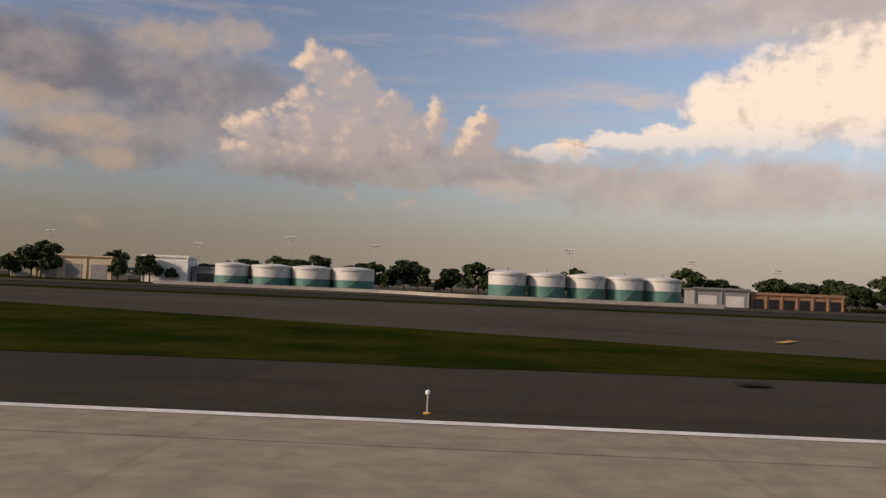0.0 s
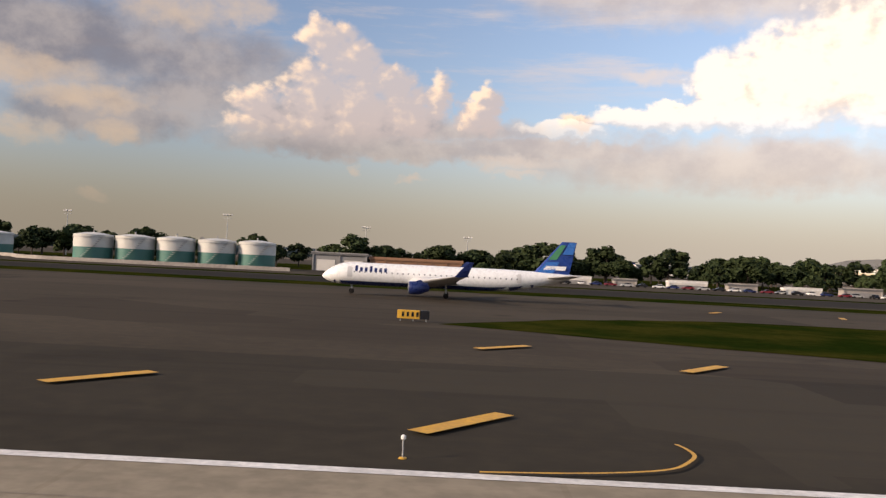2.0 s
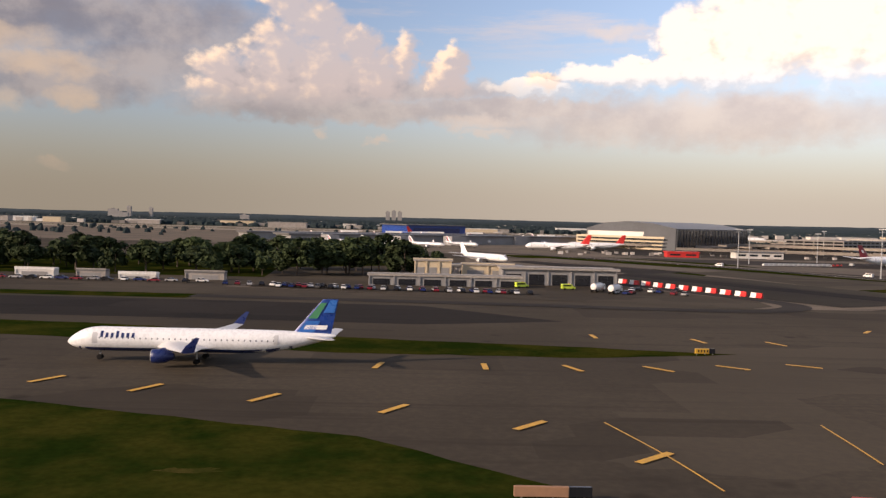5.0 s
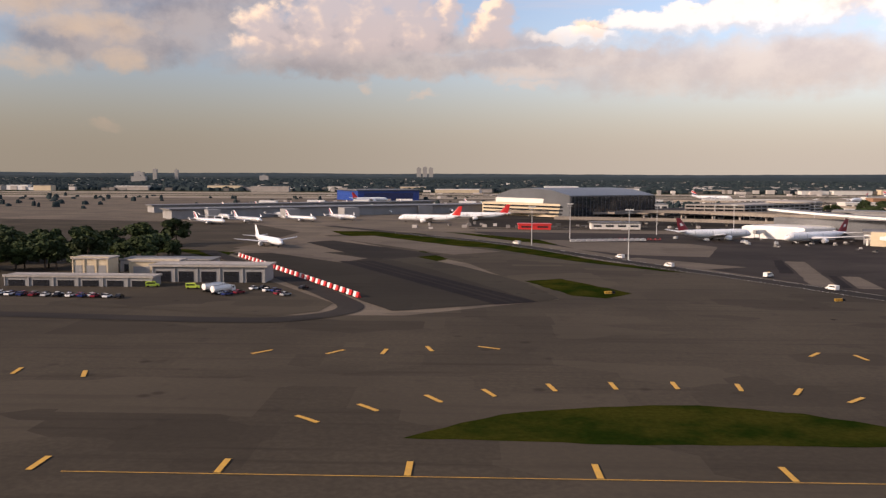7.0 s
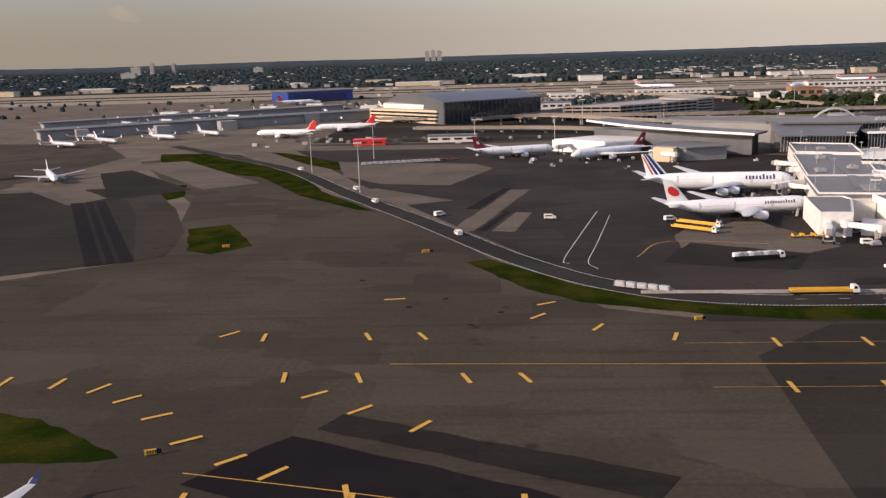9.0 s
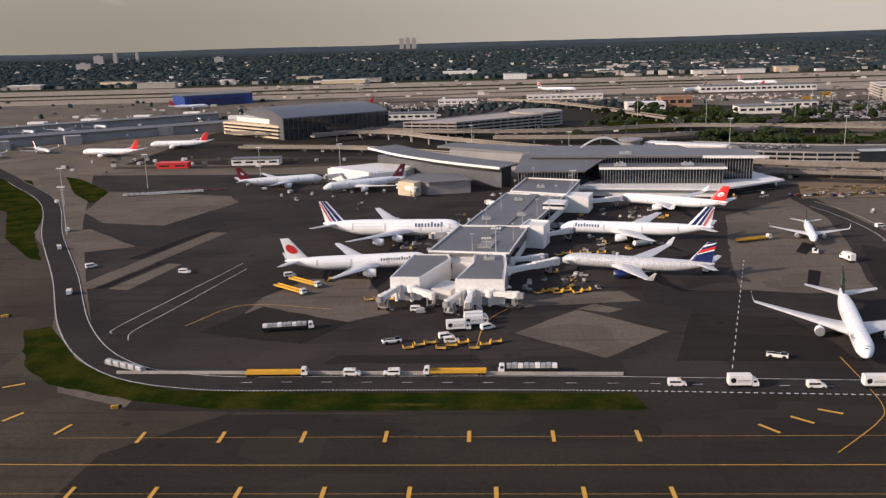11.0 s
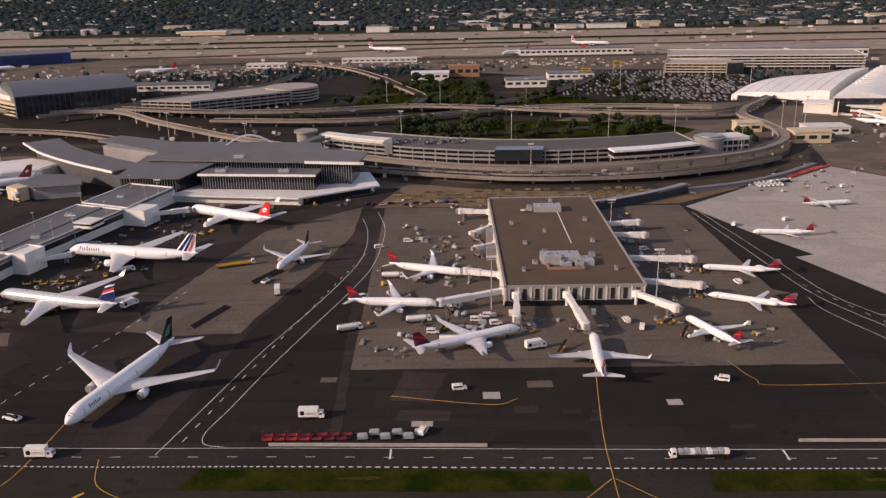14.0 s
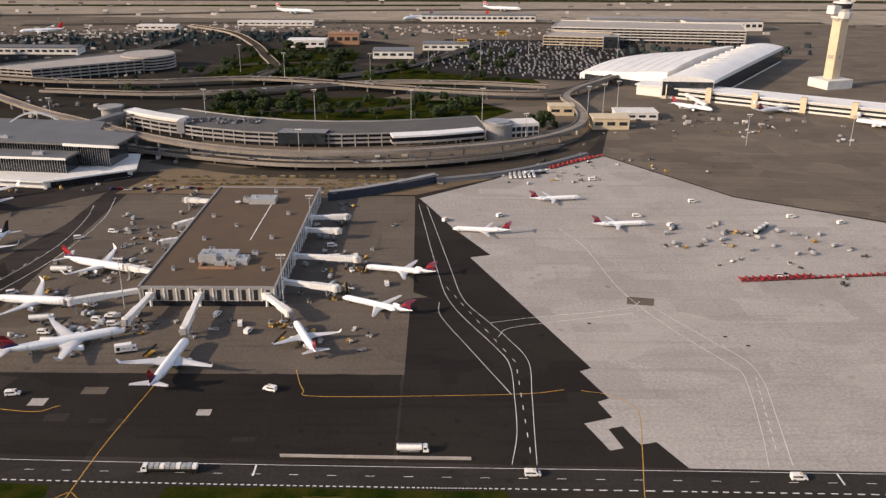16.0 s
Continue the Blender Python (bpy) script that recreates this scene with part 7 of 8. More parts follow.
for i in range(5):
    fuel_tank(28.5 + i * 14.7, 314 + i * 2.0, 6.9, 9.6, "east tank row")
for i, (x, r) in enumerate(((-82.5, 6.8), (-66.5, 8.4), (-50, 8.4), (-33, 8.8))):
    fuel_tank(x, 352 + i * 1.5, r, 9.0, "west tank row", 0.5)
wall_ = structure("tank_bund", beam([(-110, 338), (-20, 334), (14, 303), (104, 301)], 0.6, 0.1, 1.4, steps=4), CONCRETE, "low concrete bund wall before the tanks", "wall")


def plain_building(name, x, y, w, d, h, wall, roof, label, doors=0, dark=GLASS, overhang=0.5):
    b = thing(name, x, y, 0, 0, label, "building")
    part("wall", boxes((0, w, 0, d, 0.1, h)), wall, b)
    top = part("roof", boxes((-overhang, w + overhang, -overhang, d + overhang, h, h + 0.7)), roof, b)
    part("parapet", boxes((-overhang, w + overhang, -overhang, -overhang + 0.3, h + 0.7, h + 1.1)), wall, top)
    if doors:
        step = w / doors
        # no opening is cut; black panels paint the shade inside open bays
        first = part("door", boxes((0, step * 0.66, -0.12, 0.05, 0.2, h * 0.7)), dark, b, "flat bay door panel, black where it paints the shade inside")
        first.matrix_basis = at(step * 0.17, 0)
        for i in range(1, doors):
            again(first, b, step * (i + 0.17), 0)
        post = part("post", boxes((-0.25, 0.25, -0.4, 0.0, 0.1, h)), wall, b)
        post.matrix_basis = at(0.3, 0)
        for i in range(1, doors + 1):
            again(post, b, min(step * i, w - 0.3), 0)
    return b


plain_building("warehouse", -197, 396, 47, 20, 10, BEIGE, BRICK, "tan brick warehouse beside the fuel tanks", 4, GREYWALL)
plain_building("white_shed", -133, 388, 21, 14, 11.5, OFFWHITE, PALEROOF, "tall white shed beside the fuel tanks", 1, PANEL)
plain_building("annex", -111, 392, 12, 8, 7, GREYWALL, GREYROOF, "grey lean-to beside the white shed", 1)
plain_building("grey_hut", 105, 342, 22, 14, 6.6, GREYWALL, GREYROOF, "grey low hall beside the tank row", 2, PANEL)
plain_building("brown_garage", 128, 343, 37, 14, 5.6, BRICK, BRICK, "brown brick garage with open bays", 6, BLACK)
plain_building("beige_block", 397, 343, 15, 10, 8.6, BEIGE, CONCRETE, "small beige gatehouse block with tall openings", 3, GREYWALL)
plain_building("beige_block", 417, 352, 21, 10, 6.8, BEIGE, CONCRETE, "low beige block behind parked cars", 2, GREYWALL)
plain_building("bay_garage", 432, 338, 46, 14, 6.4, GREYWALL, CONCRETE, "grey concrete garage with wide dark vehicle bays", 5, BLACK, 1.0)
plain_building("bay_garage", 380, 322, 58, 9, 3.6, GREYWALL, CONCRETE, "low grey sheds along the parking yard", 6, BLACK)
plain_building("yard_office", 405, 372, 40, 16, 5, CONCRETE, GREYROOF, "flat-roofed grey yard office", 4)
for i in range(7):
    plain_building("storage_shed", 178 + i * 22 + random.uniform(-4, 4), 326 + random.uniform(-4, 8), random.uniform(8, 15), 4, random.uniform(1.8, 2.8), PANEL if i % 2 else CONCRETE, PALEROOF if i % 2 else GREYROOF, "pale low storage shed before the trees", 1, GREYWALL, 0.15)


# ---- lamps, masts, signs, barriers, runway lights ----
def mast(x, y, h, label="tall grey floodlight mast with a lamp head", heads=4):
    m = thing("floodlight_mast", x, y, 0, 0, label, "light mast", "floodlight masts")
    part("pole", turned([(0.05, 0.42), (0.6, 0.32), (h, 0.16)], 10), GALV, m)
    part("crossbar", boxes((-1.9, 1.9, -0.12, 0.12, h - 0.3, h), (-1.9, 1.9, -0.12, 0.12, h - 1.5, h - 1.3)), GALV, m)
    for i in range(heads):
        s = -1.7 + 3.4 * i / max(1, heads - 1)
        part("lamp", boxes((s - 0.4, s + 0.4, -0.5, 0.1, h - 0.1, h + 0.55)), OFFWHITE, m)


MASTS = [(599, 532, 24), (643, 445, 26), (630, 594, 24), (1125, 343, 24), (1196, 343, 26), (1194, 440, 22), (876, 352, 20), (872, 360, 14), (905, 440, 18), (925, 520, 18), (120, 400, 20), (60, 380, 22)]
MASTS += [(-30, 420, 22), (-70, 410, 24), (-120, 430, 20), (168, 420, 18), (-200, 440, 24), (1069, 700, 30), (1160, 700, 30), (1240, 700, 30), (1165, 585, 24), (1330, 640, 24), (1300, 720, 28), (1390, 720, 30), (1405, 730, 30), (1420, 745, 30),
                (1190, 900, 30), (1250, 960, 30), (1310, 1010, 30), (1100, 900, 30), (1040, 960, 30), (1370, 1050, 30), (1280, 1100, 30), (1440, 1080, 30), (1400, 980, 30), (1480, 1060, 30), (940, 700, 22), (860, 750, 24), (800, 840, 24), (760, 650, 22), (700, 640, 22),
                (1500, 640, 24), (1580, 640, 24), (1660, 600, 24)]
for x, y, h in MASTS:
    mast(x, y, h)


def sign(x, y, rz, w=6.0, rear=False):
    s = thing("taxiway_sign", x, y, 0, rz, "low yellow and black taxiway sign on legs", "sign", "taxiway signs")
    part("board", boxes((-w / 2, w * 0.2, -0.2, 0.2, 0.35, 1.3), bevel=0.04), BRICK if rear else YELLOWPAINT, s, "sign board")
    part("board", boxes((w * 0.2 + 0.02, w / 2, -0.2, 0.2, 0.35, 1.3), bevel=0.04), BLACK, s)
    for i in range(0 if rear else 4):
        part("sign_bar", boxes((-w / 2 + 0.5 + i * w * 0.15, -w / 2 + 0.5 + i * w * 0.15 + w * 0.07, -0.23, -0.19, 0.6, 1.1)), BLACK, s)
    for i in (-0.4, 0.0, 0.4):
        part("leg", boxes((i * w - 0.08, i * w + 0.08, -0.08, 0.08, 0.1, 0.4)), METAL, s)


for row in ((157.2, 94, 0, 3.5), (86, 58.5, 25, 1.9, True), (412, 75, 0, 7.0, True), (455, 163, 5, 4), (448, 78, 0, 4), (652, 140, 20, 3), (612, 314, 10, 4), (690, 300, 10, 4), (768, 217, 10, 3)):
    sign(*row)

light_ = thing("runway_light", -54.4, 30.4, 0, 0, "small white runway edge light on a thin stake", "runway light", "runway edge lights")
part("stake", turned([(0.05, 0.03), (0.75, 0.03)], 8), GALV, light_)
part("base", turned([(0.06, 0.14), (0.1, 0.14), (0.12, 0.06)], 10), YELLOWPAINT, light_)
part("lens", turned([(0.72, 0.06), (0.76, 0.09), (0.84, 0.09), (0.89, 0.03)], 10), OFFWHITE, light_)
for i in range(-1, 14):
    copy_thing(light_, at(6.8 + i * 30.6, 30.4))
drain = thing("drain_cover", -40, 44, 0.08, 0, "dark square drain cover in the asphalt", "drain cover", "drain covers")
part("frame", boxes((-0.8, 0.8, -0.6, 0.6, 0, 0.03)), RUBBER, drain)
part("grate", boxes((-0.6, 0.6, -0.45, 0.45, 0.03, 0.05)), RUBBER, drain)
for x, y in ((-16, 41), (23, 44), (60, 45), (104, 40), (131, 42), (690, 232), (700, 240), (716, 226), (708, 215), (672, 262), (1385, 318), (1392, 310), (1330, 330)):
    copy_thing(drain, at(x, y, 0.15))

barrier = thing("barrier_block", 521, 299, 0, 0, "red and white plastic road barrier block in a row", "barrier", "red and white barriers")
shape = [(-1.0, 0.1), (-1.0, 0.5), (-0.5, 1.0), (-0.35, 2.0), (0.35, 2.0), (0.5, 1.0), (1.0, 0.5), (1.0, 0.1)]


def barrier_half(x0, x1):
    bm = loft([[(x, y * 0.6, z * 0.95) for y, z in shape] for x in (x0, x1)])
    bmesh.ops.recalc_face_normals(bm, faces=bm.faces[:])
    return bm


way = Vector((438 - 521, 447 - 299)).normalized()
turn_ = math.degrees(math.atan2(way.y, way.x))
part("red_half", barrier_half(0.05, 2.5), RED, barrier, "red barrier section")
part("white_half", barrier_half(2.55, 5.0), OFFWHITE, barrier, "white barrier section")
barrier.matrix_basis = at(521, 299, 0.05, turn_)
for i in range(1, 25):
    copy_thing(barrier, at(521 + way.x * i * 6.9, 299 + way.y * i * 6.9, 0.05, turn_))
yard = structure("yard_road", band([(330, 262), (420, 256), (490, 250), (512, 258), (521, 275), (512, 300), (480, 360), (430, 445), (410, 480)], 9, 0.17), ROAD, "dark service road round the parking yard", "road")
structure("yard", flat([(340, 300), (500, 258), (512, 268), (514, 285), (478, 345), (440, 420), (400, 470), (330, 420)], 0.14), ASPHALT, "grey parking yard with parked vehicles", "yard")


# ---- vehicles ----
def wheels(parent, spots_, r=0.36, w=0.24):
    first = None
    for x, y in spots_:
        if first is None:
            first = part("wheel", turned([(-w / 2, r * 0.75), (-w / 2, r), (w / 2, r), (w / 2, r * 0.75)], 10, "y"), RUBBER, parent)
            first.matrix_basis = at(x, y, r)
        else:
            again(first, parent, x, y, r)


def car(paint, label, group):
    c = thing("car", 0, 0, 0, 0, label, "car", group)
    side = [(-2.2, 0.35), (-2.25, 0.8), (-2.0, 0.98), (-1.2, 1.0), (0.7, 0.98), (1.9, 0.85), (2.2, 0.62), (2.2, 0.35)]
    bm = loft([[(x, y, z) for x, z in side] for y in (-0.88, 0.88)])
    bmesh.ops.recalc_face_normals(bm, faces=bm.faces[:])
    part("body", bm, paint, c)
    top = [(-1.7, 0.98), (-1.3, 1.45), (0.1, 1.47), (1.0, 0.98)]
    bm = loft([[(x, -0.8, z) for x, z in top], [(x, -0.66, z) for x, z in top], [(x, 0.66, z) for x, z in top], [(x, 0.8, z) for x, z in top]])
    bmesh.ops.recalc_face_normals(bm, faces=bm.faces[:])
    part("cabin", bm, BLACK, c, "dark glazed cabin")
    part("roof", boxes((-1.25, 0.05, -0.66, 0.66, 1.46, 1.52)), paint, c)
    wheels(c, ((-1.35, -0.85), (-1.35, 0.85), (1.35, -0.85), (1.35, 0.85)))
    return c


def van(paint, label, group):
    v = thing("van", 0, 0, 0, 0, label, "van", group)
    side = [(-2.5, 0.4), (-2.55, 2.0), (-2.3, 2.15), (1.0, 2.15), (1.75, 1.3), (2.5, 1.1), (2.6, 0.4)]
    bm = loft([[(x, y, z) for x, z in side] for y in (-0.98, 0.98)])
    bmesh.ops.recalc_face_normals(bm, faces=bm.faces[:])
    part("body", bm, paint, v)
    part("windscreen", loft([[(1.06, -0.85, 2.1), (1.77, -0.85, 1.34)], [(1.06, 0.85, 2.1), (1.77, 0.85, 1.34)]], close=False, caps=False), BLACK, v)
    for s in (-1.0, 0.97):
        part("side_window", boxes((-2.2, 0.9, s, s + 0.03, 1.3, 1.85)), BLACK, v, "dark side window")
    part("roof_bar", boxes((0.2, 0.5, -0.6, 0.6, 2.15, 2.3)), YELLOWPAINT, v)
    wheels(v, ((-1.6, -0.9), (-1.6, 0.9), (1.7, -0.9), (1.7, 0.9)), 0.38)
    return v


def truck(kind, label, group, load, size=8.5):
    """kind: box, tanker, flat or dolly-laden flat. The cab is towards +x."""
    t = thing("tanker_truck" if kind == "tanker" else "truck", 0, 0, 0, 0, label, "truck", group)
    half = size / 2
    part("chassis", boxes((-half, half, -0.9, 0.9, 0.6, 0.95)), RUBBER, t)
    cab = [(half - 1.9, 0.7), (half - 1.9, 2.7), (half - 0.6, 2.7), (half - 0.05, 1.7), (half, 0.7)]
    bm = loft([[(x, y, z) for x, z in cab] for y in (-1.15, 1.15)])
    bmesh.ops.recalc_face_normals(bm, faces=bm.faces[:])
    c = part("cab", bm, OFFWHITE, t, "white cab")
    part("windscreen", loft([[(half - 0.58, -1.0, 2.6), (half - 0.03, -1.0, 1.75)], [(half - 0.58, 1.0, 2.6), (half - 0.03, 1.0, 1.75)]], close=False, caps=False), BLACK, c)
    for s in (-1.18, 1.14):
        part("side_window", boxes((half - 1.6, half - 0.7, s, s + 0.04, 1.7, 2.45)), BLACK, c)
    if kind == "box":
        b = part("box_body", boxes((-half, half - 2.0, -1.25, 1.25, 0.95, 3.9), bevel=0.06), load, t, "box body")
        bm = bmesh.new()
        for s in (-1.27, 1.27):
            bm.faces.new([bm.verts.new((-half + 1.3 + 0.8 * math.cos(i * math.pi / 6), s, 2.4 + 0.8 * math.sin(i * math.pi / 6))) for i in range(12)])
        part("mark", bm, BLACK, b, "dark round mark")
        part("title_bar", boxes((-half + 2.4, half - 2.6, -1.27, -1.25, 2.3, 2.55), (-half + 2.4, half - 2.6, -1.27, -1.25, 1.9, 2.1)), GREYWALL, b)
    elif kind == "tanker":
        smooth(part("tank", turned([(-half, 0.7), (-half + 0.15, 1.15), (half - 2.3, 1.15), (half - 2.15, 0.7)], 18, "x", 0, 0, 2.05), load, t, "ribbed white tank"), 50)
        part("walkway", boxes((-half + 0.4, half - 2.5, -0.35, 0.35, 3.18, 3.3)), METAL, t)
        part("hose_box", boxes((-half + 1, half - 3, -1.2, -0.9, 0.8, 1.3), (-half + 1, half - 3, 0.9, 1.2, 0.8, 1.3)), METAL, t)
    else:
        part("bed", boxes((-half, half - 2.1, -1.25, 1.25, 0.95, 1.3)), load, t, "load bed")
        part("rail", boxes((-half, half - 2.1, -1.25, -1.15, 1.3, 1.75), (-half, half - 2.1, 1.15, 1.25, 1.3, 1.75)), load, t)
        if kind == "laden":
            n = int((size - 2.6) / 1.7)
            for i in range(n):
                x = -half + 0.3 + i * 1.7
                part("container", boxes((x, x + 1.5, -1.0, 1.0, 1.32, 2.75 + 0.15 * (i % 2)), bevel=0.1), GALV if i % 3 else OFFWHITE, t, "metal freight container")
    wheels(t, [(x, y) for x in (-half + 1.0, -half + 2.2, half - 1.2) for y in (-0.95, 0.95)], 0.5, 0.3)
    return t


def tug(label, group):
    t = thing("pushback_tug", 0, 0, 0, 0, label, "tug", group)
    part("body", boxes((-3.2, 3.2, -1.3, 1.3, 0.45, 1.35), bevel=0.15), OFFWHITE, t)
    part("cab", boxes((1.0, 2.7, -1.1, 0.2, 1.35, 2.2), bevel=0.1), BLACK, t)
    part("deck", boxes((-3.0, 0.8, -0.6, 0.6, 1.35, 1.45)), RUBBER, t)
    wheels(t, ((-2.0, -1.15), (-2.0, 1.15), (2.0, -1.15), (2.0, 1.15)), 0.6, 0.4)
    return t


def dolly(paint, label, group, laden=False):
    d = thing("baggage_dolly", 0, 0, 0, 0, label, "baggage dolly", group)
    frame_ = [(-1.7, 0.45), (1.7, 0.45), (1.7, 1.5), (1.62, 1.5), (1.62, 0.6), (-1.62, 0.6), (-1.62, 1.5), (-1.7, 1.5)]
    bm = loft([[(x, y, z) for x, z in frame_] for y in (-0.9, 0.9)])
    bmesh.ops.recalc_face_normals(bm, faces=bm.faces[:])
    part("frame", bm, paint, d)
    part("tow_bar", boxes((1.7, 2.9, -0.06, 0.06, 0.42, 0.52)), METAL, d)
    if laden:
        part("load", boxes((-1.5, 1.5, -0.8, 0.8, 0.6, 2.0), bevel=0.2), GALV, d)
    for x in (-1.2, 1.2):
        axle = turned([(-0.85, 0.16), (-0.85, 0.24), (-0.68, 0.24), (-0.68, 0.05), (0.68, 0.05), (0.68, 0.24), (0.85, 0.24), (0.85, 0.16)], 8, "y")
        part("axle", axle, RUBBER, d).matrix_basis = at(x, 0, 0.26)
    return d


def belt_loader(label, group):
    b = thing("belt_loader", 0, 0, 0, 0, label, "belt loader", group)
    part("body", boxes((-2.4, 2.2, -0.9, 0.9, 0.4, 1.1), bevel=0.1), YELLOWPAINT, b)
    bm = loft([[(-3.6, y, 0.9), (-3.6, y, 1.2), (3.8, y, 3.2), (3.8, y, 2.9)] for y in (-0.5, 0.5)])
    bmesh.ops.recalc_face_normals(bm, faces=bm.faces[:])
    part("conveyor", bm, RUBBER, b, "raised black conveyor")
    wheels(b, ((-1.6, -0.8), (-1.6, 0.8), (1.5, -0.8), (1.5, 0.8)), 0.34)
    return b


def put(thing_, rows_):
    """The first row moves the thing itself, the rest are copies."""
    for i, (x, y, *turn) in enumerate(rows_):
        m = at(x, y, 0.22, turn[0] if turn else 0)
        if i:
            copy_thing(thing_, m)
        else:
            thing_.matrix_basis = m


VANS = [(925.8, 230.5, 0), (964, 228.5, 0), (831, 240, 0), (1098, 240, 70), (1110, 269, 10), (843, 240, 180), (860, 268, 10), (858, 272, 20), (872, 281, 30), (846, 302, 0), (879, 329, 20), (1133, 336, 90), (1168, 336, 80)]
VANS += [(1180, 327, 100), (1185, 320, 75), (1213, 404, 20), (1118, 330, 0), (1122, 334, 180), (1126, 326, 10), (1100, 318, 0), (1396, 455, 40), (1380, 470, 0), (1420, 498, 10), (1366, 544, 10), (787, 352, 20), (690, 372, 40), (738, 360, 0), 
                                                             (656, 410, 120), (700, 330, 110), (590, 540, 130), (640, 452, 120), (1070, 430, 20), (1085, 440, 0), (1120, 452, 60), (1300, 470, 40), (1268, 462, 60), (1208, 420, 10), (1222, 405, 90), (1068, 358, 30), (1240, 370, 100), (1495, 460, 20), (1470, 470, 10), (1295, 222.2, 0), (1378, 220.8, 0), (1203, 273, 160)]
put(van(OFFWHITE, "white airport van on the apron", "apron vans"), VANS)
put(truck("box", "white box truck with a dark round mark", "box trucks", OFFWHITE), [(944, 229.5, 0), (981, 228.5, 0), (1061, 250.5, 0), (868, 285, 10), (868, 289, 12), (862, 280, 8), (1140, 302, 20), (1108, 345, -20), (940, 350, 20), (965, 352, 60), (1028, 366, 100)])
put(truck("tanker", "white fuel tanker truck with a ribbed tank", "tanker trucks", OFFWHITE, 10.5), [(1257, 234.5, 0), (1094, 330, 10), (1108, 309, 0), (1080, 384, 0), (1066, 322, 20), (946, 398, 30), (470, 306, 60), (465, 312, 60)])
put(truck("flat", "long yellow flatbed truck beside the service road", "flatbed trucks", YELLOWPAINT, 19), [(808, 240, 0), (862, 240, 180), (792, 330, -40), (796, 340, -40), (1000, 405, 20)])
put(truck("laden", "long truck laden with metal freight containers", "laden trucks", RUBBER, 18), [(1181, 223.5, 180), (884, 241.5, 180), (802, 282, 10), (1445, 448, 50), (1330, 558, 20)])
put(tug("white flat pushback tug", "tugs"), [(961, 252, -20), (1020, 381, 70), (840, 268, 20), (1432, 382, 10), (1290, 548, 20)])
put(dolly(YELLOWPAINT, "yellow baggage dolly on the apron", "yellow dollies"), [(846 + i * 3.6, 262 + (i % 3) * 2.6 + random.uniform(-0.4, 0.4), random.uniform(-10, 25)) for i in range(9)] + [(892 + i * 3.8, 322 + (i % 2) * 3, 20) for i in range(6)] + [(826 + i * 4, 316, 10) for i in range(3)]
    + [(905 + i * 4.0, 382 + (i % 2) * 3, 10) for i in range(6)])
put(dolly(GALV, "grey baggage dolly with a metal container", "grey dollies", True), [(1079 + i * 3.6, 236.6 + (i % 2) * 2.4, 4) for i in range(6)] + [(900 + (i % 7) * 3.8, 440 + (i // 7) * 4, 0) for i in range(12)] + [(752 + i * 3.0, 250 - i * 1.5, -30) for i in range(5)]
    + [(random.uniform(1390, 1480), random.uniform(410, 450), random.uniform(0, 180)) for i in range(16)] + [(random.uniform(1110, 1130), random.uniform(318, 345), random.uniform(0, 180)) for i in range(10)] + [(random.uniform(1196, 1216), random.uniform(362, 440), random.uniform(0, 180)) for i in range(6)]
    + [(random.uniform(1086, 1128), random.uniform(330, 480), random.uniform(0, 180)) for i in range(6)] + [(random.uniform(836, 870), random.uniform(292, 302), random.uniform(0, 180)) for i in range(3)] + [(random.uniform(1480, 1640), random.uniform(640, 690), random.uniform(0, 180)) for i in range(6)]
    + [(random.uniform(940, 990), random.uniform(504, 518), random.uniform(0, 180)) for i in range(4)] + [(random.uniform(700, 800), random.uniform(545, 600), random.uniform(0, 180)) for i in range(6)])
put(dolly(CARTRED, "dark red cargo dolly in a long parked train", "red dollies", False), [(1049 + i * 3.9, 236.6, 0) for i in range(7)] + [(1049 + i * 3.9, 239.0, 0) for i in range(4)] + [(1066 + i * 3.9, 239.2, 0) for i in range(3)] + [(1412 + i * 3.7, 376 + i * 0.45, 6) for i in range(24)] + [(1412 + i * 3.7, 379 + i * 0.45, 6) for i in range(10)]
    + [(1342 + (i % 12) * 3.6, 572 + (i % 12) * 3.0 + (i // 12) * 3, 38) for i in range(22)] + [(660 + i * 4, 578 + (i % 2) * 3, 10) for i in range(8)])
put(dolly(OFFWHITE, "white container dolly in a parked row", "white dollies", True), [(628 + i * 3.7, 560 + i * 0.9, 10) for i in range(14)] + [(1312 + (i % 6) * 3.2, 548 + (i // 6) * 4.4 + (i % 6) * 0.6, 80) for i in range(18)])
put(belt_loader("yellow belt loader with a raised conveyor", "belt loaders"), [(905, 330, 40), (898, 326, 10), (845, 340, 100), (1105, 322, 60), (1222, 362, 100), (1228, 386, 80), (1150, 300, 60), (1200, 312, 60), (930, 404, 90), (805, 345, 80), (972, 486, 80)])
put(van(HIVIS, "lime yellow emergency vehicle in the yard", "emergency vehicles"), [(438, 322, 20), (455, 318, 10)])
shades = [car(OFFWHITE, "white car parked in the yard", "parked cars"), car(CARPAINT, "grey car parked in the yard", "parked cars"), car(NAVY, "dark blue car parked in the yard", "parked cars"), car(BLACK, "black car parked in the yard", "parked cars"), car(MAROON, "dark red car parked in the yard", "parked cars")]
rows_ = [(180 + i * 5.6, 312 + random.uniform(-1.5, 1.5), random.choice((0, 90, 180))) for i in range(26)] + [(330 + i * 4.4, 306 - i * 0.5, random.choice((80, 100))) for i in range(24)] + [(350 + i * 4.6, 300 - i * 0.4, 90) for i in range(20)] + [(470 + i * 3, 300 + random.uniform(0, 20), 60) for i in range(10)]
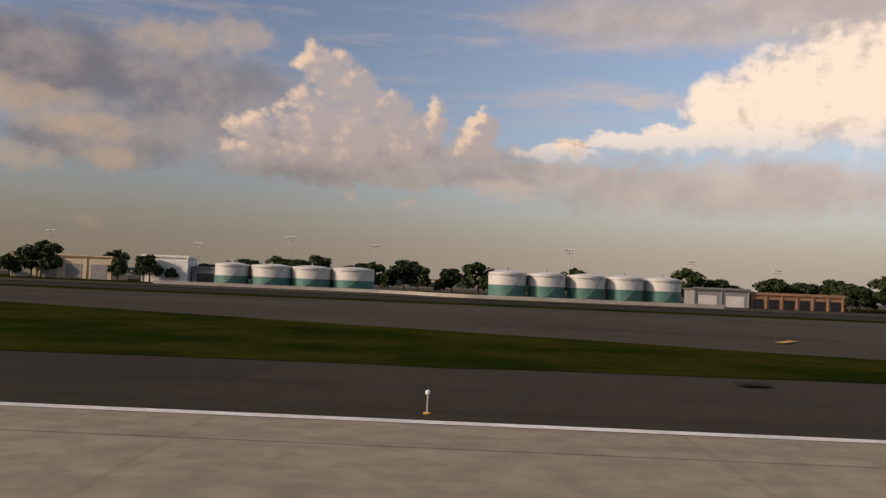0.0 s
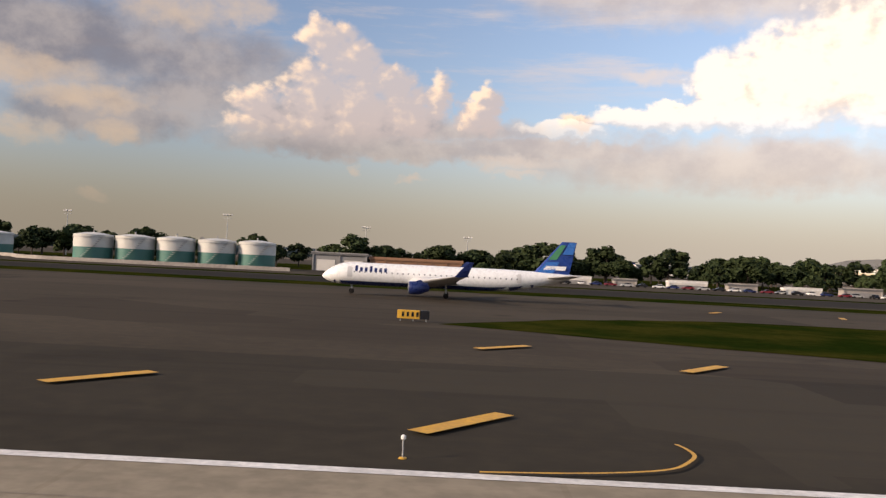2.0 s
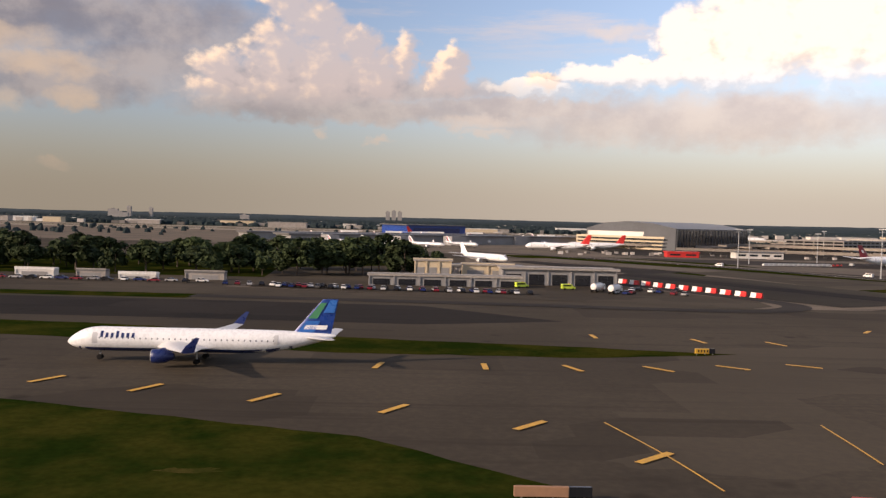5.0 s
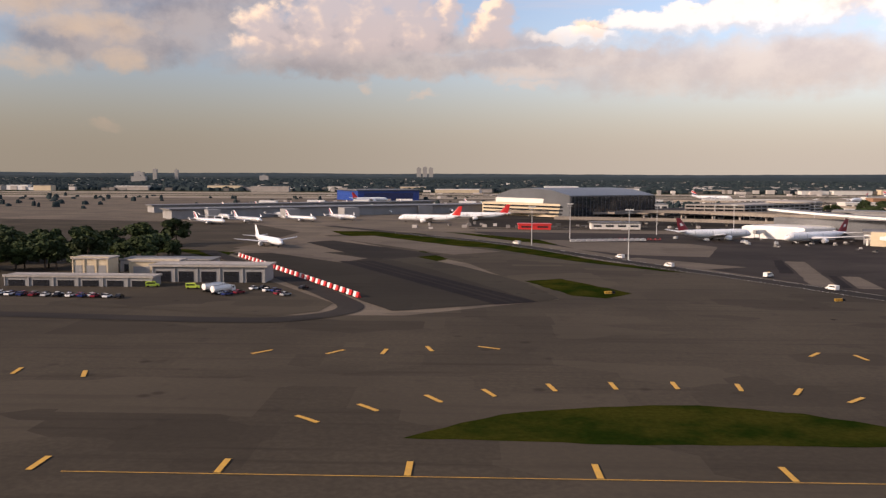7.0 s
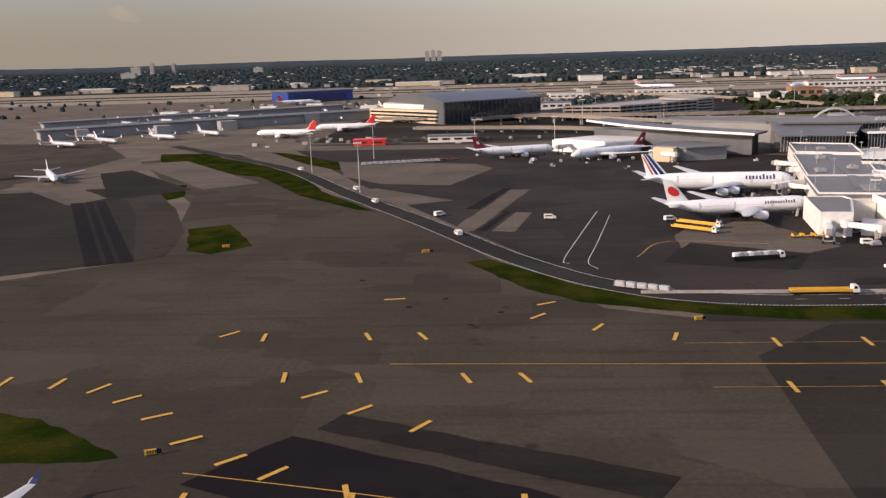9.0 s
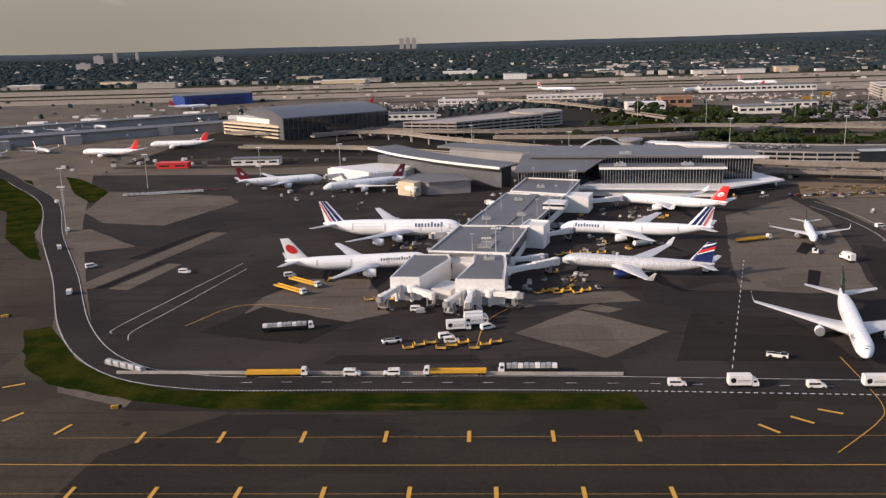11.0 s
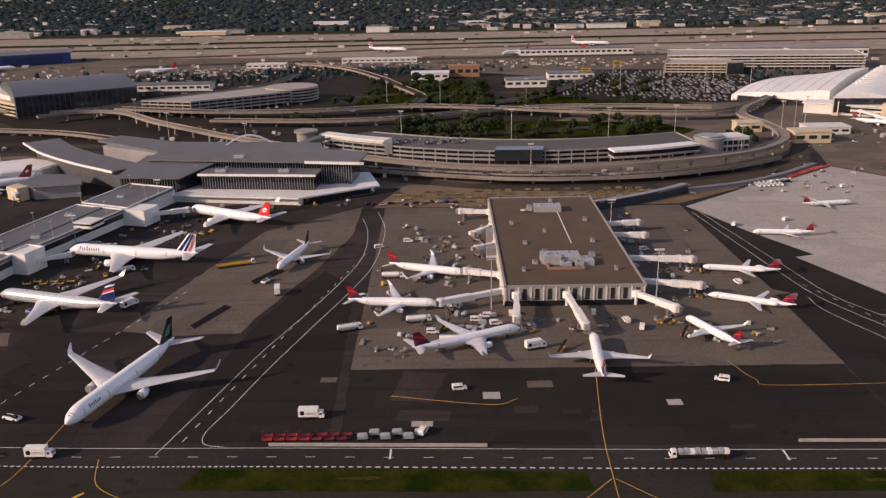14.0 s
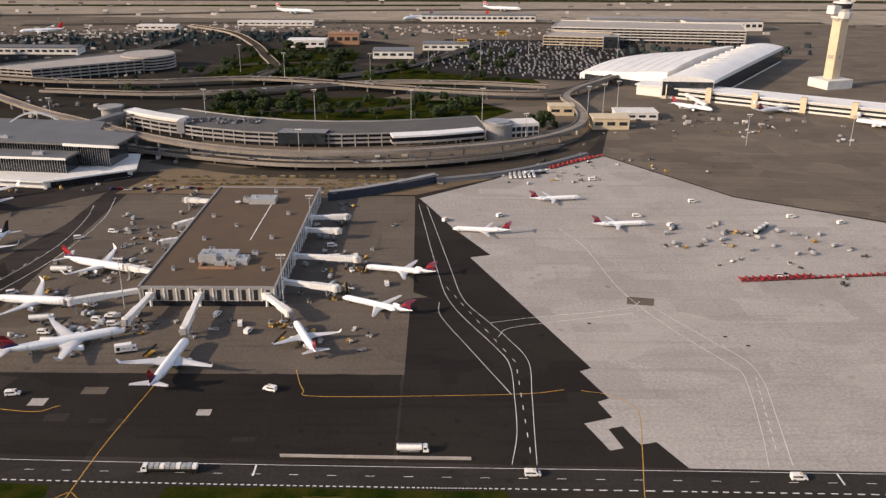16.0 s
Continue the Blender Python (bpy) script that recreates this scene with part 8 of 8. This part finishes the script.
rows_ += [(1000 + random.uniform(0, 60), 556 + random.uniform(-10, 6), random.uniform(0, 180)) for i in range(16)] + [(1056 + i * 5, 520 + random.uniform(-4, 4), random.uniform(0, 60)) for i in range(12)]
for i in range(5):
    put(shades[i], [r for j, r in enumerate(rows_) if (j * 7) % 5 == i])


def parked(x, y, w, d, h):
    v, f = block(x, y, w, d, h * 0.6)
    v2, f2 = block(x + w * 0.15, y + d * 0.15, w * 0.7, d * 0.7, h)
    return v + v2, f + [tuple(8 + i for i in q) for q in f2]


MANY = surface("parked_car_colours", (0.20, 0.19, 0.185), (0.15, 0.14, 0.135), rough=0.35, coarse=1.0, relief=0.0, island=2.0)
lot = []
for i in range(44):
    for j in range(20):
        x, y = 1235 + i * 5.6 + j * 1.5, 930 + j * 14.5 - i * 0.2
        x, y = x + random.gauss(0, 1.2), y + random.gauss(0, 1.0)
        if random.random() < 0.35 + 0.45 * (noise.noise((x * 0.02, y * 0.02, 2.0)) > -0.1) and (x - 1235) * 0.45 + (y - 930) > 60:
            lot.append((x, y, 2.0 + random.uniform(-0.1, 0.3), 4.5, random.uniform(1.4, 1.8)))
            lot.append((x + 0.2, y + 5.2, 2.0, 4.5, random.uniform(1.4, 1.8)))
many("lot_cars", lot, parked, MANY, "hundreds of parked cars filling a wide car park", "cars")
structure("car_lot", flat([(1228, 990), (1300, 935), (1400, 915), (1490, 925), (1540, 1230), (1270, 1240), (1240, 1120)], 0.13), DARK_ASPHALT, "dark asphalt car lot", "car park")
deck_cars = many("deck_cars", [(random.uniform(1062, 1120), random.uniform(662, 680), 2, 4.4, 1.5) for i in range(60)], lambda x, y, w, d, h: ([(a, b, c + 9.62) for a, b, c in parked(x, y, w, d, h)[0]], parked(x, y, w, d, h)[1]), MANY, "cars parked on the top deck of the bowed car park", "cars")


TAXI = surface("taxi_car_colours", (0.20, 0.145, 0.06), (0.13, 0.10, 0.05), rough=0.4, coarse=1.0, relief=0.0, island=1.2)
rows = []
for j in range(4):
    for i in range(26):
        if random.random() < 0.75:
            rows.append((1072 + i * 6.6 + random.uniform(-0.8, 0.8), 520 + j * 8.5 + i * 0.15, 4.4, 1.9, 1.5))
many("waiting_taxis", rows, parked, TAXI, "yellow taxis waiting in rows in the brown yard", "cars")
rows = []
for pts, n in (([(860, 706), (950, 650), (1030, 612), (1090, 588), (1151, 570), (1205, 568), (1255, 575)], 26), ([(860, 868), (966, 862), (1060, 884), (1140, 868), (1209, 842), (1290, 818)], 30), ([(980, 806), (1057, 815), (1130, 846), (1209, 872), (1300, 868)], 22)):
    line_ = curve_through(pts, 8)
    for i in range(n):
        k = random.uniform(0, len(line_) - 1.01)
        p = line_[int(k)].lerp(line_[int(k) + 1], k % 1)
        rows.append((p.x - 2, p.y + random.uniform(-3, 3), 4.3, 1.8, {26: 4.6, 30: 7.1, 22: 6.1}[n]))
many("viaduct_cars", rows, lambda x, y, w, d, z: ([(a, b, c - 0.1 + z) for a, b, c in parked(x, y, w, d, 1.5)[0]], parked(x, y, w, d, 1.5)[1]), MANY, "cars driving on the elevated terminal roads", "cars")


# ---- small ground equipment crowding the stands ----
EQUIPMENT = surface("ground_equipment", (0.30, 0.285, 0.265), (0.21, 0.19, 0.165), rough=0.6, coarse=0.5, relief=0.0, island=2.0)
YELLOWISH = surface("ground_equipment_yellow", (0.42, 0.25, 0.05), (0.30, 0.16, 0.04), rough=0.6, coarse=0.5, relief=0.0, island=1.4)


def tug(x, y, w, d, h):
    """A low tractor or cart: chassis, raised cab and wheels, turned at will."""
    a = random.random() * 6.28
    c, s = math.cos(a), math.sin(a)
    v, f = [], []
    rows_ = [(-w / 2, -d / 2, w, d, 0.35, h * 0.5), (-w / 2 + 0.1, -d * 0.42, w - 0.2, d * 0.35, h * 0.5, h), (-w / 2 - 0.06, -d * 0.36, 0.2, 0.6, 0.1, 0.65), (w / 2 - 0.14, -d * 0.36, 0.2, 0.6, 0.1, 0.65),
             (-w / 2 - 0.06, d * 0.2, 0.2, 0.6, 0.1, 0.65), (w / 2 - 0.14, d * 0.2, 0.2, 0.6, 0.1, 0.65)]
    for x0, y0, ww, dd, z0, z1 in rows_:
        n = len(v)
        for zz in (z0, z1):
            for px, py in ((x0, y0), (x0 + ww, y0), (x0 + ww, y0 + dd), (x0, y0 + dd)):
                v.append((x + px * c - py * s, y + px * s + py * c, zz))
        f += [tuple(n + i for i in q) for q in ((4, 5, 6, 7), (0, 1, 5, 4), (1, 2, 6, 5), (2, 3, 7, 6), (3, 0, 4, 7))]
    return v, f


STANDS = [(1098, 310, 16, 10, 26), (1096, 352, 14, 12, 30), (1100, 392, 14, 12, 30), (1104, 440, 12, 22, 40), (1160, 326, 26, 7, 34), (1214, 318, 14, 10, 24), (1214, 362, 12, 10, 26), (1216, 408, 12, 14, 30), (1214, 455, 14, 18, 26)]
STANDS += [(1130, 512, 40, 5, 18), (1200, 524, 40, 8, 20), (866, 322, 18, 8, 26), (905, 344, 14, 8, 20), (926, 380, 14, 14, 24), (936, 440, 14, 18, 30), (960, 470, 14, 12, 24), (838, 400, 12, 16, 22), (862, 450, 12, 24, 26), (800, 560, 40, 24, 36),
          (1425, 430, 30, 14, 30), (1470, 398, 34, 16, 24), (1385, 590, 30, 16, 26), (1330, 550, 22, 10, 26), (1520, 690, 60, 16, 40), (1330, 645, 40, 8, 24), (1010, 525, 30, 8, 26)]
rows = []
for cx, cy, sx, sy, n in STANDS:
    for i in range(n):
        rows.append((random.gauss(cx, sx), random.gauss(cy, sy), random.uniform(1.2, 1.9), random.uniform(2.2, 4.6), random.uniform(1.1, 2.2)))
rows = [r for r in rows if not (1129 < r[0] < 1194 and 344 < r[1] < 498)]
many("ground_equipment", rows[::2], tug, EQUIPMENT, "small tractors, carts and steps crowding the aircraft stands", "equipment")
many("ground_equipment", [r for r in rows if random.random() < 0.09], lambda x, y, w, d, h: tug(x + 3.4, y - 1.2, w, d, h), YELLOWISH, "small yellow tractors and carts among the stands", "equipment")


# ---- road signs over the highway ----
for x, y in ((1291, 1149), (1350, 1235)):
    gantry = thing("road_sign", x, y, 0, 8, "large orange roadworks sign on two posts over the highway", "road sign", "orange road signs")
    for dx in (-5.5, 5.5):
        part("post", boxes((dx - 0.3, dx + 0.3, -0.3, 0.3, 0.1, 11.5)), GALV, gantry)
    part("panel", boxes((-6.5, 6.5, -0.5, -0.3, 7.0, 12.5), bevel=0.08), YELLOWPAINT, gantry, "orange sign panel")
    part("text_bar", boxes((-5.2, 4.8, -0.58, -0.5, 10.2, 11.2)), BLACK, gantry)
    part("text_bar", boxes((-5.2, 2.6, -0.58, -0.5, 8.2, 9.2)), BLACK, gantry)
